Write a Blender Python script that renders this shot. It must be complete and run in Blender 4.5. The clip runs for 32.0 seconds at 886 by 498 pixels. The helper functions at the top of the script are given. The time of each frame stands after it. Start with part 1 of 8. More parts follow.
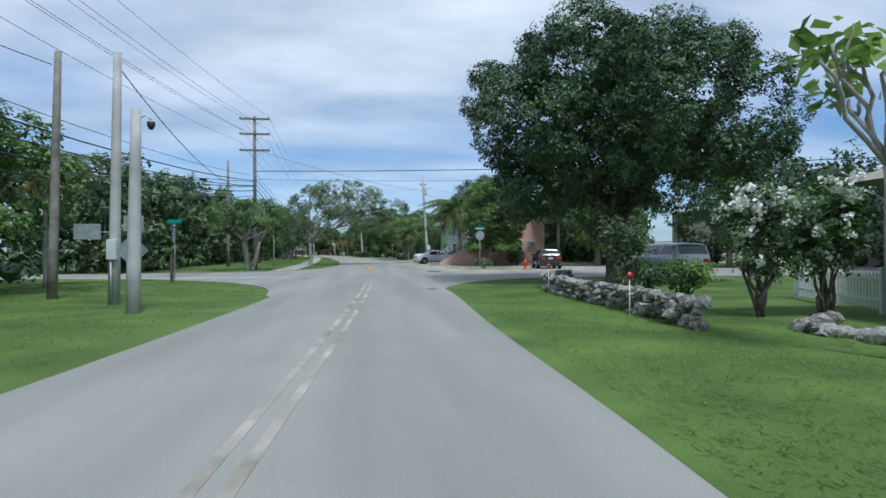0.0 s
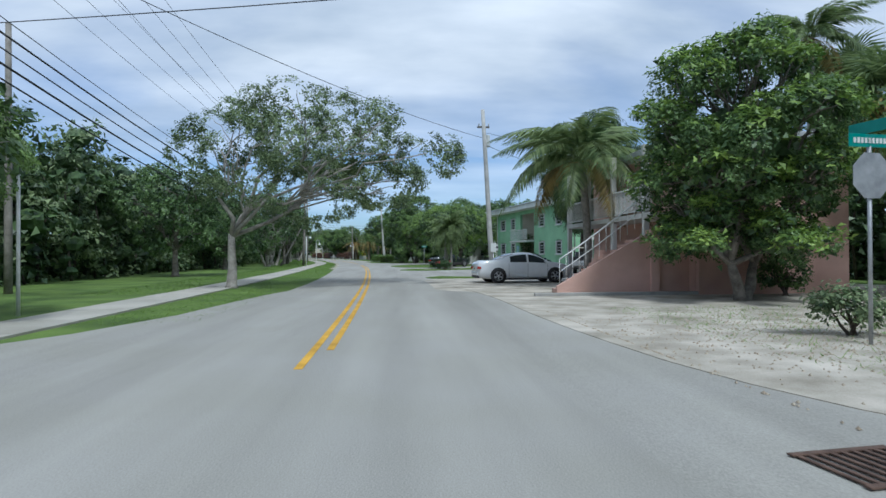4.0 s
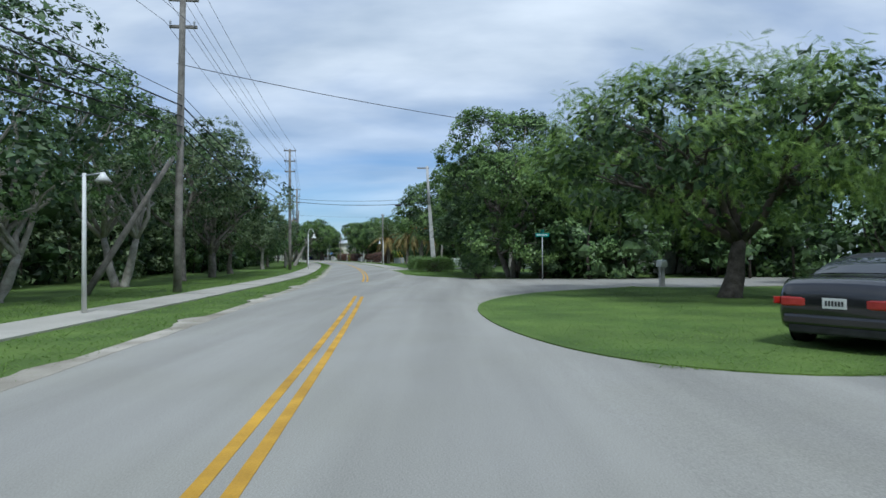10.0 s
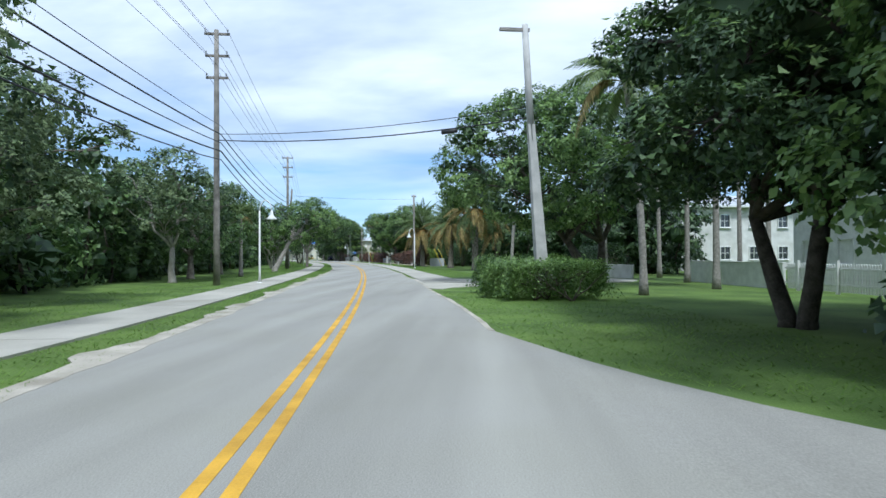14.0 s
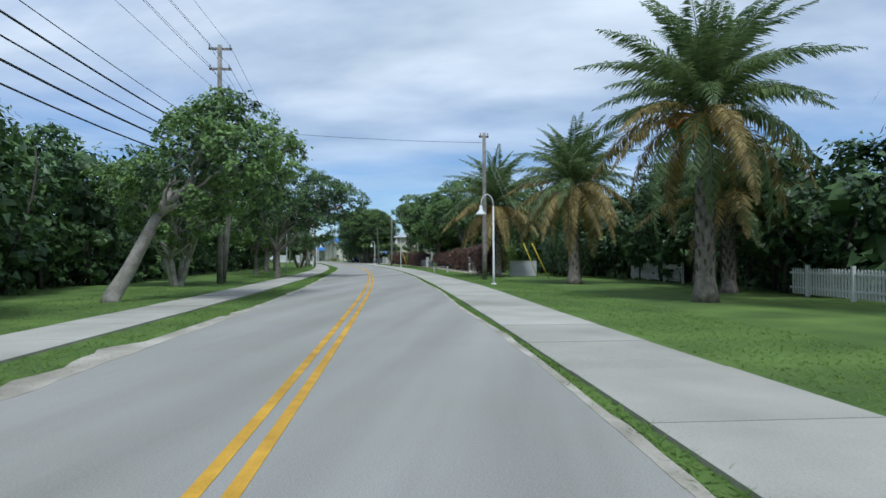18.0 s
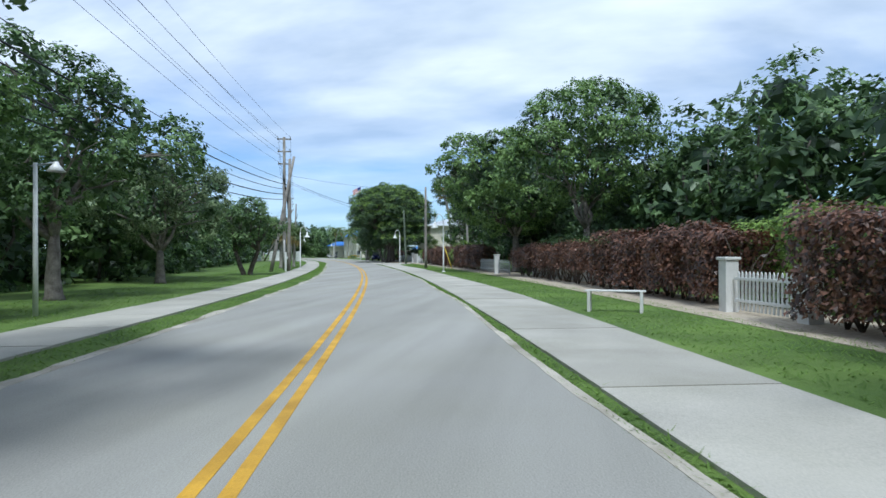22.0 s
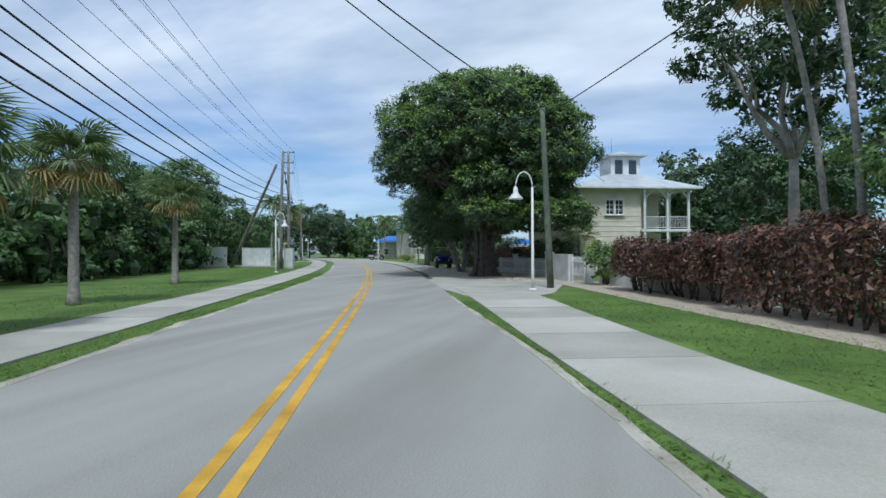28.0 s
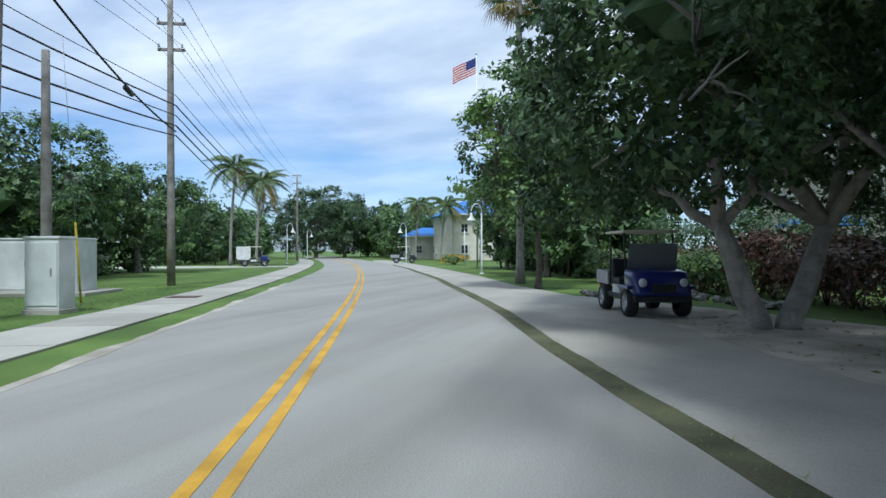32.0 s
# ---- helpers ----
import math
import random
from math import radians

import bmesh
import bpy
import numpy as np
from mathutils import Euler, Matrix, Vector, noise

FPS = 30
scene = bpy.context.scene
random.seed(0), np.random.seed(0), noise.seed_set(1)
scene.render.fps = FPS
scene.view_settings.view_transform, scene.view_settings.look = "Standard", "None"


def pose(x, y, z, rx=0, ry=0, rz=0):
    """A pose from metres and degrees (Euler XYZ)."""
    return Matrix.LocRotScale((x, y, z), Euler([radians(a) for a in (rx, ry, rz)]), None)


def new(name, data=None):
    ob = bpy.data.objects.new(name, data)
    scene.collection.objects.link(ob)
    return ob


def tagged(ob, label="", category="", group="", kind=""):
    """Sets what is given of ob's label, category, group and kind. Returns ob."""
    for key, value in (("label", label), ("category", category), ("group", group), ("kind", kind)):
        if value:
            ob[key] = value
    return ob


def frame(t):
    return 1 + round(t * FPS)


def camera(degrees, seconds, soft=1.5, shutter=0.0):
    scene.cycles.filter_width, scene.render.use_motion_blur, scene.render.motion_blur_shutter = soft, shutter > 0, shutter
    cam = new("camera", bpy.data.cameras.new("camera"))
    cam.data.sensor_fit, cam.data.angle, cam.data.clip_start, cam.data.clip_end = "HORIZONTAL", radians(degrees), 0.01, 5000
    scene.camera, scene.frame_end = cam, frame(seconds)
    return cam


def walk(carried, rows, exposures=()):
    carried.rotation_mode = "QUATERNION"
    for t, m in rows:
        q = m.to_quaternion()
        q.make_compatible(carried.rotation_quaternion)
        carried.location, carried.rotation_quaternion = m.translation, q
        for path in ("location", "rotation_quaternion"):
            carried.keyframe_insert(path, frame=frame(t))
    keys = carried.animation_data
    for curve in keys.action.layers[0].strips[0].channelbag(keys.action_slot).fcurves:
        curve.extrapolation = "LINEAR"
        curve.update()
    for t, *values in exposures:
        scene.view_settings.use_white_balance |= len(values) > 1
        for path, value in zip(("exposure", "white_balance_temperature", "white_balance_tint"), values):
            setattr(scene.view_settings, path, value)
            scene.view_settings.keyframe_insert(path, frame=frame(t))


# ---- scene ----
cam = camera(71.86, 32.0, soft=1.5, shutter=0.06)
EYE = 1.4
LEAN = -0.271
# seconds, x, y, tilt, turn
WAY = [
    (0.0, 0.0, 0.0, 90.169, -6.468), (0.5, 0.218, 4.735, 90.222, -6.26), (1.0, 0.415, 9.432, 90.211, -6.009),
    (1.5, 0.587, 14.09, 90.244, -5.698), (2.0, 0.731, 18.71, 90.316, -5.335), (2.5, 0.842, 23.297, 90.37, -4.891),
    (3.0, 0.917, 27.857, 90.499, -4.461), (3.5, 0.961, 32.39, 90.54, -4.103), (4.0, 0.971, 36.896, 90.473, -3.63),
    (4.5, 0.944, 41.451, 90.421, -3.155), (5.0, 0.88, 46.131, 90.376, -2.738), (5.5, 0.782, 50.936, 90.331, -2.381),
    (6.0, 0.65, 55.866, 90.205, -2.028), (6.5, 0.485, 60.842, 90.235, -1.629), (7.0, 0.286, 65.785, 90.281, -1.233),
    (7.5, 0.057, 70.695, 90.301, -0.888), (8.0, -0.199, 75.572, 90.329, -0.558), (8.5, -0.473, 80.363, 90.403, -0.361),
    (9.0, -0.754, 85.017, 90.506, -0.183), (9.5, -1.047, 89.532, 90.546, 0.147), (10.0, -1.356, 93.907, 90.618, 0.465),
    (10.5, -1.689, 98.209, 90.625, 0.912), (11.0, -2.055, 102.499, 90.61, 1.373), (11.5, -2.454, 106.779, 90.614, 1.824),
    (12.0, -2.882, 111.048, 90.63, 2.171), (12.5, -3.344, 115.333, 90.594, 2.668), (13.0, -3.84, 119.659, 90.607, 2.933),
    (13.5, -4.362, 124.028, 90.6, 3.252), (14.0, -4.911, 128.439, 90.613, 3.473), (14.5, -5.491, 132.902, 90.656, 3.866),
    (15.0, -6.118, 137.427, 90.703, 4.444), (15.5, -6.806, 142.011, 90.749, 5.168), (16.0, -7.555, 146.653, 90.67, 5.696),
    (16.5, -8.358, 151.385, 90.637, 6.085), (17.0, -9.211, 156.237, 90.646, 6.392), (17.5, -10.111, 161.211, 90.698, 6.666),
    (18.0, -11.059, 166.305, 90.683, 6.955), (18.5, -12.041, 171.404, 90.675, 7.378), (19.0, -13.031, 176.391, 90.602, 7.624),
    (19.5, -14.021, 181.267, 90.565, 7.874), (20.0, -15.015, 186.033, 90.418, 8.204), (20.5, -16.029, 190.753, 90.285, 8.597),
    (21.0, -17.085, 195.491, 90.233, 9.069), (21.5, -18.18, 200.247, 90.336, 9.384), (22.0, -19.316, 205.021, 90.349, 9.935),
    (22.5, -20.493, 209.787, 90.36, 10.336), (23.0, -21.704, 214.523, 90.325, 10.898), (23.5, -22.953, 219.228, 90.278, 11.369),
    (24.0, -24.237, 223.902, 90.2, 11.88), (24.5, -25.537, 228.474, 90.092, 12.405), (25.0, -26.833, 232.871, 89.947, 12.999),
    (25.5, -28.122, 237.095, 89.844, 13.463), (26.0, -29.39, 241.148, 90.018, 13.833), (26.5, -30.696, 245.22, 90.135, 14.255),
    (27.0, -32.105, 249.494, 90.214, 14.782), (27.5, -33.629, 253.966, 90.266, 15.371), (28.0, -35.269, 258.636, 90.258, 15.877),
    (28.5, -36.997, 263.442, 90.262, 16.201), (29.0, -38.791, 268.321, 90.191, 16.702), (29.5, -40.653, 273.272, 90.162, 17.07),
    (30.0, -42.58, 278.295, 90.117, 17.436), (30.5, -44.498, 283.205, 90.112, 17.781), (31.0, -46.338, 287.815, 90.116, 18.283),
    (31.5, -48.096, 292.124, 90.074, 18.639), (32.0, -49.762, 296.138, 90.104, 18.981),
]
# seconds, stops by which the picture drifts
LIGHT = [(0.0, -0.08), (2.0, 0.02), (3.5, -0.08), (5.5, 0.1), (7.0, 0.14), (8.0, -0.18), (9.0, -0.16), (10.0, -0.12), (11.0, 0.1), (12.0, 0.16), (13.0, 0.32), (14.0, 0.36), (15.0, 0.25), (17.5, -0.05), (18.5, -0.1), (20.0, 0.12), (21.0, 0.12), (22.0, 0.24), (23.0, -0.05), (24.0, 0.02), (25.5, 0.02), (28.0, -0.05), (29.0, -0.14), (30.0, -0.12), (31.0, 0.2), (32.0, 0.2)]
walk(cam, [(t, pose(x, y, EYE, tilt, 0, turn) @ pose(0, 0, 0, 0, 0, LEAN)) for t, x, y, tilt, turn in WAY], [(t, 0.12 + e, 5590, 4.6) for t, e in LIGHT])

# ---- sky and sun ----
SUN_UP, SUN_TURN = 58.0, 165.0
world = bpy.data.worlds.new("sky")
scene.world = world
world.use_nodes = True
wt = world.node_tree
wt.nodes.clear()


def wnode(kind, **sets):
    n = wt.nodes.new(kind)
    for k, v in sets.items():
        if k == "sky_type":
            n.sky_type = v
        elif k == "operation":
            n.operation = v
    return n


w_out = wnode("ShaderNodeOutputWorld")
w_sky = wnode("ShaderNodeTexSky", sky_type="NISHITA")
w_sky.sun_disc = False
w_sky.sun_elevation, w_sky.sun_rotation = radians(SUN_UP), radians(SUN_TURN)
w_sky.air_density, w_sky.dust_density, w_sky.ozone_density = 1.0, 0.6, 2.0
w_blue = wnode("ShaderNodeBackground")
w_blue.inputs["Strength"].default_value = 0.105
w_cloud = wnode("ShaderNodeBackground")
w_cloud.inputs["Strength"].default_value = 0.92
w_mix = wnode("ShaderNodeMixShader")
w_co = wnode("ShaderNodeTexCoord")
w_sep = wnode("ShaderNodeSeparateXYZ")
w_den = wnode("ShaderNodeMath", operation="MAXIMUM")
w_add = wnode("ShaderNodeMath", operation="ADD")
w_dx = wnode("ShaderNodeMath", operation="DIVIDE")
w_dy = wnode("ShaderNodeMath", operation="DIVIDE")
w_com = wnode("ShaderNodeCombineXYZ")
w_str = wnode("ShaderNodeMath", operation="MULTIPLY")
w_str.inputs[1].default_value = 0.6
w_n1 = wnode("ShaderNodeTexNoise")
w_n2 = wnode("ShaderNodeTexNoise")
w_n1.inputs["Scale"].default_value, w_n1.inputs["Detail"].default_value, w_n1.inputs["Roughness"].default_value = 0.7, 7, 0.52
w_n1.inputs["Distortion"].default_value = 0.5
w_n2.inputs["Scale"].default_value, w_n2.inputs["Detail"].default_value = 1.6, 6
w_r1 = wnode("ShaderNodeValToRGB")
w_r1.color_ramp.elements[0].position, w_r1.color_ramp.elements[1].position = 0.33, 0.54
w_r1.color_ramp.elements[0].color = (0.12, 0.12, 0.12, 1)
w_r2 = wnode("ShaderNodeValToRGB")
w_r2.color_ramp.elements[0].position, w_r2.color_ramp.elements[1].position = 0.35, 0.68
w_r2.color_ramp.elements[0].color, w_r2.color_ramp.elements[1].color = (0.52, 0.58, 0.67, 1), (0.96, 0.97, 1.0, 1)
for a, b in ((w_co.outputs["Generated"], w_sep.inputs[0]), (w_sep.outputs["Z"], w_den.inputs[0]), (w_den.outputs[0], w_add.inputs[0]),
             (w_sep.outputs["X"], w_dx.inputs[0]), (w_sep.outputs["Y"], w_dy.inputs[0]), (w_add.outputs[0], w_dx.inputs[1]), (w_add.outputs[0], w_dy.inputs[1]),
             (w_dx.outputs[0], w_str.inputs[0]), (w_str.outputs[0], w_com.inputs[0]), (w_dy.outputs[0], w_com.inputs[1]), (w_com.outputs[0], w_n1.inputs["Vector"]), (w_com.outputs[0], w_n2.inputs["Vector"]),
             (w_n1.outputs["Fac"], w_r1.inputs[0]), (w_n2.outputs["Fac"], w_r2.inputs[0]), (w_r2.outputs[0], w_cloud.inputs["Color"]), (w_sky.outputs[0], w_blue.inputs["Color"]),
             (w_r1.outputs[0], w_mix.inputs[0]), (w_blue.outputs[0], w_mix.inputs[1]), (w_cloud.outputs[0], w_mix.inputs[2]), (w_mix.outputs[0], w_out.inputs[0])):
    wt.links.new(a, b)
w_lift = wnode("ShaderNodeMapRange")
w_lift.inputs["From Min"].default_value, w_lift.inputs["From Max"].default_value = 0.04, 0.30
w_lift.inputs["To Min"].default_value, w_lift.inputs["To Max"].default_value = 0.30, 1.0
w_mul = wnode("ShaderNodeMath", operation="MULTIPLY")
w_tint = wnode("ShaderNodeVectorMath", operation="MULTIPLY")
w_tint.inputs[1].default_value = (0.66, 0.82, 1.02)
for a, b in ((w_sep.outputs["Z"], w_lift.inputs["Value"]), (w_r1.outputs[0], w_mul.inputs[0]), (w_lift.outputs[0], w_mul.inputs[1]), (w_mul.outputs[0], w_mix.inputs[0]), (w_sky.outputs[0], w_tint.inputs[0]), (w_tint.outputs[0], w_blue.inputs["Color"])):
    wt.links.new(a, b)
w_den.inputs[1].default_value, w_add.inputs[1].default_value = 0.0, 0.14
sun = new("sun", bpy.data.lights.new("sun", "SUN"))
sun.data.energy, sun.data.angle, sun.data.color = 2.4, radians(10), (1.0, 0.97, 0.93)
sun.rotation_euler = (radians(90 - SUN_UP), 0, radians(180 - SUN_TURN))

# ---- materials ----
def surf(name, dark, light, scale=4.0, rough=0.8, bump=0.2, metal=0.0, fine=60.0, spread=0.0, coat=0.0, leafy=0.0, stain=0.0, grit=0.45, coarse=1.0, streak=1.0):
    """A surface that varies between two colours at two scales, with fine relief. spread: how far single pieces differ."""
    m = bpy.data.materials.new(name)
    m.use_nodes = True
    t = m.node_tree
    b = t.nodes["Principled BSDF"]
    co = t.nodes.new("ShaderNodeTexCoord")
    n1, n2 = t.nodes.new("ShaderNodeTexNoise"), t.nodes.new("ShaderNodeTexNoise")
    for n, s, dt in ((n1, scale, 5), (n2, fine, 4)):
        n.inputs["Scale"].default_value, n.inputs["Detail"].default_value = s, dt
        src = co.outputs["Object"]
        if streak != 1.0 and n is n1:
            mp = t.nodes.new("ShaderNodeMapping")
            mp.inputs["Scale"].default_value = (1, streak, 1)
            t.links.new(src, mp.inputs["Vector"])
            src = mp.outputs[0]
        t.links.new(src, n.inputs["Vector"])
    add = t.nodes.new("ShaderNodeMath")
    add.operation = "MULTIPLY_ADD"
    add.inputs[1].default_value, add.inputs[2].default_value = grit, -0.49 * grit
    t.links.new(n2.outputs["Fac"], add.inputs[0])
    tot = t.nodes.new("ShaderNodeMath")
    big = t.nodes.new("ShaderNodeMath")
    big.operation = "MULTIPLY_ADD"
    big.inputs[1].default_value, big.inputs[2].default_value = coarse, 0.5 - 0.5 * coarse
    t.links.new(n1.outputs["Fac"], big.inputs[0])
    t.links.new(big.outputs[0], tot.inputs[0])
    t.links.new(add.outputs[0], tot.inputs[1])
    last = tot
    if spread:
        src = t.nodes.new("ShaderNodeNewGeometry").outputs["Random Per Island"] if leafy or spread < 0 else t.nodes.new("ShaderNodeObjectInfo").outputs["Random"]
        ma = t.nodes.new("ShaderNodeMath")
        ma.operation = "MULTIPLY_ADD"
        ma.inputs[1].default_value = abs(spread)
        sub = t.nodes.new("ShaderNodeMath")
        sub.operation = "SUBTRACT"
        sub.inputs[1].default_value = abs(spread) / 2
        t.links.new(src, ma.inputs[0])
        t.links.new(last.outputs[0], ma.inputs[2])
        t.links.new(ma.outputs[0], sub.inputs[0])
        last = sub
    ramp = t.nodes.new("ShaderNodeValToRGB")
    ramp.color_ramp.elements[0].position, ramp.color_ramp.elements[1].position = 0.28, 0.72
    ramp.color_ramp.elements[0].color, ramp.color_ramp.elements[1].color = (*dark, 1), (*light, 1)
    t.links.new(last.outputs[0], ramp.inputs[0])
    col = ramp.outputs[0]
    if stain:
        n3 = t.nodes.new("ShaderNodeTexNoise")
        n3.inputs["Scale"].default_value, n3.inputs["Detail"].default_value = 0.55, 6
        t.links.new(co.outputs["Object"], n3.inputs["Vector"])
        r3 = t.nodes.new("ShaderNodeValToRGB")
        r3.color_ramp.elements[0].position, r3.color_ramp.elements[1].position = 0.35, 0.62
        v = 1 - stain
        r3.color_ramp.elements[0].color, r3.color_ramp.elements[1].color = (v, v, v * 0.97, 1), (1, 1, 1, 1)
        mx = t.nodes.new("ShaderNodeMix")
        mx.data_type, mx.blend_type = "RGBA", "MULTIPLY"
        mx.inputs["Factor"].default_value = 1
        t.links.new(n3.outputs["Fac"], r3.inputs[0])
        t.links.new(col, mx.inputs["A"])
        t.links.new(r3.outputs[0], mx.inputs["B"])
        col = mx.outputs["Result"]
    t.links.new(col, b.inputs["Base Color"])
    b.inputs["Roughness"].default_value, b.inputs["Metallic"].default_value, b.inputs["Coat Weight"].default_value = rough, metal, coat
    b.inputs["Coat Roughness"].default_value = 0.08
    if bump:
        bp = t.nodes.new("ShaderNodeBump")
        bp.inputs["Strength"].default_value, bp.inputs["Distance"].default_value = bump, 0.02
        t.links.new(n2.outputs["Fac"], bp.inputs["Height"])
        t.links.new(bp.outputs[0], b.inputs["Normal"])
    if leafy:
        tr = t.nodes.new("ShaderNodeBsdfTranslucent")
        t.links.new(col, tr.inputs["Color"])
        mix = t.nodes.new("ShaderNodeMixShader")
        mix.inputs[0].default_value = leafy
        t.links.new(b.outputs[0], mix.inputs[1])
        t.links.new(tr.outputs[0], mix.inputs[2])
        t.links.new(mix.outputs[0], t.nodes["Material Output"].inputs[0])
    return m


def plain_glass(name, tint, rough=0.03):
    m = bpy.data.materials.new(name)
    m.use_nodes = True
    b = m.node_tree.nodes["Principled BSDF"]
    b.inputs["Base Color"].default_value, b.inputs["Roughness"].default_value = (*tint, 1), rough
    b.inputs["Specular IOR Level"].default_value = 0.8
    return m


ASPHALT = surf("asphalt", (0.225, 0.216, 0.192), (0.405, 0.39, 0.35), 0.9, 0.92, 0.35, fine=75, stain=0.05, grit=0.8, coarse=0.65, streak=0.07)
CONCRETE = surf("concrete", (0.30, 0.283, 0.24), (0.51, 0.482, 0.42), 0.6, 0.92, 0.25, fine=60, spread=0.22, stain=0.05, grit=0.6, coarse=0.6)
CURB = surf("curb_concrete", (0.28, 0.27, 0.25), (0.42, 0.41, 0.38), 2, 0.9, 0.3, fine=70)
YELLOW = surf("yellow_road_paint", (0.50, 0.27, 0.02), (0.76, 0.43, 0.035), 2.2, 0.7, 0.3, fine=50, stain=0.25)
WHITELINE = surf("white_road_paint", (0.45, 0.45, 0.43), (0.72, 0.72, 0.70), 2.5, 0.7, 0.3, fine=50)
LAWN = surf("lawn", (0.060, 0.115, 0.017), (0.155, 0.24, 0.043), 0.5, 0.95, 0.8, fine=45, stain=0.25, grit=0.7)
BLADE = surf("grass_blades", (0.10, 0.185, 0.028), (0.22, 0.34, 0.07), 0.6, 0.7, 0, fine=9, spread=0.3, leafy=0.5)
SOIL = surf("soil_and_thin_grass", (0.06, 0.062, 0.032), (0.17, 0.165, 0.085), 1.3, 0.95, 0.6, fine=40, stain=0.25)
DIRT = surf("sandy_dirt", (0.33, 0.295, 0.235), (0.58, 0.53, 0.45), 1.1, 0.95, 0.6, fine=45, stain=0.25)
GRAVEL = surf("tan_gravel", (0.30, 0.24, 0.17), (0.50, 0.43, 0.33), 9, 0.9, 0.8, fine=30, spread=-0.5)
WOODPOLE = surf("weathered_pole_wood", (0.14, 0.125, 0.105), (0.31, 0.285, 0.25), 3, 0.9, 0.5, fine=30)
GREENPOLE = surf("green_treated_wood", (0.085, 0.105, 0.075), (0.17, 0.20, 0.145), 3, 0.85, 0.5, fine=30, spread=0.4)
GREYPOLE = surf("concrete_pole", (0.34, 0.33, 0.31), (0.52, 0.51, 0.48), 2, 0.85, 0.25, fine=50)
STEEL = surf("galvanised_steel", (0.30, 0.31, 0.32), (0.48, 0.49, 0.50), 6, 0.5, 0.05, metal=0.6)
WIREM = surf("black_cable", (0.012, 0.012, 0.013), (0.03, 0.03, 0.032), 3, 0.7, 0)
WHITEP = surf("white_paint", (0.62, 0.62, 0.60), (0.80, 0.80, 0.78), 3, 0.45, 0.08, fine=25, stain=0.12)
WHITEW = surf("white_stucco", (0.55, 0.54, 0.51), (0.74, 0.73, 0.70), 1.4, 0.9, 0.3, fine=60, stain=0.15)
GREENW = surf("mint_green_stucco", (0.27, 0.50, 0.30), (0.36, 0.62, 0.39), 0.8, 0.88, 0.35, fine=55, stain=0.15)
PINKW = surf("pink_stucco", (0.57, 0.35, 0.285), (0.71, 0.46, 0.38), 0.9, 0.88, 0.35, fine=55, stain=0.18)
GREYW = surf("grey_siding", (0.36, 0.37, 0.38), (0.50, 0.51, 0.52), 1.2, 0.8, 0.15)
CREAMW = surf("cream_stucco", (0.55, 0.50, 0.40), (0.70, 0.65, 0.53), 1.2, 0.88, 0.3)
TILEROOF = surf("roof_tile", (0.22, 0.19, 0.15), (0.40, 0.36, 0.29), 3, 0.85, 0.3, spread=0.4)
METALROOF = surf("pale_metal_roof", (0.46, 0.48, 0.50), (0.62, 0.64, 0.66), 1.5, 0.45, 0.05, metal=0.3)
BLUEROOF = surf("blue_roof", (0.03, 0.13, 0.42), (0.06, 0.22, 0.58), 1.5, 0.5, 0.1)
GLASS = plain_glass("dark_window_glass", (0.03, 0.036, 0.042))
SCREENG = plain_glass("curtained_window_glass", (0.16, 0.18, 0.19), 0.08)
BARK = surf("grey_bark", (0.10, 0.085, 0.07), (0.27, 0.24, 0.205), 5, 0.95, 0.9, fine=22)
PALEBARK = surf("pale_bark", (0.21, 0.19, 0.165), (0.42, 0.39, 0.345), 4, 0.95, 0.7, fine=22)
DARKBARK = surf("dark_bark", (0.045, 0.036, 0.028), (0.13, 0.11, 0.09), 5, 0.95, 0.9, fine=22)
PALMBARK = surf("palm_bark", (0.17, 0.155, 0.135), (0.36, 0.335, 0.30), 8, 0.95, 0.6, fine=26)
LEAF = {
    # dark also fills lighter crowns, where its colour paints their inner shade
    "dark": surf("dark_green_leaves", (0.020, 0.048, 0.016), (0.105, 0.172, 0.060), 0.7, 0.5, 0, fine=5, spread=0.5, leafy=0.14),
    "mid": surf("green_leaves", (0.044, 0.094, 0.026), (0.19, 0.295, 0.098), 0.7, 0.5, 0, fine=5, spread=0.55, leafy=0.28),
    "fresh": surf("fresh_green_leaves", (0.066, 0.130, 0.030), (0.25, 0.37, 0.108), 0.7, 0.48, 0, fine=5, spread=0.55, leafy=0.32),
    "grey": surf("grey_green_leaves", (0.075, 0.118, 0.050), (0.25, 0.32, 0.145), 0.7, 0.6, 0, fine=5, spread=0.55, leafy=0.25),
    "maroon": surf("maroon_leaves", (0.040, 0.022, 0.015), (0.225, 0.108, 0.066), 1.3, 0.45, 0, fine=6, spread=0.75, leafy=0.2),
    "palm": surf("palm_leaflets", (0.075, 0.125, 0.042), (0.25, 0.32, 0.125), 0.9, 0.5, 0, fine=4, spread=0.4, leafy=0.4),
    "dry": surf("dry_palm_leaflets", (0.17, 0.125, 0.04), (0.44, 0.34, 0.125), 0.9, 0.7, 0, fine=4, spread=0.4, leafy=0.25),
    "lime": surf("lime_leaves", (0.088, 0.168, 0.032), (0.32, 0.45, 0.10), 0.9, 0.5, 0, fine=5, spread=0.5, leafy=0.35),
}
TWIG = surf("brown_twigs", (0.055, 0.042, 0.032), (0.15, 0.12, 0.095), 8, 0.95, 0.6)
PETAL = surf("white_petals", (0.66, 0.64, 0.55), (0.85, 0.84, 0.78), 9, 0.6, 0)
ROSE = surf("pink_petals", (0.50, 0.05, 0.08), (0.72, 0.12, 0.15), 9, 0.6, 0)
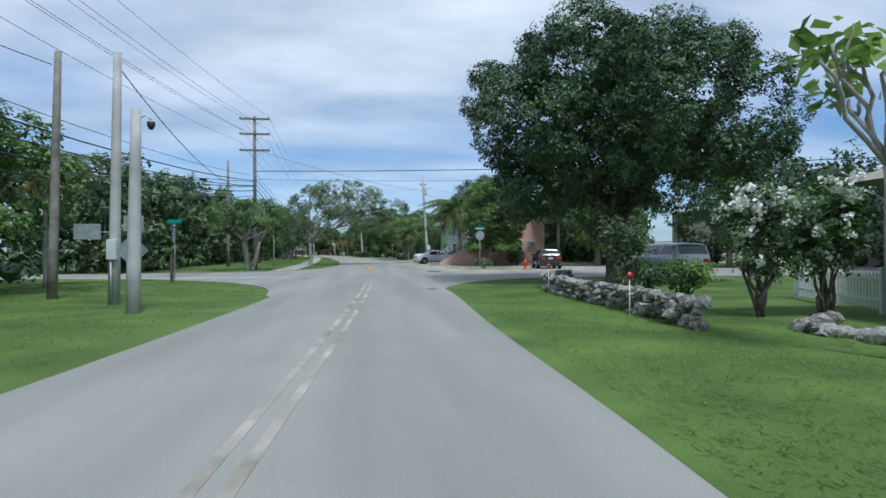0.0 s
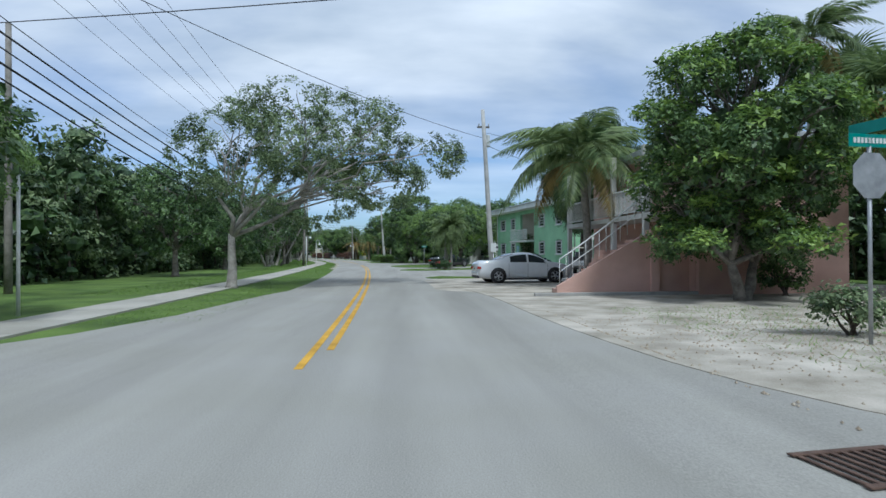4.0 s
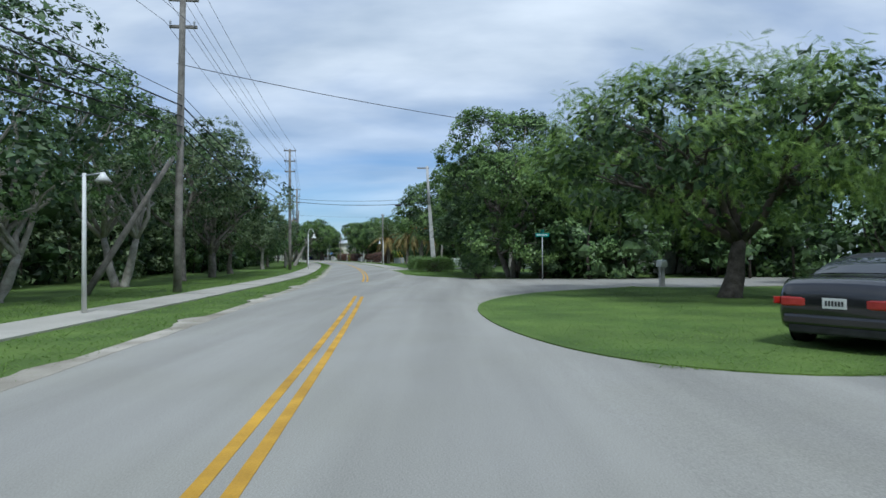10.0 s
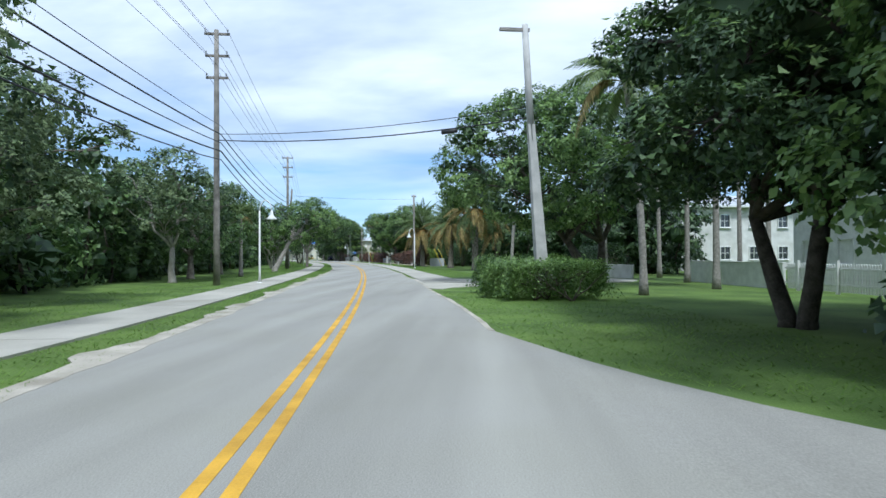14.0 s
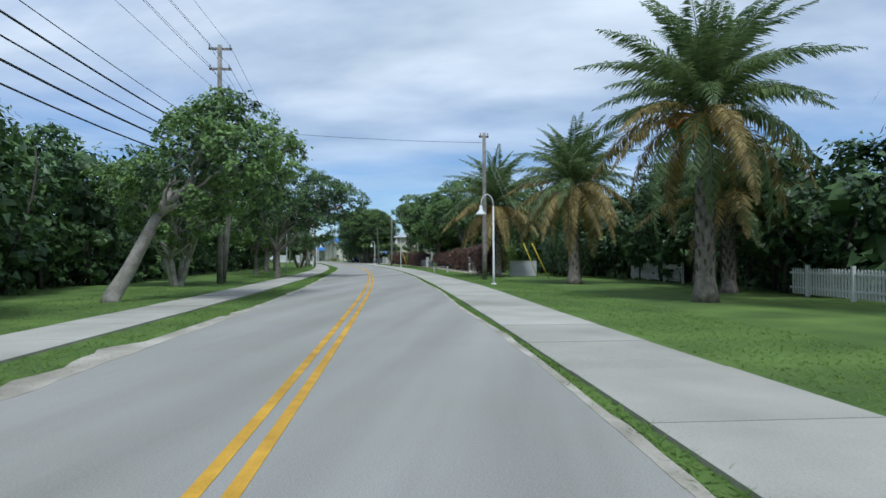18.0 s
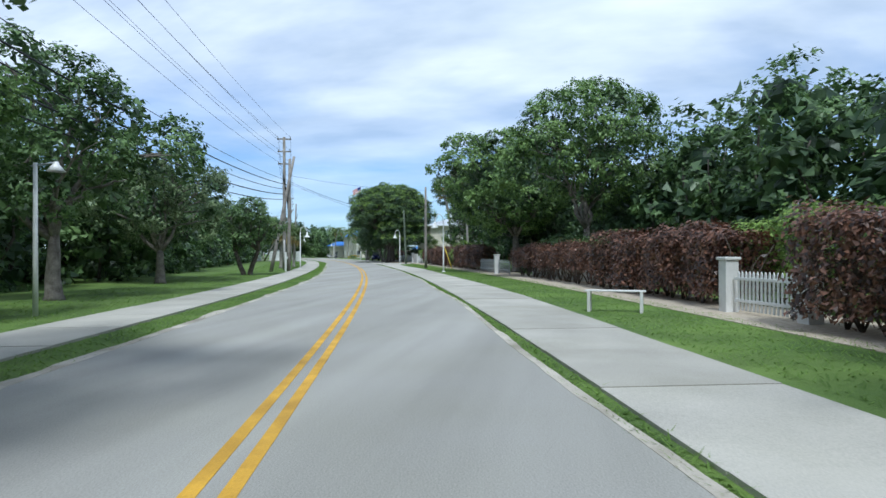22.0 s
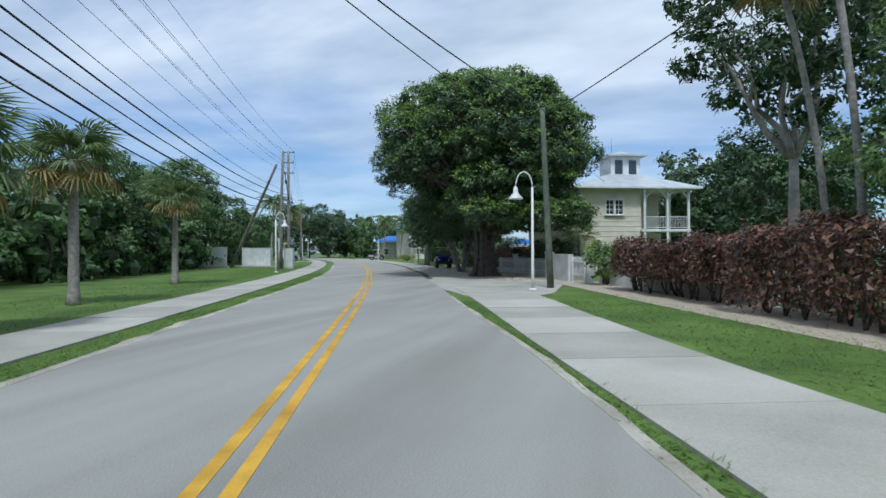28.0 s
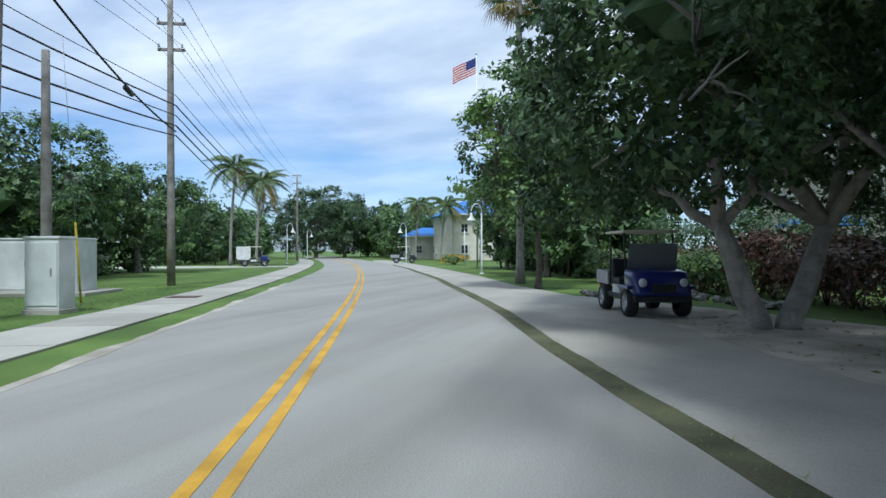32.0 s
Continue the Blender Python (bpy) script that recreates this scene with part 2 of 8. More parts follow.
ORANGE = surf("orange_fruit_stalks", (0.55, 0.20, 0.03), (0.75, 0.32, 0.06), 9, 0.6, 0)
FLOWERY = surf("yellow_flowers", (0.55, 0.30, 0.02), (0.80, 0.50, 0.05), 5, 0.6, 0, spread=0.5, leafy=0.2)
STONE = surf("coral_stone", (0.09, 0.085, 0.07), (0.40, 0.385, 0.345), 9, 0.95, 0.9, fine=18, spread=0.5)
TYRE = surf("tyre_rubber", (0.012, 0.012, 0.012), (0.03, 0.03, 0.03), 9, 0.8, 0.2)
CHROME = surf("alloy", (0.42, 0.43, 0.44), (0.62, 0.63, 0.64), 9, 0.3, 0, metal=0.9)
BLACKP = surf("black_plastic", (0.010, 0.010, 0.011), (0.028, 0.028, 0.030), 6, 0.55, 0.05)
REDLENS = surf("red_lens", (0.32, 0.012, 0.010), (0.45, 0.03, 0.02), 9, 0.2, 0, coat=0.6)
CLEARLENS = surf("clear_lens", (0.55, 0.56, 0.57), (0.75, 0.76, 0.77), 9, 0.12, 0, coat=0.8)
SIGNGREEN = surf("teal_green_sign", (0.0, 0.19, 0.16), (0.01, 0.25, 0.21), 5, 0.4, 0)
SIGNRED = surf("red_paint", (0.42, 0.03, 0.015), (0.60, 0.06, 0.03), 5, 0.5, 0.1)
BLUEPLASTIC = surf("blue_plastic", (0.02, 0.13, 0.45), (0.03, 0.20, 0.58), 5, 0.4, 0.05)
GUYYELLOW = surf("yellow_guard", (0.62, 0.45, 0.02), (0.78, 0.60, 0.04), 5, 0.5, 0)
BOXGREY = surf("pale_cabinet_paint", (0.56, 0.58, 0.56), (0.72, 0.74, 0.72), 2, 0.6, 0.05, stain=0.2)
RUST = surf("rusty_iron", (0.06, 0.035, 0.025), (0.14, 0.085, 0.06), 7, 0.85, 0.4)
PAINT = {
    "white": surf("white_car_paint", (0.70, 0.71, 0.72), (0.78, 0.79, 0.80), 2, 0.28, 0, coat=1.0, fine=4),
    "black": surf("black_car_paint", (0.008, 0.008, 0.009), (0.016, 0.016, 0.018), 2, 0.25, 0, coat=1.0, fine=4),
    "charcoal": surf("charcoal_car_paint", (0.018, 0.020, 0.026), (0.032, 0.034, 0.042), 2, 0.25, 0, coat=1.0, fine=4),
    "grey": surf("grey_car_paint", (0.40, 0.43, 0.42), (0.47, 0.50, 0.49), 2, 0.3, 0, metal=0.15, coat=1.0, fine=4),
    "teal": surf("dark_teal_car_paint", (0.008, 0.05, 0.06), (0.015, 0.08, 0.09), 2, 0.25, 0, coat=1.0, fine=4),
    "blue": surf("deep_blue_plastic", (0.008, 0.014, 0.12), (0.015, 0.025, 0.19), 2, 0.3, 0, coat=0.7, fine=4),
}
SIGNBLUE = surf("pale_blue_sign", (0.22, 0.47, 0.66), (0.30, 0.56, 0.74), 4, 0.5, 0)
FLAGBLUE = surf("flag_blue", (0.02, 0.03, 0.14), (0.03, 0.045, 0.2), 4, 0.8, 0)
FLAGRED = surf("flag_red", (0.42, 0.03, 0.04), (0.55, 0.05, 0.06), 4, 0.8, 0)
# middle of the car's lane every 20 m, from 60 m behind the start
LINE = [(-2.86, -59.93), (-1.91, -39.95), (-0.95, -19.98), (0.00, 0.00), (0.76, 19.99), (0.95, 39.98), (0.51, 59.98), (-0.45, 79.95), (-1.83, 99.91), (-3.86, 119.80), (-6.45, 139.63), (-9.77, 159.35), (-13.56, 178.99), (-17.79, 198.54), (-22.61, 217.95), (-28.14, 237.17), (-34.40, 256.16), (-41.29, 274.93), (-48.68, 293.52), (-56.69, 311.84), (-65.43, 329.83), (-74.86, 347.47), (-84.97, 364.72), (-95.75, 381.57), (-106.91, 398.17), (-118.07, 414.76), (-125.23, 425.41)]

# ---- builders ----
NL = len(LINE)


def along(s):
    """The point and heading of the street at s metres from the start."""
    u = min(max((s + 60) / 20, 0.001), NL - 1.001)
    i = int(u)
    f = u - i
    p = [Vector((*LINE[min(max(i + k, 0), NL - 1)], 0)) for k in (-1, 0, 1, 2)]
    if i == 0:
        p[0] = p[1] * 2 - p[2]
    if i + 2 > NL - 1:
        p[3] = p[2] * 2 - p[1]
    q = 0.5 * (2 * p[1] + (p[2] - p[0]) * f + (2 * p[0] - 5 * p[1] + 4 * p[2] - p[3]) * f * f + (3 * p[1] - p[0] - 3 * p[2] + p[3]) * f ** 3)
    g = 0.5 * ((p[2] - p[0]) + 2 * (2 * p[0] - 5 * p[1] + 4 * p[2] - p[3]) * f + 3 * (3 * p[1] - p[0] - 3 * p[2] + p[3]) * f * f)
    extra = (s + 60) - u * 20
    g.normalize()
    return q + g * extra, g


def at(s, off, z=0.0):
    """World place: s metres along the street, off metres to the right of the lane's middle."""
    q, g = along(s)
    return Vector((q.x + g.y * off, q.y - g.x * off, z))


def turn_at(s):
    """Degrees by which the street is turned at s."""
    g = along(s)[1]
    return math.degrees(math.atan2(-g.x, g.y))


def place(s, off, z=0.0, turn=0.0):
    """A pose whose y runs along the street and x to its right."""
    return pose(*at(s, off, z), 0, 0, turn_at(s) + turn)


def mesh_ob(name, data, material, parent=None, label="", m=None):
    ob = new(name, data)
    if material is not None:
        data.materials.append(material) if not data.materials else None
    if parent is not None:
        ob.parent = parent
    if m is not None:
        ob.matrix_basis = m
    if label:
        tagged(ob, label)
    return ob


def part(name, bm, material, parent=None, label="", m=None, smooth=False):
    data = bpy.data.meshes.new(name)
    if smooth:
        for f in bm.faces:
            f.smooth = True
    bm.to_mesh(data)
    bm.free()
    return mesh_ob(name, data, material, parent, label, m)


def raw(name, verts, faces, material, parent=None, label="", m=None, smooth=False):
    data = bpy.data.meshes.new(name)
    data.from_pydata(verts, [], faces)
    if smooth:
        data.shade_smooth()
    return mesh_ob(name, data, material, parent, label, m)


def quads(name, verts, material, parent=None, label="", m=None, per=4):
    """Many loose quads from an array (n, 4, 3)."""
    n = len(verts)
    data = bpy.data.meshes.new(name)
    data.vertices.add(n * per)
    data.vertices.foreach_set("co", np.asarray(verts, dtype=np.float32).ravel())
    data.loops.add(n * per)
    data.loops.foreach_set("vertex_index", np.arange(n * per, dtype=np.int32))
    data.polygons.add(n)
    data.polygons.foreach_set("loop_start", np.arange(0, n * per, per, dtype=np.int32))
    data.update(calc_edges=True)
    return mesh_ob(name, data, material, parent, label, m)


def thing(name, m, label, category, group="", kind=""):
    e = new(name)
    e.matrix_basis = m
    return tagged(e, label, category, group, kind)


def bbox(bm, x, y, z, sx, sy, sz, bevel=0.0, m=None):
    """A box centred in x and y that stands on z, with softened edges."""
    r = bmesh.ops.create_cube(bm, size=1.0)["verts"]
    bmesh.ops.scale(bm, vec=(sx, sy, sz), verts=r)
    bmesh.ops.translate(bm, vec=(x, y, z + sz / 2), verts=r)
    if bevel:
        es = list({e for v in r for e in v.link_edges})
        res = bmesh.ops.bevel(bm, geom=es, offset=bevel, segments=2, affect="EDGES", profile=0.6)
        r = list({v for f in res["faces"] for v in f.verts} | {v for v in r if v.is_valid})
    if m is not None:
        bmesh.ops.transform(bm, matrix=m, verts=[v for v in r if v.is_valid])
    return r


def box(name, x, y, z, sx, sy, sz, material, parent=None, bevel=0.01, label="", m=None):
    bm = bmesh.new()
    bbox(bm, x, y, z, sx, sy, sz, bevel)
    return part(name, bm, material, parent, label, m)


def tube_data(points, radii, n=8, close=True):
    pts = [Vector(p) for p in points]
    vs, fs = [], []
    ref = Vector((0, 0, 1))
    last = None
    for i, p in enumerate(pts):
        d = (pts[min(i + 1, len(pts) - 1)] - pts[max(i - 1, 0)]).normalized()
        a = d.cross(ref) if last is None else last - d * last.dot(d)
        if a.length < 0.05:
            a = d.cross(Vector((1, 0, 0)))
        last = a.normalized()
        a.normalize()
        b = d.cross(a)
        r = radii[i] if hasattr(radii, "__len__") else radii
        for k in range(n):
            g = 2 * math.pi * k / n
            vs.append(p + (a * math.cos(g) + b * math.sin(g)) * r)
    for i in range(len(pts) - 1):
        for k in range(n):
            fs.append((i * n + k, i * n + (k + 1) % n, (i + 1) * n + (k + 1) % n, (i + 1) * n + k))
    if close:
        fs.append(tuple(range(n - 1, -1, -1)))
        fs.append(tuple((len(pts) - 1) * n + k for k in range(n)))
    return vs, fs


def tube(name, points, radii, material, parent=None, n=8, label="", m=None):
    vs, fs = tube_data(points, radii, n)
    return raw(name, vs, fs, material, parent, label, m, True)


def join_data(many):
    vs, fs = [], []
    for v, f in many:
        k = len(vs)
        vs += v
        fs += [tuple(i + k for i in q) for q in f]
    return vs, fs


def lathe_data(profile, n=16):
    vs, fs = [], []
    for r, z in profile:
        for k in range(n):
            g = 2 * math.pi * k / n
            vs.append(Vector((r * math.cos(g), r * math.sin(g), z)))
    for i in range(len(profile) - 1):
        for k in range(n):
            fs.append((i * n + k, i * n + (k + 1) % n, (i + 1) * n + (k + 1) % n, (i + 1) * n + k))
    return vs, fs


def lathe(name, profile, material, parent=None, n=16, label="", m=None):
    vs, fs = lathe_data(profile, n)
    return raw(name, vs, fs, material, parent, label, m, True)


def strip(name, s0, s1, edge0, edge1, z, material, step=2.0, depth=0.12, kind="structure", label="", category=""):
    """A slab along the street between two edges, each a number or a function of s."""
    n = max(2, int((s1 - s0) / step) + 1)
    vs, fs = [], []
    for i in range(n):
        s = s0 + (s1 - s0) * i / (n - 1)
        a = edge0(s) if callable(edge0) else edge0
        b = edge1(s) if callable(edge1) else edge1
        for o, h in ((a, z), (b, z), (b, z - depth), (a, z - depth)):
            vs.append(at(s, o, h))
    for i in range(n - 1):
        for k in range(4):
            fs.append((4 * i + k, 4 * i + (k + 1) % 4, 4 * i + 4 + (k + 1) % 4, 4 * i + 4 + k)[::-1])
    fs += [(0, 1, 2, 3), (4 * n - 1, 4 * n - 2, 4 * n - 3, 4 * n - 4)]
    ob = raw(name, vs, fs, material)
    return tagged(ob, label, category, "", kind)


def patch(name, outline, z, material, depth=0.12, label="", category="", rounds=2):
    """A slab with a rounded outline, given as (s, off) corners."""
    pts = [at(*p) for p in outline]
    for _ in range(rounds):
        pts = [q for i in range(len(pts)) for q in (pts[i] * 0.75 + pts[(i + 1) % len(pts)] * 0.25, pts[i] * 0.25 + pts[(i + 1) % len(pts)] * 0.75)]
    if sum(pts[i].x * pts[(i + 1) % len(pts)].y - pts[(i + 1) % len(pts)].x * pts[i].y for i in range(len(pts))) < 0:
        pts.reverse()
    n = len(pts)
    vs = [Vector((p.x, p.y, z)) for p in pts] + [Vector((p.x, p.y, z - depth)) for p in pts]
    fs = [tuple(range(n))] + [(i, n + i, n + (i + 1) % n, (i + 1) % n) for i in range(n)]
    return tagged(raw(name, vs, fs, material), label, category, "", "structure")


# ---- foliage ----
def leaf_quads(centres, normals, size, rng, slim=0.5, droop=0.3):
    """One folded leaf for each centre, facing roughly along its normal."""
    n = len(centres)
    nr = normals + rng.normal(0, 0.5, (n, 3))
    nr /= np.linalg.norm(nr, axis=1, keepdims=True) + 1e-9
    d = rng.normal(0, 1, (n, 3))
    d[:, 2] -= droop * 2
    d -= nr * np.sum(d * nr, 1, keepdims=True)
    d /= np.linalg.norm(d, axis=1, keepdims=True) + 1e-9
    w = np.cross(nr, d)
    L = (size * rng.uniform(0.65, 1.35, n))[:, None]
    W = L * slim * 0.5
    mid = centres + nr * L * 0.06
    return np.stack([centres - d * L * 0.5, mid - w * W, centres + d * L * 0.5, mid + w * W], 1)


def outside(c, pick, b, depth):
    """Which points lie on the outer hull of the clumps: in none of the neighbouring ones."""
    free = c[:, 2] > 0.03
    for k in range(-min(len(b), 44), min(len(b), 44) + 1):
        other = pick + k
        valid = (other >= 0) & (other < len(b))
        o = b[np.clip(other, 0, len(b) - 1)]
        free &= ~(valid & (np.sum(((c - o[:, :3]) / o[:, 3:]) ** 2, 1) < depth * depth))
    return free


def clump_leaves(blobs, count, size, seed, slim=0.5, droop=0.3, ragged=0.05, sprig=12, cover=0.0, depth=0.8, knots=9):
    """Leaves in sprigs over the knobbly hull of many clumps (x, y, z, rx, ry, rz). cover: the leaf size is set so that the hull is covered so many times."""
    rng = np.random.default_rng(seed)
    b = np.array(blobs, dtype=float)
    area = (b[:, 3] * b[:, 4] * b[:, 5]) ** (2 / 3)
    m = max(4, count // sprig)
    way = rng.normal(0, 1, (len(b), knots, 3))
    way[:, :, 2] += 0.25
    way /= np.linalg.norm(way, axis=2, keepdims=True)
    reach = rng.uniform(0.5, 0.78, (len(b), knots, 1))
    n = m * 7
    pick = rng.choice(len(b), n, p=area / area.sum())
    v = rng.normal(0, 1, (n, 3))
    v /= np.linalg.norm(v, axis=1, keepdims=True)
    knot = rng.integers(0, knots, n)
    w, far = way[pick, knot], reach[pick, knot]
    k = (0.75 + 0.25 * rng.random(n) ** 0.45)[:, None] * (1 + ragged * np.abs(rng.normal(0, 1, (n, 1))))
    c = b[pick, :3] + b[pick, 3:] * (w * far + v * k * 0.42)
    free = outside(c, pick, b, depth)
    if cover:
        hull = 4 * math.pi * area.sum() * free.mean()
        size = min(size, max(0.07, math.sqrt(cover * hull / (m * sprig * 0.3))))
    keep = np.flatnonzero(free)
    keep = keep[np.arange(m) % max(1, len(keep))] if len(keep) else np.arange(m)
    c, v, w = c[keep], v[keep], w[keep]
    c = np.repeat(c, sprig, 0)
    c = c + rng.normal(0, max(size * 0.66, 0.1), c.shape) * np.array([1, 1, 0.7])
    nrm = np.repeat(v * 0.65 + w * 0.35, sprig, 0) + np.array([0, 0, 0.65])
    return leaf_quads(c, nrm, size, rng, slim, droop)


def tip_leaves(blobs, count, size, seed, slim=0.5):
    """Rosettes of brighter leaves that stand up on the tops of the clumps."""
    rng = np.random.default_rng(seed + 300)
    b = np.array(blobs, dtype=float)
    n = count * 5
    pick = rng.integers(0, len(b), n)
    v = rng.normal(0, 1, (n, 3))
    v[:, 2] = np.abs(v[:, 2]) * 0.9 + 0.1
    v /= np.linalg.norm(v, axis=1, keepdims=True)
    c = b[pick, :3] + b[pick, 3:] * v * rng.uniform(0.92, 1.08, (n, 1))
    keep = np.flatnonzero(outside(c, pick, b, 0.95))[:count]
    c, v = np.repeat(c[keep], 9, 0), np.repeat(v[keep], 9, 0)
    c = c + rng.normal(0, size * 0.75, c.shape) * np.array([1, 1, 0.45])
    return leaf_quads(c, v * 0.5 + np.array([0, 0, 0.9]), size, rng, slim, 0.1)


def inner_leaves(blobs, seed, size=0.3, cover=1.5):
    """Larger leaves just under the hull, as many as close it; usually dark, to paint inner shade."""
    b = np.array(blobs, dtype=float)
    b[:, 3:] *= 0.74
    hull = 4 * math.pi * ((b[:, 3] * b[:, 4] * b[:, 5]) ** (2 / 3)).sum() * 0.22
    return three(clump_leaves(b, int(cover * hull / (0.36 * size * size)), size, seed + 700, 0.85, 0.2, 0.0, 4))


def three(q):
    """The same leaves as single uneven triangles, for crowns that stay further off."""
    return np.stack([q[:, 0], q[:, 1] + 0.15 * (q[:, 2] - q[:, 0]), q[:, 2] + 0.35 * (q[:, 3] - q[:, 1])], 1)


def shade_lumps(blobs, seed, k=0.66, around=8, up=5):
    """Ragged solid lumps, one for each clump, added inside foliage to block light."""
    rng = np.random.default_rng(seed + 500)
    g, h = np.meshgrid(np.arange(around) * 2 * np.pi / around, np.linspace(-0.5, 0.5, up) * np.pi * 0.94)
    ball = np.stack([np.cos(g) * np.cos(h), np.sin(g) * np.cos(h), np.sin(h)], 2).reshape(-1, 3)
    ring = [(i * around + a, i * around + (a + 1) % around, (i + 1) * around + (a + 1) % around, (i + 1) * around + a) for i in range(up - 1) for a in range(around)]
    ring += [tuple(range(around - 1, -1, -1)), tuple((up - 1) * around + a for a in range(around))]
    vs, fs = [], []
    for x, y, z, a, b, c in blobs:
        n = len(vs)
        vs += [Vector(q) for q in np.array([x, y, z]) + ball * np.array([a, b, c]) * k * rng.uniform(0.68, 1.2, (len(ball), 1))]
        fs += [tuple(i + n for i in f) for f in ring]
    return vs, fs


def feather_leaves(blobs, count, length, seed, pairs=8):
    """Drooping feather leaves, each of many narrow leaflets, as loose triangles."""
    q = clump_leaves(blobs, count, length, seed, 0.5, 0.5, 0.03, 4)
    p, d, w = q[:, 0], q[:, 2] - q[:, 0], q[:, 3] - q[:, 1]
    w /= np.linalg.norm(w, axis=1, keepdims=True)
    out = []
    for k in range(pairs):
        u = 0.08 + 0.92 * k / pairs
        c = p + d * u + np.array([0, 0, -0.2 * length]) * u * u
        reach = 0.24 * length * math.sin(math.pi * (0.16 + 0.8 * u))
        for side in (-1, 1):
            tip = c + w * side * reach + d * 0.18 + np.array([0, 0, -0.25 * reach])
            out.append(np.stack([c - d * 0.035, c + d * 0.035, tip], 1))
    return np.concatenate(out)


def crown_blobs(cx, cy, base, top, radius, seed, count=16, fill=0.42, shell=False):
    rng = random.Random(seed)
    mid, half = (base + top) / 2, (top - base) / 2
    out = []
    for i in range(count):
        g, u = i * 2.39996 + rng.uniform(-0.3, 0.3), 1 - 2 * (i + 0.5) / count
        w = math.sqrt(max(0, 1 - u * u))
        k = rng.uniform(0.7, 0.92) if shell else rng.uniform(0.42, 0.9)
        r = radius * fill * rng.uniform(0.8, 1.25) * (1.2 - 0.36 * k)
        out.append((cx + math.cos(g) * w * radius * k, cy + math.sin(g) * w * radius * k, mid + u * half * (0.83 if shell else 0.72) * min(1.0, k + 0.3) + rng.uniform(-0.12, 0.12) * half, r, r, min(r * 0.8, half * 0.6)))
    return out


def limb(a, b, r0, r1, seed, n=7, sway=0.08):
    rng = random.Random(seed)
    a, b = Vector(a), Vector(b)
    ln = (b - a).length
    pts = []
    for i in range(6):
        u = i / 5
        p = a.lerp(b, u)
        p += Vector((rng.uniform(-1, 1), rng.uniform(-1, 1), 0.5 * math.sin(u * math.pi))) * ln * sway * math.sin(u * math.pi)
        pts.append(p)
    return tube_data(pts, [r0 + (r1 - r0) * i / 5 for i in range(6)], n)


def tree(s, off, height, radius, label, leaf="mid", bark=None, trunk=0.2, fork=1.6, base=None, count=6000, size=0.17, seed=1, lean=(0, 0), clumps=16, stems=1, slim=0.5, name="tree", droop=0.3, shift=(0, 0), fill=0.42, category="tree", thick=1.0, core=0.35, feather=0, skirt=0, clear=None, ribs=0, fine=False, solid=0, tips=None, shell=False):
    """A tree: tapered trunk(s), limbs to the clumps, a crown of single leaves, and a dark fill that paints its inner
    shade.
    """
    rng = random.Random(seed)
    t = thing(name, place(s, off), label, category)
    base = height * 0.3 if base is None else base
    blobs = crown_blobs(lean[0] + shift[0], lean[1] + shift[1], base, height, radius, seed, clumps, fill, shell)
    for i in range(skirt):
        g = i * 6.2832 / skirt + rng.uniform(-0.2, 0.2)
        k = radius * rng.uniform(0.62, 0.84)
        r = radius * fill * rng.uniform(0.7, 0.95)
        blobs.append((lean[0] + shift[0] + math.cos(g) * k, lean[1] + shift[1] + math.sin(g) * k, base + r * rng.uniform(0.55, 1.0), r, r, r * 0.75))
    if clear is not None:
        # the street side is pruned high for traffic
        blobs = [(x, y, z if x > -clear else max(z, 5.6 + 0.5 * c), a, b, c) for x, y, z, a, b, c in blobs if x > -clear or z > base + 0.25 * (height - base)]
    wood = []
    for k in range(stems):
        g = 2 * math.pi * k / stems + seed
        foot = Vector((math.cos(g), math.sin(g), 0)) * (trunk * 1.3 if stems > 1 else 0)
        tip = Vector((lean[0] * 0.45 + foot.x * (3 if stems == 1 else 3.6), lean[1] * 0.45 + foot.y * (3 if stems == 1 else 3.6), fork))
        wood.append(tube_data([foot + Vector((0, 0, -0.1)), foot + Vector((0, 0, 0.12)), foot.lerp(tip, 0.35) + Vector((rng.uniform(-0.06, 0.06), rng.uniform(-0.06, 0.06), 0)), foot.lerp(tip, 0.7), tip],
                              [trunk * (1.65 if stems == 1 else 1.25), trunk * (1.2 if stems == 1 else 1.05), trunk, trunk * 0.85, trunk * 0.68], 10))
        mine = [b for i, b in enumerate(blobs) if i % stems == k]
        heads = mine[::max(1, len(mine) // 5)]
        for i, b in enumerate(mine):
            end = Vector(b[:3])
            if b in heads:
                start, thick0 = tip - Vector((0, 0, 0.12)), trunk * rng.uniform(0.5, 0.68)
            else:
                near = min(heads, key=lambda h: (Vector(h[:3]) - end).length)
                start, thick0 = tip.lerp(Vector(near[:3]), rng.uniform(0.4, 0.65)), trunk * rng.uniform(0.2, 0.3)
            wood.append(limb(start, end, thick0, 0.022, seed * 31 + i + k * 7, 7, 0.11))
            for j in range(2):
                p = end + Vector((rng.uniform(-1, 1) * b[3], rng.uniform(-1, 1) * b[4], rng.uniform(-0.2, 0.8) * b[5])) * 0.75
                wood.append(limb(start.lerp(end, 0.75), p, 0.03, 0.01, seed * 77 + i * 3 + j, 4))
    for k in range(ribs):
        # fused aerial roots that flute the trunk and spread at its foot
        g = 2 * math.pi * k / ribs + rng.uniform(-0.2, 0.2)
        r = trunk * rng.uniform(0.2, 0.34)
        wood.append(tube_data([Vector((math.cos(g) * trunk * q, math.sin(g) * trunk * q, z)) for q, z in ((1.75, -0.1), (1.25, 0.14), (0.98, 0.6), (0.86, 1.4), (0.9, 2.1), (1.25, fork + 0.5))], [r * 1.3, r * 1.15, r, r * 0.9, r * 0.85, r * 0.6], 7))
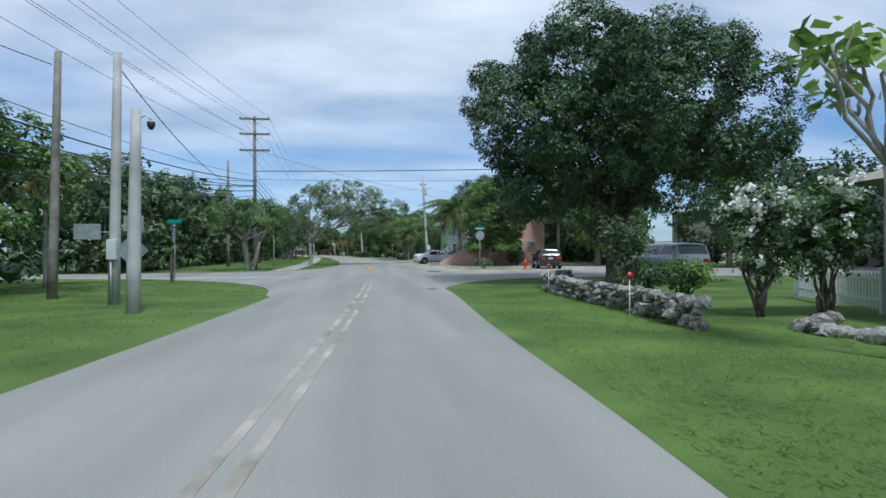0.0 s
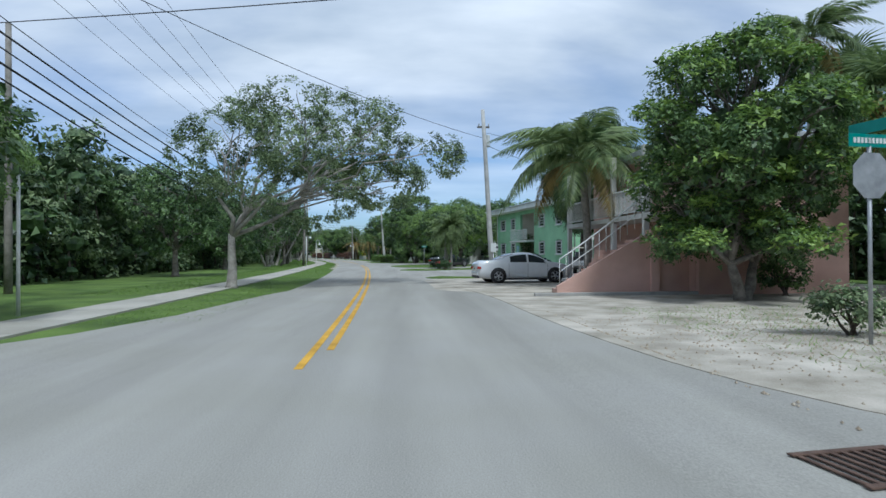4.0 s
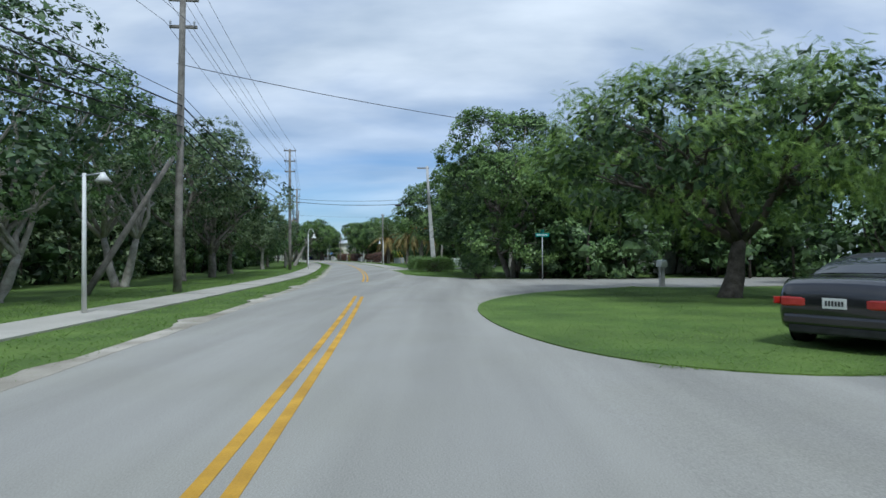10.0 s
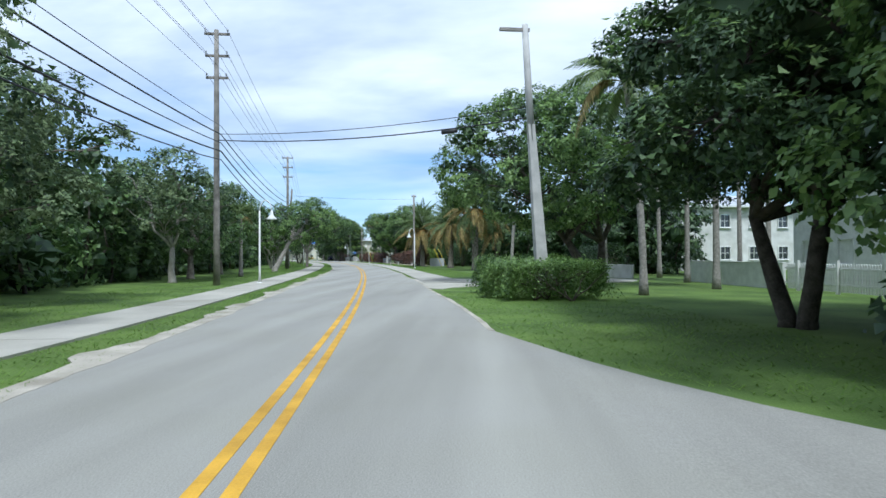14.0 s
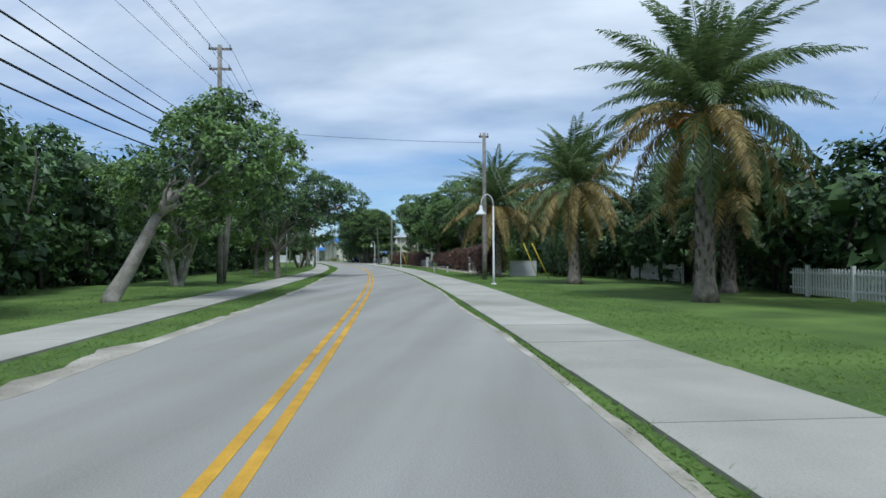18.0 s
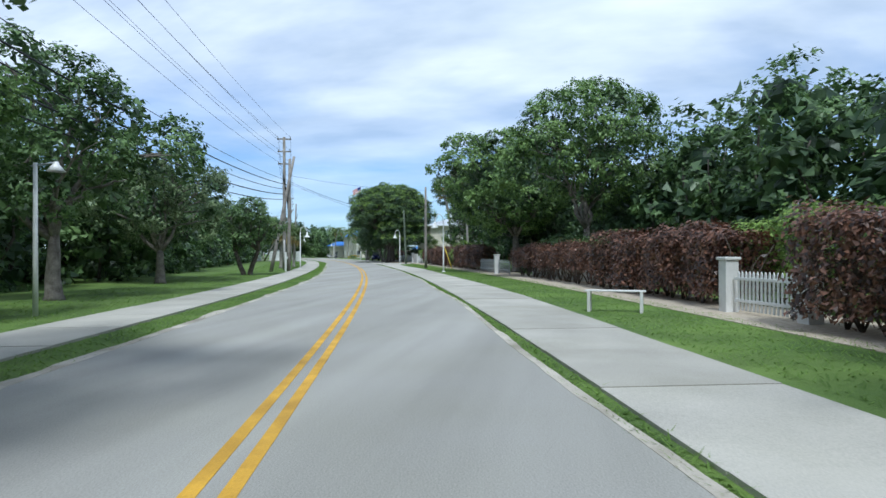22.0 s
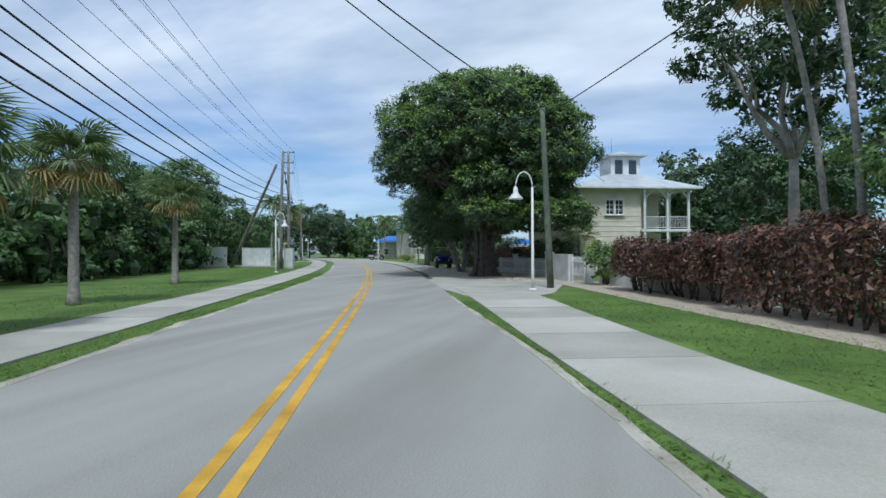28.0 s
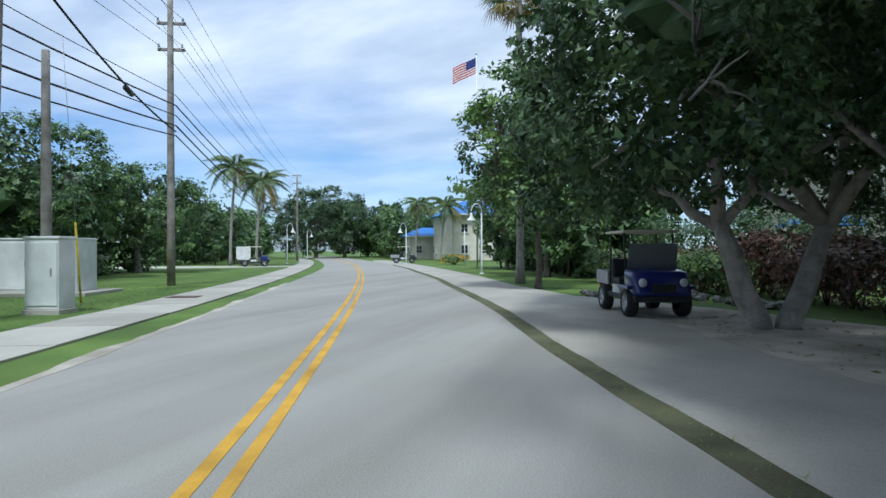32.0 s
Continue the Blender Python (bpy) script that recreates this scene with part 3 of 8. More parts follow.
    vs, fs = join_data(wood)
    raw("trunk", vs, fs, bark or BARK, t, "", None, True)
    if feather:
        quads("crown", feather_leaves(blobs, feather, 0.44, seed), LEAF[leaf], t, "", None, 3)
    elif slim < 0.3 or core == 0:
        quads("crown", clump_leaves(blobs, int(count * thick), size, seed, slim, droop), LEAF[leaf], t)
    elif abs(off) < 10 and size < 0.3 and not fine:
        quads("crown", clump_leaves(blobs, int(count * 1.3 * thick), size * 0.9, seed, max(slim, 0.6), droop, sprig=14, cover=1.3), LEAF[leaf], t)
    else:
        quads("crown", three(clump_leaves(blobs, int(count * 1.8 * thick), size * 0.9, seed, max(slim, 0.7), droop, sprig=16, cover=1.3)), LEAF[leaf], t, "", None, 3)
    if tips:
        quads("young_leaves", three(tip_leaves(blobs, tips[1], size * 1.3, seed, 0.6)), LEAF[tips[0]], t, "", None, 3)
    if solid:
        # solid body added inside the crown to block light and darken its underside
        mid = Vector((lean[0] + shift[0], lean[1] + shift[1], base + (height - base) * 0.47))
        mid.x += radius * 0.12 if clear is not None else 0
        vs, fs = shade_lumps([(*mid, radius * solid, radius * solid * 1.06, (height - base) * solid * 0.42)], seed, 1.0, 26, 15)
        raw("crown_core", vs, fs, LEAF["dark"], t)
    # inner leaves always dark green: shade inside the crown put into colour
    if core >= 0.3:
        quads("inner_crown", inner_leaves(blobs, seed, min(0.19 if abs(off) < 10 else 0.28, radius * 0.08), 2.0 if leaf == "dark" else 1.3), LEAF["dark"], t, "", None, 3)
    return t


def shrub(s, off, height, radius, label, leaf="mid", count=1600, size=0.11, seed=1, name="shrub", flowers=None, stems=5, z0=0.15, slim=0.5, long=None, blooms=52):
    rng = random.Random(seed)
    t = thing(name, place(s, off), label, "shrub")
    ly = long or radius
    blobs = []
    for i in range(9):
        g = i * 2.4
        k = 0.25 + 0.42 * rng.random()
        blobs.append((math.cos(g) * radius * k, math.sin(g) * ly * k, z0 + height * rng.uniform(0.3, 0.68), radius * 0.46, ly * 0.46, height * 0.32))
    wood = [limb((rng.uniform(-0.1, 0.1), rng.uniform(-0.1, 0.1), -0.05), b[:3], 0.03 + 0.008 * height, 0.008, seed + i, 5) for i, b in enumerate(blobs[:stems + 3])]
    vs, fs = join_data(wood)
    raw("framework", vs, fs, TWIG, t, "", None, True)
    quads("foliage", clump_leaves(blobs, int(count * 1.6), size * 0.95, seed, slim, cover=1.5), LEAF[leaf], t)
    # inner leaves darker than the outer, painting shade, except in maroon shrubs
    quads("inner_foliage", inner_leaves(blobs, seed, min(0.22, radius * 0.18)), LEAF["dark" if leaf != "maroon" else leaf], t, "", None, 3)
    if flowers is not None:
        r2 = np.random.default_rng(seed + 5)
        heads = clump_leaves(blobs, blooms, 0.01, seed + 9, 1.0, 0, 0.14, 1)[:, 0]
        c = np.repeat(heads, 22, 0) + r2.normal(0, 0.06, (len(heads) * 22, 3))
        quads("blossom", leaf_quads(c, r2.normal(0, 1, (len(c), 3)), 0.1, r2, 0.75, 0), flowers, t)
    return t


def hedge(s0, s1, off, width, height, label, leaf="mid", count=5000, size=0.10, seed=1, name="hedge", slim=0.55, legs=0.12):
    """A clipped hedge along the street: stems, twigs inside and leaves over its faces."""
    rng = np.random.default_rng(seed)
    t = thing(name, Matrix.Identity(4), label, "hedge")
    o = off if callable(off) else (lambda s: off)
    u = rng.uniform(s0, s1, count)
    side = rng.random(count)
    w = np.where(side < 0.36, -1.0, np.where(side < 0.62, 1.0, rng.uniform(-1, 1, count)))
    h = np.where(side < 0.62, legs + (1 - legs) * rng.random(count) ** 0.8, 1.0)
    bulge = 1 + 0.2 * np.sin(u * 2.3 + seed) + 0.14 * np.sin(u * 5.1) * np.cos(h * 5)
    h = h * (1 + 0.09 * np.sin(u * 1.1 + seed) + 0.06 * np.sin(u * 3.7) + 0.03 * np.sin(u * 9.1))
    cen = np.array([at(float(a), o(float(a)) + float(b) * width / 2 * float(g) * (1 - 0.12 * float(c)), float(c) * height) for a, b, g, c in zip(u, w, bulge, h)])
    cen += rng.normal(0, 0.085, cen.shape)
    deep = rng.random(count) < 0.3
    mid = np.array([at(float(a), o(float(a)) + float(b) * width * 0.42, float(c) * height * 0.94) for a, b, c in zip(u, rng.uniform(-1, 1, count), rng.uniform(legs, 1, count))])
    cen = np.where(deep[:, None], mid, cen)
    g = along((s0 + s1) / 2)[1]
    right = np.array([g.y, -g.x, 0])
    nrm = right * w[:, None] + np.array([0, 0, 1.0]) * np.where(h > 0.9, 1.4, 0.35)[:, None]
    wood = []
    r3 = random.Random(seed)
    k = s0 + 0.15
    while k < s1:
        p = at(k, o(k) + r3.uniform(-0.2, 0.2) * width)
        for j in range(4):
            wood.append(limb(p - Vector((0, 0, 0.05)), at(k + r3.uniform(-0.5, 0.5), o(k) + r3.uniform(-0.45, 0.45) * width, height * r3.uniform(0.6, 0.97)), 0.028, 0.008, r3.randint(0, 9999), 4))
        k += r3.uniform(0.35, 0.6)
    vs, fs = join_data(wood)
    raw("framework", vs, fs, TWIG, t, "", None, True)
    quads("foliage", three(leaf_quads(cen, nrm, size * 1.1, rng, slim * 1.15, 0.25)), LEAF[leaf], t, "", None, 3)
    return t


def woods(name, s0, s1, o0, o1, low, high, label, leaf, count, size=0.34, seed=1, gap=2.0, hollow=True):
    """A belt of dense woodland edge, one stuff object: stems, leaves, and solid dark lumps that stand for inner shade.
    """
    rng = random.Random(seed)
    t = thing(name, Matrix.Identity(4), label, "woodland", "", "stuff")
    blobs, wood, core = [], [], []
    s = s0
    while s < s1:
        top = rng.uniform(low, high)
        for row in range(3):
            o = o0 + (o1 - o0) * (row + rng.uniform(0.1, 0.9)) / 3
            q = at(s + rng.uniform(-1, 1), o)
            wood.append(limb((q.x, q.y, -0.1), (q.x + rng.uniform(-0.8, 0.8), q.y + rng.uniform(-0.8, 0.8), top * 0.8), 0.09, 0.03, rng.randint(0, 9999), 5))
            z = (1.9 if row == 0 and hollow else 0.5)
            while z < top:
                r = rng.uniform(1.0, 1.75) * (0.8 if z < 1.5 else 1.0)
                b = (q.x + rng.uniform(-0.9, 0.9), q.y + rng.uniform(-0.9, 0.9), min(z, top - r * 0.5), r, r, r * 0.8)
                blobs.append(b)
                if z < top - 0.6:
                    core.append(b)
                z += r * 0.9
        s += gap * rng.uniform(0.8, 1.2)
    # solid lumps added to block light; their dark colour paints the thicket's depth
    vs, fs = shade_lumps(core, seed, 0.44, 7, 5)
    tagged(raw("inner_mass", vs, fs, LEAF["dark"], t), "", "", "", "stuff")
    vs, fs = join_data(wood)
    tagged(raw("stems", vs, fs, DARKBARK, t, "", None, True), "", "", "", "stuff")
    tagged(quads("foliage", three(clump_leaves(blobs, int(count * 1.4), size * 0.95, seed, 0.75, 0.3, 0.08, 14, 1.2)), LEAF[leaf], t, "", None, 3), "", "", "", "stuff")
    # dark green under the outer leaves paints the thicket's inner shade
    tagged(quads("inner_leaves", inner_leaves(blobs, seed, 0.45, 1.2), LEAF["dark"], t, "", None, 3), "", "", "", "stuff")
    return t


# ---- palms ----
def frond_data(length, droop, leaflets, reach, seed, plumose=0.0, rise=0.5):
    """A feather leaf growing along +x from the origin: rachis and leaflets."""
    rng = random.Random(seed)
    pts = []
    for i in range(9):
        u = i / 8
        pts.append(Vector((length * (u - 0.18 * u * u * droop), 0, length * (rise * u - (rise + droop) * u * u * 0.9))))
    vs, fs = tube_data(pts, [0.028 * (1 - 0.85 * i / 8) for i in range(9)], 4)
    for i in range(leaflets):
        u = 0.12 + 0.88 * (i + 0.5) / leaflets
        j = min(int(u * 8), 7)
        p = pts[j].lerp(pts[j + 1], u * 8 - j)
        d = (pts[j + 1] - pts[j]).normalized()
        up = d.cross(Vector((0, 1, 0))) * -1
        ln = reach * math.sin(math.pi * (0.16 + 0.80 * u)) * rng.uniform(0.85, 1.1)
        for side in (-1, 1):
            w = (Vector((0, side, 0)) + d * 0.75 + up * (0.25 + plumose * rng.uniform(-1, 1))).normalized()
            tip = p + w * ln + Vector((0, 0, -ln * 0.35 * rng.uniform(0.6, 1.3)))
            mid = p + w * ln * 0.5
            b = d * 0.022 * (1 + ln)
            k = len(vs)
            vs += [p - b * 0.6, mid - b, tip, mid + b]
            fs.append((k, k + 1, k + 2, k + 3))
    return vs, fs


def fan_data(radius, seed):
    rng = random.Random(seed)
    stalk = radius * 0.9
    vs, fs = tube_data([(0, 0, 0), (stalk * 0.5, 0, 0.12), (stalk, 0, 0.02)], 0.016, 4)
    for i in range(26):
        g = radians(-150 + 300 * i / 25)
        d = Vector((math.cos(g), math.sin(g), 0.1 - 0.25 * abs(math.sin(g))))
        p = Vector((stalk, 0, 0.02))
        ln = radius * rng.uniform(0.8, 1.05) * (0.75 + 0.25 * math.cos(g))
        w = Vector((-math.sin(g), math.cos(g), 0)) * 0.04 * radius
        tip = p + d * ln + Vector((0, 0, -0.35 * ln))
        k = len(vs)
        vs += [p, p + d * ln * 0.55 - w, tip, p + d * ln * 0.55 + w]
        fs.append((k, k + 1, k + 2, k + 3))
    return vs, fs


FROND = {}


def frond_mesh(kind, k, material):
    key = (kind, k, material.name)
    if key not in FROND:
        if kind == "date":
            vs, fs = frond_data(3.5, 0.2 + 0.16 * k, 78, 0.52, 11 + k, 0.5, 0.55)
        elif kind == "coco":
            vs, fs = frond_data(3.1, 0.42 + 0.14 * k, 62, 0.85, 21 + k, 0.1, 0.6)
        elif kind == "small":
            vs, fs = frond_data(2.1, 0.3 + 0.14 * k, 60, 0.46, 31 + k, 0.9, 0.7)
        else:
            vs, fs = fan_data(0.85, 41 + k)
        data = bpy.data.meshes.new("frond")
        data.from_pydata(vs, [], fs)
        data.materials.append(material)
        FROND[key] = data
    return FROND[key]


def palm(s, off, height, label, kind="date", trunk=0.16, fronds=26, seed=1, lean=(0, 0), dry=0.2, scale=1.0, fruit=False, high=80, low=-50, leaf="palm", boots=False):
    rng = random.Random(seed)
    t = thing("palm_tree", place(s, off), label, "palm tree")
    top = Vector((lean[0], lean[1], height))
    n = 14
    pts, rad = [], []
    for i in range(n):
        u = i / (n - 1)
        pts.append(Vector((lean[0] * u * u, lean[1] * u * u, -0.1 + (height + 0.1) * u)))
        rad.append(trunk * (1.5 if i == 0 else 1.12 if i == 1 else 1.0 - 0.22 * u) * (1.04 if i % 2 else 0.97))
    tube("trunk", pts, rad, BARK if boots else PALMBARK, t, 10)
    if boots:
        bits = []
        for i in range(90):
            u = 0.12 + 0.88 * i / 90
            g = i * 2.4
            p = Vector((lean[0] * u * u, lean[1] * u * u, height * u)) + Vector((math.cos(g), math.sin(g), 0)) * trunk * 0.8
            bits.append(tube_data([p, p + Vector((math.cos(g) * 0.1, math.sin(g) * 0.1, 0.22))], [0.05, 0.025], 4))
        vs, fs = join_data(bits)
        raw("boot_sheath", vs, fs, DARKBARK, t)
    for i in range(fronds):
        u = i / (fronds - 1)
        pitch = high + (low - high) * u ** 1.35 + rng.uniform(-9, 9)
        old = u > 1 - dry
        data = frond_mesh(kind, rng.randint(0, 2), LEAF["dry"] if old and rng.random() < 0.8 else LEAF[leaf])
        ob = new("frond", data)
        ob.parent = t
        sc = scale * rng.uniform(0.85, 1.1)
        ob.matrix_basis = Matrix.Translation(top) @ pose(0, 0, 0, 0, 0, i * 137.5 + rng.uniform(-12, 12)) @ pose(0.06, 0, 0, 0, -pitch * 0.62, 0) @ Matrix.Diagonal((sc, sc, sc, 1))
    if fruit:
        bits = []
        for i in range(60):
            g = rng.uniform(0, 6.28)
            p = top + Vector((math.cos(g) * 0.2, math.sin(g) * 0.2, 0))
            q = top + Vector((math.cos(g) * rng.uniform(0.7, 1.2), math.sin(g) * rng.uniform(0.7, 1.2), -rng.uniform(0.2, 0.9)))
            bits.append(tube_data([p, p.lerp(q, 0.6) + Vector((0, 0, 0.18)), q], [0.03, 0.025, 0.05], 4))
        vs, fs = join_data(bits)
        raw("fruit_bunch", vs, fs, ORANGE, t, "orange date fruit bunch")
    return t

# ---- ground, road, walks ----
def smooth(a, b, s):
    u = min(max((s - a) / (b - a), 0), 1)
    return u * u * (3 - 2 * u)


bm = bmesh.new()
bmesh.ops.create_grid(bm, x_segments=60, y_segments=60, size=1500)
tagged(part("ground", bm, LAWN, None, "", pose(0, 180, -0.03)), "mown green lawn and rough grass to the horizon", "ground", "", "structure")
LEFT = lambda s: -4.05 + 0.15 * math.sin(s * 0.11)
RIGHT = lambda s: 1.78 + 0.06 * math.sin(s * 0.4) + 0.35 * smooth(285, 305, s) + 0.3 * smooth(305, 330, s)
strip("road", -60, 460, LEFT, RIGHT, 0.0, ASPHALT, 1.5, 0.15, "structure", "worn pale grey asphalt two-lane street", "road")
# the paint is worn through in places
CENTRE = (((44.5, 115.6), (127.2, 460)), ((46.0, 84.6), (85.6, 87.0), (87.8, 89.2), (90.3, 115.2), (127.6, 460)))
for k, o in enumerate((-1.235, -1.0)):
    for a, b in CENTRE[k]:
        strip("centre_line", a, b, o - 0.055, o + 0.055, 0.005, YELLOW, 2.0, 0.004, "structure", "worn double yellow painted centre line", "road marking")
for k, o in enumerate((-1.235, -1.0)):
    strip("centre_line", -40, 28, o - 0.05, o + 0.05, 0.005, DIRT, 2.0, 0.004, "structure", "almost worn away centre line paint", "road marking")
# side streets of the first crossing
patch("side_road", [(19, -4.1), (23, -4.6), (26, -5.7), (30, -8.2), (33, -12.5), (35, -20), (35.5, -60), (40.5, -60), (42.5, -13), (45.5, -5.6), (62, -4.2), (62, -3), (19, -3)], -0.004, ASPHALT, 0.12, "pale asphalt side street at the crossing", "road", 2)
patch("side_road", [(19, 1.5), (23, 1.75), (26, 2.8), (28.5, 4.3), (30.3, 6.5), (31, 9), (32, 70), (46, 70), (44, 16), (48, 8), (66, 4), (82, 1.2), (19, 1.2)], -0.006, ASPHALT, 0.12, "pale asphalt side street at the crossing", "road", 2)
strip("stop_line", 34.0, 34.55, -13.5, -5.6, 0.004, WHITELINE, 1, 0.004, "structure", "white painted stop line", "road marking")
# forecourts and the second crossing
patch("forecourt", [(40.0, 6.0), (42.0, 3.7), (49, 3.1), (58, 3.3), (66, 2.2), (66, 20), (52, 22), (44, 18), (41, 11)], 0.004, DIRT, 0.12, "sandy gravel forecourt with weeds", "forecourt", 2)
patch("forecourt", [(64, 1.2), (112, 1.2), (112, 20), (60, 20), (62, 9)], -0.008, ASPHALT, 0.12, "pale worn asphalt car park", "forecourt", 0)
patch("forecourt", [(60, 1.5), (66, 1.5), (70.5, 2.0), (72.5, 4.0), (71.5, 6.5), (64, 6.4), (58, 5.6)], -0.003, DIRT, 0.12, "sandy gravel strip where cars pull in", "forecourt", 2)
patch("grass_island", [(71.5, 2.4), (73.6, 2.2), (75.0, 3.4), (73.6, 5.8), (71.6, 5.2)], 0.01, LAWN, 0.12, "patchy grass island in the forecourt", "lawn", 3)
PALM_BED = [(91.0, 1.5), (89.1, 2.1), (88.4, 3.5), (89.7, 6.0), (92.4, 9.7), (96.5, 14.5), (98.8, 15.6), (96.5, 11.8), (94.9, 8.4), (95.7, 5.4), (94.1, 2.8)]
STRIP_BED = [(95.7, 8.2), (97.6, 9.4), (99.2, 12), (100.8, 15.0), (99.1, 14.4), (97.4, 11.6)]
patch("grass_island", PALM_BED, 0.012, LAWN, 0.12, "lens-shaped grass island with palms", "lawn", 3)
patch("grass_island", STRIP_BED, 0.012, LAWN, 0.12, "narrow grass strip before the green house", "lawn", 3)
patch("bare_soil", [(93.9, 3.9), (92.6, 3.9), (91.9, 4.9), (91.7, 6.6), (92.8, 7.0), (94.6, 6.2)], 0.02, DIRT, 0.05, "bare sandy soil round the palms", "soil", 3)
patch("grass_island", [(105.4, 1.9), (101.3, 3.0), (100.2, 6.2), (104, 9.2), (107, 13), (117.5, 14.5), (119.6, 10.4), (116.2, 4.9), (111.5, 2.2)], 0.014, LAWN, 0.12, "grass island under the flame tree", "lawn", 3)
patch("side_road", [(100, 1.2), (106, 1.4), (110.5, 2.2), (116, 5.0), (119.5, 10), (121, 60), (128.5, 60), (128.5, 14), (129.2, 9), (131, 5.4), (134.5, 3.0), (140, 1.75), (144, 1.2)], -0.004, ASPHALT, 0.12, "pale asphalt side street at the second crossing", "road", 2)
patch("driveway", [(153, 1.6), (156.5, 3.4), (158.5, 9), (159.5, 14), (165, 14), (164, 7), (166, 3.4), (170, 1.6)], -0.006, CONCRETE, 0.12, "pale concrete driveway apron", "driveway", 2)
# footways of separate slabs
SW_IN = lambda s: -6.75 + 1.35 * smooth(100, 145, s) + 0.35 * smooth(200, 240, s)
SW_OUT = lambda s: -8.35 + 1.2 * smooth(100, 145, s) + 0.35 * smooth(200, 240, s)


def footway(name, s0, s1, e0, e1, z, label, piece=2.4):
    t = tagged(thing(name, Matrix.Identity(4), label, "footway"), "", "", "", "structure")
    rng = random.Random(5)
    s = s0
    while s < s1:
        ln = min(piece, s1 - s)
        a, b = s + 0.008, s + ln - 0.008
        h = z + rng.uniform(-0.006, 0.006)
        top = []
        for q in (a, (a + b) / 2, b):
            top.append((at(q, e0(q)), at(q, e1(q))))
        vs = []
        for l, r in top:
            vs += [Vector((l.x, l.y, h)), Vector((r.x, r.y, h))]
        vs += [Vector((v.x, v.y, h - 0.1)) for v in vs]
        fs = [(0, 1, 3, 2), (2, 3, 5, 4), (0, 6, 7, 1), (5, 11, 10, 4), (0, 2, 8, 6), (2, 4, 10, 8), (1, 7, 9, 3), (3, 9, 11, 5)]
        raw("slab", vs, fs, CONCRETE, t)
        s += piece
    return t


footway("pavement", 46, 430, SW_IN, SW_OUT, 0.015, "pale concrete slab footway beside the verge")
footway("pavement", 160, 286, lambda s: 2.05 + 0.3 * smooth(270, 285, s), lambda s: 4.1 + 0.1 * math.sin(s * 0.2) + 0.5 * smooth(268, 284, s), 0.012, "pale concrete slab footway along the lawns")
patch("forecourt", [(280, 1.7), (281, 4.7), (289, 7.6), (296, 9.4), (311, 9.4), (318, 7.2), (322, 5.0), (340, 5.4), (390, 6.0), (392, 2.9), (340, 2.2), (310, 1.9)], -0.004, CONCRETE, 0.12, "sandy pale concrete forecourt and footway under trees", "forecourt", 1)
patch("forecourt", [(290.5, 5.2), (297, 5.0), (305, 4.8), (313, 5.0), (318, 5.4), (317.4, 7.2), (311, 9.3), (296, 9.3), (290.2, 7.6)], 0.003, DIRT, 0.1, "sandy ground with fallen leaves under the trees", "forecourt", 2)
WOBBLE = lambda s: 0.22 * math.sin(s * 0.83) + 0.16 * math.sin(s * 2.1 + 1) + 0.09 * math.sin(s * 5.3)
strip("sandy_edge", 96, 182, lambda s: LEFT(s) - 0.28 - 0.9 * max(0.0, WOBBLE(s)), lambda s: LEFT(s) + 0.05 + 0.25 * max(0.0, WOBBLE(s + 9)), 0.004, DIRT, 0.4, 0.05, "structure", "sandy worn edge of the verge", "verge")
strip("sandy_edge", 182, 330, lambda s: LEFT(s) - 0.12 - 0.35 * max(0.0, WOBBLE(s)), lambda s: LEFT(s) + 0.03 + 0.12 * max(0.0, WOBBLE(s + 9)), 0.004, DIRT, 0.4, 0.05, "structure", "sandy worn edge of the verge", "verge")
strip("sandy_edge", 140, 282, lambda s: RIGHT(s) - 0.04 - 0.1 * max(0.0, WOBBLE(s)), lambda s: RIGHT(s) + 0.06 + 0.12 * max(0.0, WOBBLE(s + 5)), 0.004, DIRT, 0.4, 0.05, "structure", "sandy worn edge of the grass strip", "verge")
strip("grass_strip", 294, 362, lambda s: RIGHT(s) - 0.02 - 0.04 * WOBBLE(s), lambda s: RIGHT(s) + 0.3 + 0.06 * WOBBLE(s + 4), 0.006, SOIL, 0.5, 0.12, "structure", "narrow strip of soil and thin grass beside the street", "verge")
strip("verge", 214, 292, lambda s: 4.75 + 0.5 * smooth(275, 292, s) + 2.0, 9.5, -0.015, GRAVEL, 1.5, 0.1, "structure", "tan gravel bed under the hedge", "gravel bed")


def lawn_blades(name, s0, s1, e0, e1, count, tall, seed, label):
    rng = np.random.default_rng(seed)
    u = rng.uniform(s0, s1, count)
    k = rng.random(count)
    base = np.empty((count, 3))
    for i in range(count):
        a, b = e0(u[i]), e1(u[i])
        base[i] = at(u[i], a + (b - a) * k[i], -0.03)
    g = rng.uniform(0, 2 * np.pi, count)
    d = np.stack([np.cos(g), np.sin(g), np.zeros(count)], 1)
    h = tall * rng.uniform(0.5, 1.3, count)[:, None]
    tip = base + np.array([0, 0, 1.0]) * h + np.stack([-d[:, 1], d[:, 0], d[:, 2]], 1) * h * 2.6
    w = d * np.array([1, 1, 0]) * 0.010
    tri = np.stack([base - w, base + w, tip], 1)
    return tagged(quads(name, tri, BLADE, None, "", None, 3), label, "grass", "", "stuff")


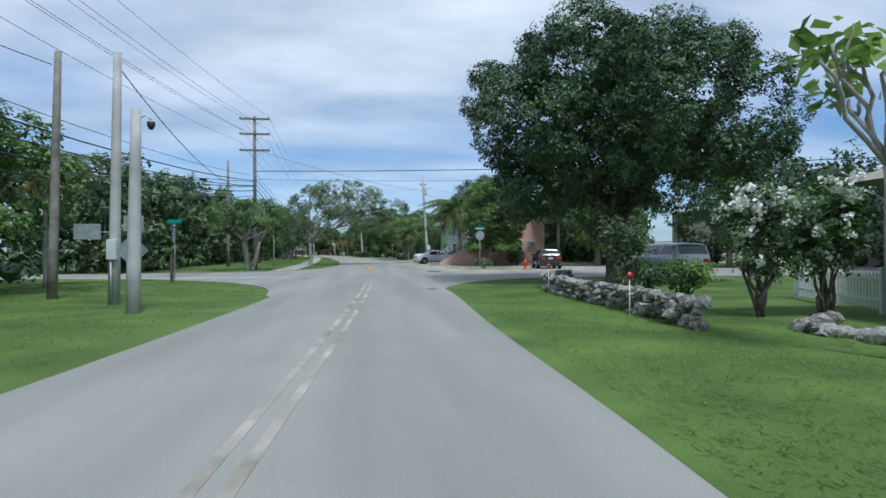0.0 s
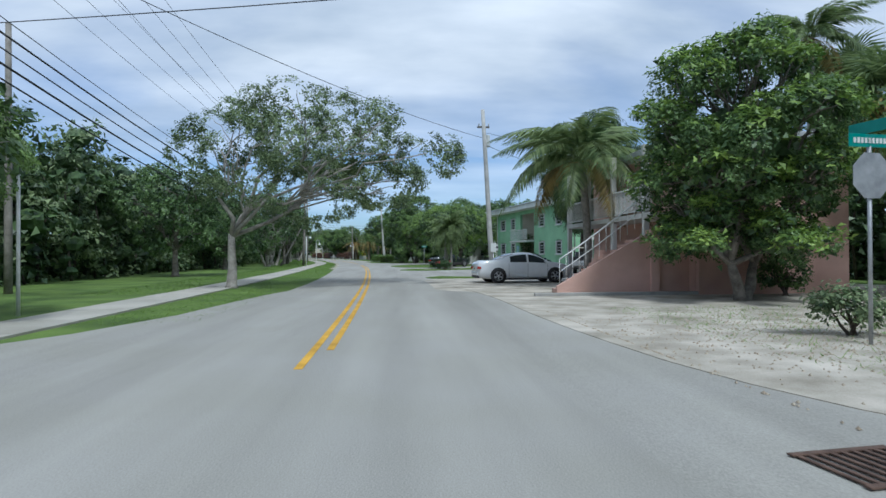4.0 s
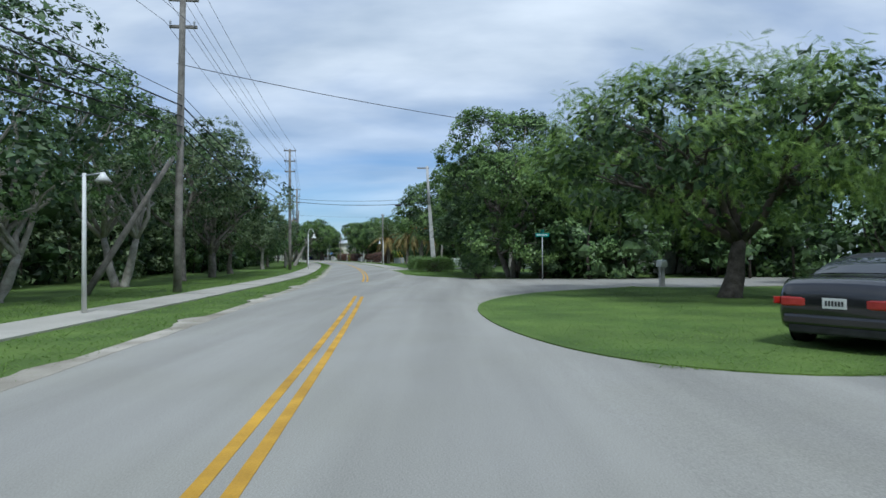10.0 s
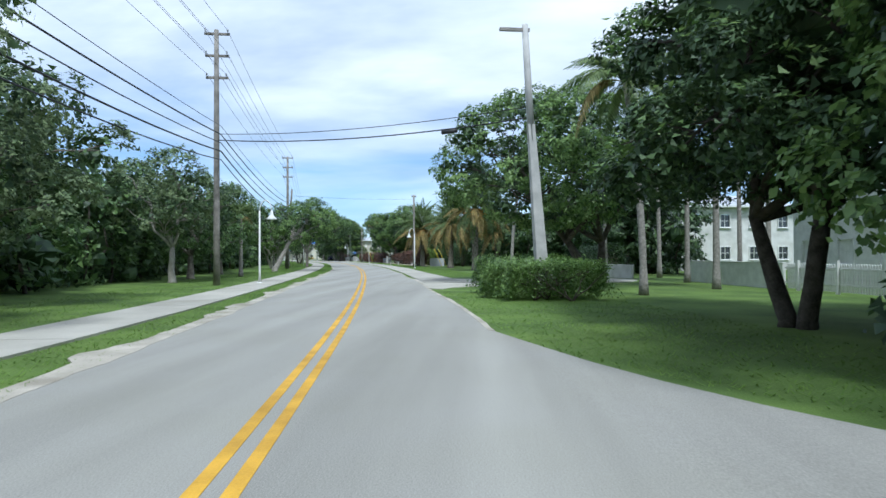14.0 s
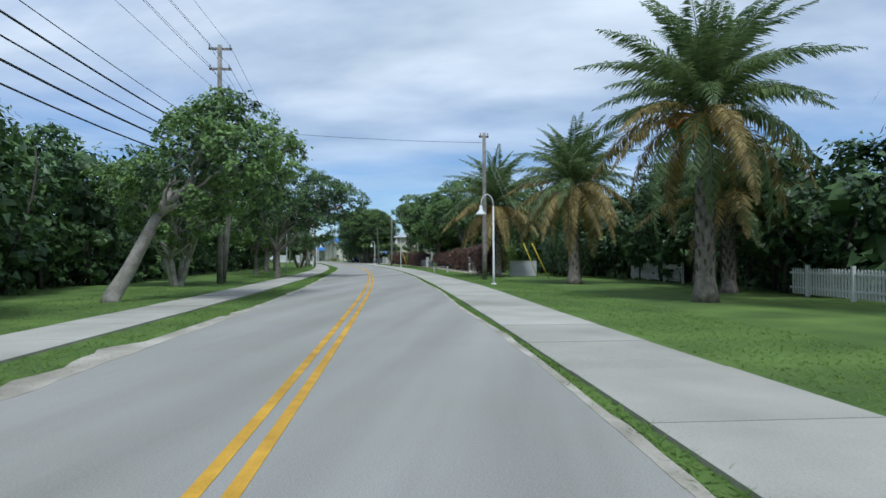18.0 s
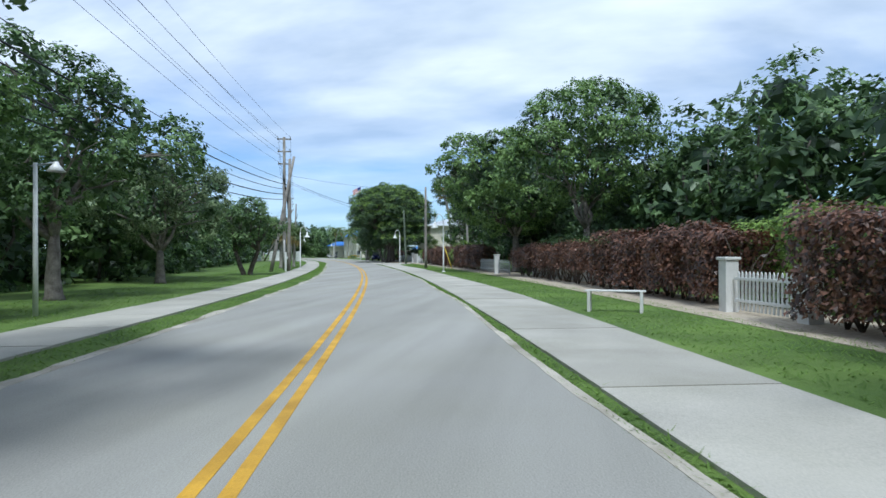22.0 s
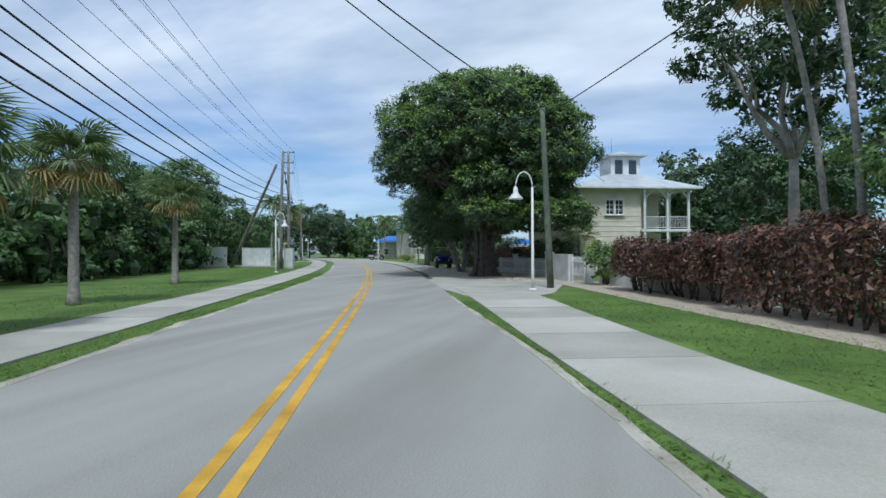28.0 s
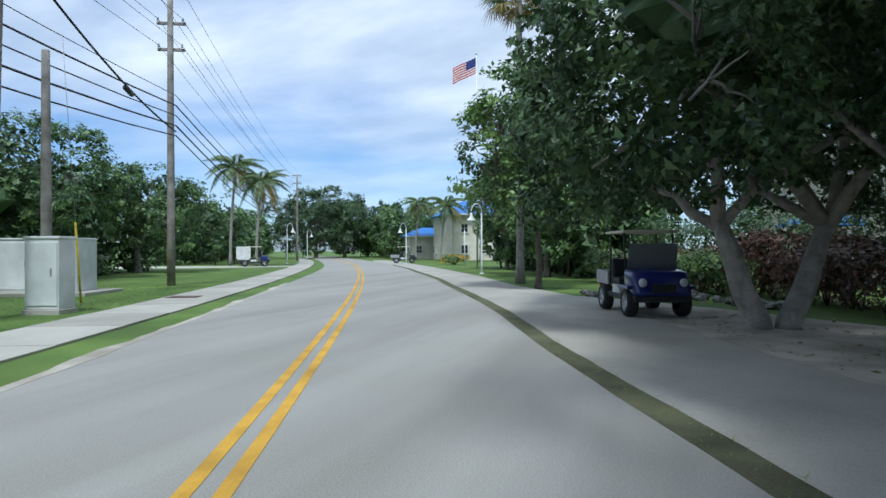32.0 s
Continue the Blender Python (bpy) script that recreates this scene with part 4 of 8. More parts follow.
def island_blades(outline, count, seed, label):
    """Blades inside a lawn bed given by its (s, off) corners."""
    rng = random.Random(seed)
    s0, s1 = min(p[0] for p in outline), max(p[0] for p in outline)
    tri = []
    while len(tri) < count:
        s = rng.uniform(s0, s1)
        cuts = sorted(p[1] + (q[1] - p[1]) * (s - p[0]) / (q[0] - p[0]) for p, q in zip(outline, outline[1:] + outline[:1]) if (p[0] - s) * (q[0] - s) < 0)
        if len(cuts) < 2 or cuts[-1] - cuts[0] < 0.5:
            continue
        p = at(s, rng.uniform(cuts[0] + 0.2, cuts[-1] - 0.2), 0.0)
        a = rng.uniform(0, 6.28)
        d = Vector((math.cos(a), math.sin(a), 0)) * 0.01
        h = rng.uniform(0.02, 0.05)
        tri.append((p - d, p + d, p + Vector((-d.y * h * 260, d.x * h * 260, h))))
    return tagged(quads("grass", np.array(tri), BLADE, None, "", None, 3), label, "grass", "", "stuff")

# ---- woods ----
woods("woodland", -25, 30, -17, -25, 7.0, 9.6, "dense dark green woodland edge", "dark", 26000, 0.34, 3, hollow=False)
woods("woodland", 43, 100, -17.5, -25, 6.6, 9.4, "dense green mangrove thicket behind the lawn", "grey", 30000, 0.34, 4, hollow=False)
woods("woodland", 100, 150, -16.5, -25, 6.0, 8.4, "dense grey-green mangrove thicket behind the lawn", "grey", 24000, 0.34, 21, hollow=False)
woods("woodland", 150, 197, -14, -22, 5.2, 7.6, "dense green thicket behind the lawn", "mid", 20000, 0.34, 5, hollow=False)
woods("woodland", 197, 262, -14.5, -22, 5.2, 7.6, "dense shaded green thicket behind the lawn", "mid", 26000, 0.34, 23, hollow=False)
woods("woodland", 262, 352, -16, -25, 4.5, 7, "dense green thicket behind the cabinets", "mid", 28000, 0.36, 15, hollow=False)
woods("woodland", 370, 470, -12, -24, 5.0, 8, "dense green thicket along the far bend", "mid", 20000, 0.5, 6, 3.5)
woods("woodland", 400, 470, 8, 28, 6.0, 11, "dense green trees along the far bend", "mid", 24000, 0.6, 7, 3.5)
woods("woodland", -10, 50, 32, 42, 7, 11, "tall dark trees behind the gardens", "dark", 22000, 0.5, 8, 3)
woods("woodland", 108, 122, 24, 32, 6, 9, "leafy trees behind the apartment block", "mid", 9000, 0.45, 9, 2.5)
woods("woodland", 127, 143, 20, 27, 7, 10, "tall leafy green garden trees", "mid", 16000, 0.42, 10, 2.5)
woods("woodland", 171, 186, 17.5, 22, 6, 8, "dark palms and shrubs behind the picket fence", "dark", 16000, 0.4, 11)
woods("woodland", 186, 213, 14, 19, 4.0, 5.6, "dark clipped screen of garden trees", "dark", 22000, 0.34, 12)
woods("woodland", 212, 234, 12.5, 18, 6.0, 8.0, "feathery green garden trees behind the hedge", "mid", 20000, 0.22, 13)
woods("woodland", 234, 262, 13, 19, 4.5, 6.5, "dark garden trees behind the hedge", "dark", 14000, 0.36, 24)
woods("woodland", 300, 345, 26, 36, 6, 10, "dark garden trees behind the villas", "dark", 20000, 0.5, 14, 3)
woods("woodland", 331, 352, 9.5, 14, 3.0, 5.5, "green garden shrubs by the gate", "mid", 12000, 0.34, 16)

woods("woodland", 129.5, 140, 11.6, 15.6, 5.5, 8.5, "dense leafy screen of trees behind the street sign", "mid", 9000, 0.3, 22, hollow=False)
woods("woodland", 117, 136, 46, 54, 6, 9, "leafy trees where the side street ends", "mid", 8000, 0.5, 18, 3)
woods("woodland", 141, 162, 30, 38, 6, 9, "leafy trees behind the white porch house", "mid", 9000, 0.5, 19, 3)

woods("woodland", 112, 121, 20, 24, 3, 5, "leafy garden shrubs beyond the apartment block", "mid", 5000, 0.3, 20)

# ---- trees, street by street ----
tree(49.6, -10.5, 5.4, 3.3, "low spreading tree with pale leaning trunks on the lawn", "fresh", PALEBARK, 0.17, 2.3, 2.7, 9000, 0.17, 21, stems=3)
tree(22, -15, 7.0, 3.2, "broad sea grape tree with yellowish round leaves", "fresh", BARK, 0.2, 1.3, 0.9, 7000, 0.24, 22, slim=0.85)
tree(14, -16, 6.0, 3.0, "broad sea grape tree with round leaves", "mid", BARK, 0.2, 1.3, 0.8, 6000, 0.24, 23, slim=0.85)
tree(64, -6.8, 8.3, 5.9, "open spreading tree with pale trunk beside the pavement", "grey", PALEBARK, 0.19, 2.3, 2.7, 30000, 0.14, 24, shift=(3.4, 1.4), clumps=34, fill=0.29, core=0.1, slim=0.34, fine=True)
tree(80, -14, 7.5, 4.0, "leafy tree before the thicket", "mid", BARK, 0.2, 1.8, 1.6, 7500, 0.19, 25)
tree(100, -15, 6.5, 4.0, "leafy tree before the thicket", "mid", BARK, 0.2, 1.6, 1.4, 7000, 0.19, 26)
tree(114.5, -12.6, 9.8, 4.4, "gnarled leafy tree with several pale stems", "mid", PALEBARK, 0.17, 1.5, 1.8, 8000, 0.18, 27, stems=4)
tree(124.5, -12.6, 9.6, 3.9, "open crowned tree with pale crooked limbs", "grey", PALEBARK, 0.19, 2.4, 3.0, 7500, 0.17, 28, fill=0.34, stems=2)
tree(131.5, -11.8, 10, 3.8, "open crowned tree with crooked limbs", "grey", BARK, 0.2, 2.6, 3.0, 8000, 0.17, 29, fill=0.36)
tree(138, -11.6, 10.0, 4.6, "olive-like tree with grey leaves and forked trunk", "grey", BARK, 0.22, 1.7, 2.4, 9500, 0.17, 30, stems=2, slim=0.34)
tree(147.6, -12.2, 8.0, 3.8, "forked grey-leaved tree on the lawn", "grey", BARK, 0.2, 1.6, 1.6, 8000, 0.18, 31)
tree(163.8, -11.5, 7.2, 3.2, "open tree with pale crooked limbs", "grey", PALEBARK, 0.17, 2.0, 2.3, 6000, 0.17, 32, fill=0.36)
tree(170, -12.2, 6.4, 3.5, "leafy tree on the lawn", "mid", BARK, 0.2, 1.6, 1.2, 6500, 0.18, 33)
tree(180, -12.5, 6.6, 3.4, "leafy tree on the lawn", "mid", BARK, 0.18, 1.6, 1.2, 6500, 0.18, 34)
tree(187.8, -9.2, 6.4, 3.0, "tree with a pale bare leaning trunk", "fresh", PALEBARK, 0.22, 3.0, 2.9, 9000, 0.17, 35, lean=(3.2, 0.6))
tree(198.5, -10.6, 6.6, 3.3, "leafy tree with several pale stems", "fresh", PALEBARK, 0.14, 1.5, 2.3, 7500, 0.19, 36, stems=4)
tree(209.6, -7.4, 7.3, 4.3, "leaning leafy tree spreading over the verge", "mid", BARK, 0.17, 1.8, 2.9, 12000, 0.17, 37, shift=(1.2, 1.0), clumps=22)
tree(219, -10.4, 6.2, 2.8, "small round-crowned street tree", "fresh", BARK, 0.15, 1.6, 2.1, 6000, 0.18, 38)
tree(227, -10.6, 8.0, 3.6, "leafy tree over the lawn", "mid", BARK, 0.22, 2.0, 2.2, 9500, 0.18, 39)
tree(238, -11.0, 6.5, 3.2, "grey-leaved tree on the lawn", "grey", BARK, 0.2, 1.6, 1.8, 8000, 0.18, 40)
tree(248.7, -8.8, 5.0, 2.3, "small tree with two dark trunks", "mid", DARKBARK, 0.16, 1.7, 1.9, 6500, 0.18, 41, stems=2)
tree(243, -12.6, 6.2, 3.0, "leafy tree before the thicket", "mid", BARK, 0.18, 1.8, 1.4, 7000, 0.19, 42)
tree(326, -20, 9.2, 4.6, "broad leafy tree behind the utility cabinets", "fresh", BARK, 0.22, 1.9, 2.0, 9500, 0.24, 43)
tree(336, -17, 8.0, 4.2, "broad leafy tree on the lawn", "mid", BARK, 0.22, 1.6, 0.9, 8000, 0.24, 44)
tree(347, -16, 7.8, 4.2, "broad leafy tree on the lawn", "mid", BARK, 0.22, 1.6, 0.9, 8000, 0.24, 45)
tree(323, -19.0, 9.6, 5.2, "broad domed leafy tree on the lawn", "fresh", BARK, 0.25, 1.9, 1.6, 14000, 0.2, 78, clumps=24)
tree(303, -18, 8.0, 4.0, "broad leafy tree before the thicket", "mid", BARK, 0.22, 1.6, 1.0, 7500, 0.22, 46)

tree(25.9, 9.7, 11.2, 6.9, "huge dark-leaved spreading tree with a thick trunk", "dark", DARKBARK, 0.42, 2.8, 2.9, 60000, 0.15, 51, clumps=44, fill=0.32, core=0.32, fine=True)
tree(52, 19, 9.4, 4.7, "round-crowned bright green tree at the corner", "fresh", BARK, 0.25, 2.0, 2.0, 11000, 0.2, 52)
tree(45, 27, 10, 5.0, "dark leafy garden tree behind the street", "dark", BARK, 0.25, 2.0, 1.6, 9000, 0.24, 53)
tree(54.0, 10.2, 7.8, 3.0, "dense round shrub-like tree against the pink house", "mid", BARK, 0.16, 1.2, 1.2, 30000, 0.15, 54, clumps=80, fill=0.24, stems=2, skirt=8, solid=0.46, tips=("lime", 1500), shell=True)
tree(79, 14.2, 11.5, 3.1, "tall dark tree hung with long drooping leaves", "dark", DARKBARK, 0.34, 3.0, 2.6, 21000, 0.36, 55, slim=0.2, droop=1.6, fill=0.5)
tree(112.6, 10.8, 7.2, 6.6, "umbrella-shaped flame tree with feathery leaves", "lime", DARKBARK, 0.3, 1.9, 2.7, 400, 0.15, 56, lean=(1.2, 0.8), shift=(-1.6, 0), clumps=34, fill=0.32, feather=6200)
tree(132.2, 8.2, 11.2, 4.6, "tall broad-leaved tree over its own undergrowth", "fresh", BARK, 0.19, 1.6, 1.1, 34000, 0.17, 57, stems=3, slim=0.7, clumps=26, skirt=9, clear=2.2)
tree(77.0, 18.6, 9.6, 3.7, "dark dense tree beside the apartment block", "dark", DARKBARK, 0.25, 2.2, 0.9, 12000, 0.2, 77)
tree(137, 15.5, 11.0, 4.8, "tall leafy tree by the side street", "mid", BARK, 0.24, 2.0, 1.4, 11000, 0.24, 58)
tree(139.9, 7.8, 9.6, 4.4, "dark leafy tree with several trunks", "dark", DARKBARK, 0.17, 2.2, 2.5, 34000, 0.15, 59, clumps=48, fill=0.3, stems=3, skirt=12, fine=True, solid=0.62, tips=("fresh", 500), shift=(0.7, 0))
tree(159.5, 11.0, 9.1, 6.4, "broad leafy tree with leaning twisted trunks", "fresh", DARKBARK, 0.24, 2.2, 3.4, 20000, 0.21, 60, lean=(-1.4, 0), shift=(-1.0, -0.5), stems=2, clumps=30, fill=0.36)
tree(196, 15.0, 6.5, 3.2, "dark bushy garden tree by the lawn", "dark", BARK, 0.18, 1.2, 0.6, 7000, 0.18, 61)
tree(239, 11.0, 10.8, 4.3, "tall bright leafy tree behind the hedge", "fresh", BARK, 0.22, 2.8, 3.2, 14000, 0.21, 62, clumps=22)
tree(249.6, 9.8, 9.4, 5.0, "broad sea grape tree with large round leaves", "fresh", BARK, 0.26, 2.6, 3.0, 28000, 0.17, 63, slim=0.85, clumps=34, fill=0.36, shift=(-0.9, 0), solid=0.55)
tree(256.5, 11.8, 9.6, 4.2, "dark leafy tree behind the hedge", "dark", BARK, 0.22, 2.2, 1.8, 14000, 0.2, 64, solid=0.56)
tree(273.0, 11.4, 6.8, 2.8, "bright leafy tree behind the copperleaf hedge", "fresh", BARK, 0.16, 1.8, 1.4, 9000, 0.18, 79, clumps=24)
tree(281.5, 13.0, 11.6, 4.2, "tall open-crowned tree with dark leaves", "dark", PALEBARK, 0.2, 4.5, 5.5, 8500, 0.2, 65, fill=0.34)
tree(291, 20, 8.4, 4.0, "dark garden tree beside the villa", "dark", BARK, 0.2, 2.0, 1.2, 8500, 0.22, 66)
tree(297.0, 5.4, 11.4, 6.3, "huge dense round-crowned tree with a thick ribbed trunk", "dark", DARKBARK, 0.5, 2.6, 2.6, 90000, 0.13, 67, clumps=190, fill=0.175, shift=(0.1, 0.2), skirt=26, clear=1.8, ribs=9, fine=True, solid=0.5, tips=("lime", 4600), shell=True)
tree(305.0, 5.3, 9.8, 4.6, "dark leafy tree with slim leaning trunks", "dark", BARK, 0.13, 2.2, 1.9, 24000, 0.14, 68, stems=3, fine=True, solid=0.56)
tree(313.0, 6.6, 10.4, 4.6, "leafy tree with two pale trunks", "dark", PALEBARK, 0.2, 1.9, 1.9, 34000, 0.15, 69, stems=2, clumps=22, skirt=8, fine=True, solid=0.56)
tree(324.5, 5.4, 8.4, 3.3, "slim-trunked bright leafy tree", "fresh", DARKBARK, 0.11, 2.4, 2.6, 9000, 0.2, 70)
tree(334, 8.6, 8.6, 3.6, "bright leafy tree by the lawn", "fresh", BARK, 0.16, 2.2, 2.4, 9000, 0.2, 71)
tree(346, 9.5, 7.6, 3.4, "leafy tree by the lawn", "mid", BARK, 0.16, 2.2, 2.0, 7000, 0.22, 72)
tree(420, -3.0, 13, 9.0, "broad dark tree where the street bends", "dark", BARK, 0.4, 2.5, 1.0, 9000, 0.5, 73)
tree(436, 4.0, 12, 8.0, "broad dark tree where the street bends", "dark", BARK, 0.4, 2.5, 1.0, 8000, 0.5, 74)

# ---- shrubs and hedges ----
shrub(15.6, 5.95, 2.3, 0.7, "grey-green narrow-leaved shrub beside the coral stone wall", "grey", 800, 0.18, 81, slim=0.24)
shrub(12.4, 7.6, 2.1, 0.85, "frangipani shrub with white blossom", "mid", 1500, 0.17, 82, flowers=PETAL, z0=0.75)
shrub(12.3, 9.0, 2.2, 0.95, "frangipani shrub with white blossom", "mid", 1600, 0.17, 83, flowers=PETAL, z0=0.8)
shrub(17.4, 8.5, 1.0, 0.7, "bright green papaya seedling in the garden", "lime", 700, 0.2, 84)
shrub(19.5, 8.2, 0.9, 0.9, "dark low garden shrub by the wall", "dark", 1200, 0.12, 85)
shrub(46.6, 7.6, 0.7, 0.6, "low weedy shrub at the sign post", "grey", 700, 0.1, 86)
shrub(49.0, 27.6, 2.1, 1.5, "clipped dark green hedge shrub at the side street", "dark", 3600, 0.1, 105, z0=0.0, long=2.6)
shrub(54.5, 20.5, 1.5, 1.2, "low dark hedge shrub beneath the tree", "dark", 2600, 0.1, 106, z0=0.0)
shrub(54.5, 23.4, 1.5, 1.4, "low dark hedge shrub beneath the tree", "dark", 2600, 0.1, 107, z0=0.0)
shrub(55.6, 12.6, 1.6, 0.9, "low green shrub against the pink wall", "mid", 1300, 0.12, 87)
shrub(77.4, 7.7, 1.1, 0.6, "leafy vine round the pole foot", "fresh", 900, 0.12, 88)
shrub(94.5, 5.6, 0.8, 0.78, "dark green clipped shrub with few pink flowers", "dark", 1500, 0.09, 89, flowers=ROSE, blooms=4)
shrub(91.2, 5.75, 0.75, 0.66, "dark green clipped shrub with few pink flowers", "dark", 1500, 0.09, 90, flowers=ROSE, blooms=4)
shrub(74.5, 17.0, 3.4, 2.2, "tall dark hedge shrub by the forecourt", "dark", 4500, 0.16, 91, z0=0.2)
shrub(99.2, 15.6, 3.4, 0.7, "tall slim shrub against the green wall", "grey", 1700, 0.13, 92)
shrub(95.6, 16.4, 2.6, 0.7, "slim green shrub against the green wall", "grey", 1300, 0.13, 93)
shrub(103.9, 15.3, 1.3, 0.4, "slim potted shrub against the green wall", "grey", 600, 0.11, 94)
shrub(130.4, 9.6, 2.5, 1.6, "near-black bushy shrub at the corner", "dark", 4500, 0.14, 95)
shrub(134.6, 6.3, 1.7, 1.3, "dark leafy shrub under the trees", "dark", 2600, 0.14, 96)
shrub(130.4, 5.6, 1.35, 1.2, "low leafy shrub under the trees", "mid", 2400, 0.13, 97)
shrub(264, 8.6, 2.4, 1.3, "yellow-green leafy shrub at the hedge", "lime", 1600, 0.28, 98, slim=0.3)
shrub(287.6, 8.9, 1.7, 1.0, "bright green shrub at the garden wall", "lime", 1700, 0.12, 99)
shrub(297.6, 10.2, 2.1, 1.0, "dark leafy shrub behind the white railing", "dark", 1700, 0.14, 108)
shrub(300.6, 9.6, 2.0, 1.0, "dark leafy shrub behind the white railing", "dark", 1700, 0.14, 109)
shrub(306.5, 10.8, 1.9, 1.5, "red and green croton shrub by the drive", "maroon", 2200, 0.15, 100)
shrub(321.5, 9.8, 1.2, 1.2, "green and pale leafy shrub edged with stones", "fresh", 1800, 0.13, 101, long=3.2)
shrub(318.5, 11.0, 2.0, 1.2, "red-tipped croton shrub along the bed", "maroon", 2200, 0.14, 102, long=3.2)
shrub(327.5, 9.6, 1.3, 1.2, "pale leafy garden shrub", "grey", 1800, 0.16, 103, long=2.4)
shrub(362, 8.6, 0.8, 1.4, "bed of yellow and orange flowers", "lime", 900, 0.12, 104, flowers=FLOWERY, long=3.0)
hedge(146.9, 151.8, 5.1, 3.4, 1.12, "clipped dark green box hedge on the lawn", "fresh", 30000, 0.095, 111)
hedge(167.5, 172.5, 15.4, 1.4, 1.9, "dark clipped hedge by the fence", "dark", 5200, 0.135, 112)
hedge(205, 211.2, 12.2, 1.6, 2.6, "dark green garden hedge beside the palms", "dark", 7150, 0.149, 118)
hedge(211.4, 217.6, 8.0, 1.5, 2.05, "maroon copperleaf hedge beside the gate", "maroon", 16022, 0.125, 113)
hedge(221.2, 230.0, 8.7, 1.5, 1.85, "maroon copperleaf hedge over a gravel bed", "maroon", 21000, 0.13, 114)
hedge(230.0, 244.0, 8.6, 1.2, 1.6, "leggy brown copperleaf hedge before a low wall", "maroon", 22000, 0.115, 121, legs=0.4)
hedge(231.0, 244.0, 10.2, 1.1, 2.0, "dark green hedge above the garden wall", "mid", 9000, 0.13, 122)
hedge(217.6, 223.4, 10.3, 1.5, 2.15, "bright green hedge behind the white gate", "lime", 9000, 0.12, 117)
hedge(243.5, 252.2, 11.2, 1.1, 1.7, "dark green hedge behind the picket fence", "dark", 9000, 0.15, 181)
hedge(252.5, 276.5, 8.4, 1.4, 1.75, "maroon copperleaf hedge over a gravel bed", "maroon", 41470, 0.125, 115)
hedge(277, 284.6, 8.6, 1.2, 1.55, "rusty copperleaf hedge over a gravel bed", "maroon", 16000, 0.125, 116, legs=0.34)

woods("woodland", 64, 90, 23, 31, 6, 9, "dark trees behind the pink house", "dark", 14000, 0.45, 17, 2.6)
tree(57, 22, 8.6, 4.2, "leafy dark green garden tree", "mid", BARK, 0.22, 1.8, 1.6, 9000, 0.2, 75)

tree(7.4, 6.4, 4.6, 1.0, "papaya-like tree with large bright leaves on bare stems", "lime", PALEBARK, 0.07, 2.6, 3.2, 130, 0.3, 76, name="papaya_tree", clumps=7, slim=0.6, core=0.0, lean=(-0.4, 0))

hedge(314, 334, 11.8, 1.6, 2.3, "dark green garden hedge behind the croton bed", "dark", 14000, 0.15, 119)
hedge(311, 325, 10.6, 1.2, 1.25, "low red and green croton hedge along the bed", "maroon", 9000, 0.125, 120)

# ---- palms ----
palm(27, -14.5, 4.6, "slim palm before the woodland", "small", 0.09, 16, 121)
palm(62.8, 8.6, 5.3, "coconut palm with long arching yellow-green fronds", "coco", 0.19, 24, 122, lean=(-0.5, -0.6), dry=0.1, scale=1.25)
palm(58, 15.4, 9.3, "tall palm behind the pink house", "coco", 0.15, 22, 123, dry=0.1, scale=0.72)
palm(60, 18.2, 8.4, "fan palm beside the pink house hung with dead fronds", "fan", 0.15, 46, 124, dry=0.3, scale=1.5, low=-86)
palm(55.4, 16.6, 6.6, "fan palm beside the pink house hung with dead fronds", "fan", 0.15, 46, 178, dry=0.3, scale=1.5, low=-86)
for k, (ps, po, ph, psc) in enumerate(((92.2, 6.5, 3.8, 1.05), (92.5, 6.0, 3.4, 1.0), (97.0, 6.8, 2.6, 0.95), (96.0, 6.7, 2.3, 0.85))):
    palm(ps, po, ph, "foxtail palm with bushy arching fronds in a lawn bed", "small", 0.11, 24, 125 + k, dry=0.0, scale=psc, high=98, low=-84)
palm(268.5, 10.2, 9.6, "tall slim coconut palm behind the hedge", "coco", 0.13, 22, 180, lean=(-0.4, 0.2), dry=0.1, scale=0.8)
palm(149.4, 8.9, 7.6, "tall slim coconut palm on the lawn", "coco", 0.13, 20, 128, lean=(-0.5, 0.3), dry=0.15, scale=0.8)
for k, (s, o, h) in enumerate(((155, 17.5, 9.6), (158, 15.2, 8.4), (161, 20.0, 10.4), (164.5, 17.0, 9.2), (168, 15.0, 8.0))):
    palm(s, o, h, "tall slim palm in the garden behind the fence", "coco", 0.13, 20, 170 + k, lean=(0.3 - 0.15 * k, 0.2), dry=0.15, scale=0.8)
palm(152.4, 13.4, 7.4, "slim palm beside the picket fence", "coco", 0.14, 18, 129, dry=0.1, scale=0.8)
palm(174, -9.8, 4.4, "short sabal palm on the lawn", "fan", 0.14, 28, 130, dry=0.15)
palm(178.5, 11.2, 8.6, "tall slim coconut palm leaning over the fence", "coco", 0.14, 20, 131, lean=(0.9, -0.3), dry=0.1, scale=0.9)
for k, (s, o, h) in enumerate(((185, 9.4, 5.7), (197.0, 9.1, 4.8), (208, 7.4, 4.7))):
    palm(s, o, h, "stout date palm with arching fronds and orange fruit", "date", 0.3, 64, 132 + k, dry=0.32, scale=(1.16, 1.06, 1.16)[k], fruit=k != 1, high=132, low=-88, boots=True)
palm(189, 12.5, 3.4, "low date palm with yellowing fronds", "date", 0.26, 40, 136, dry=0.35, scale=1.0, boots=True)
for k, (s, o, h) in enumerate(((268.1, -8.5, 4.2), (273.5, -7.6, 3.9), (280.4, -8.9, 4.7), (291.5, -9.8, 4.6))):
    palm(s, o, h - 0.7, "short sabal palm with a ragged fan crown on the lawn", "fan", 0.15, 34, 140 + k, dry=0.25, scale=1.05, low=-75)
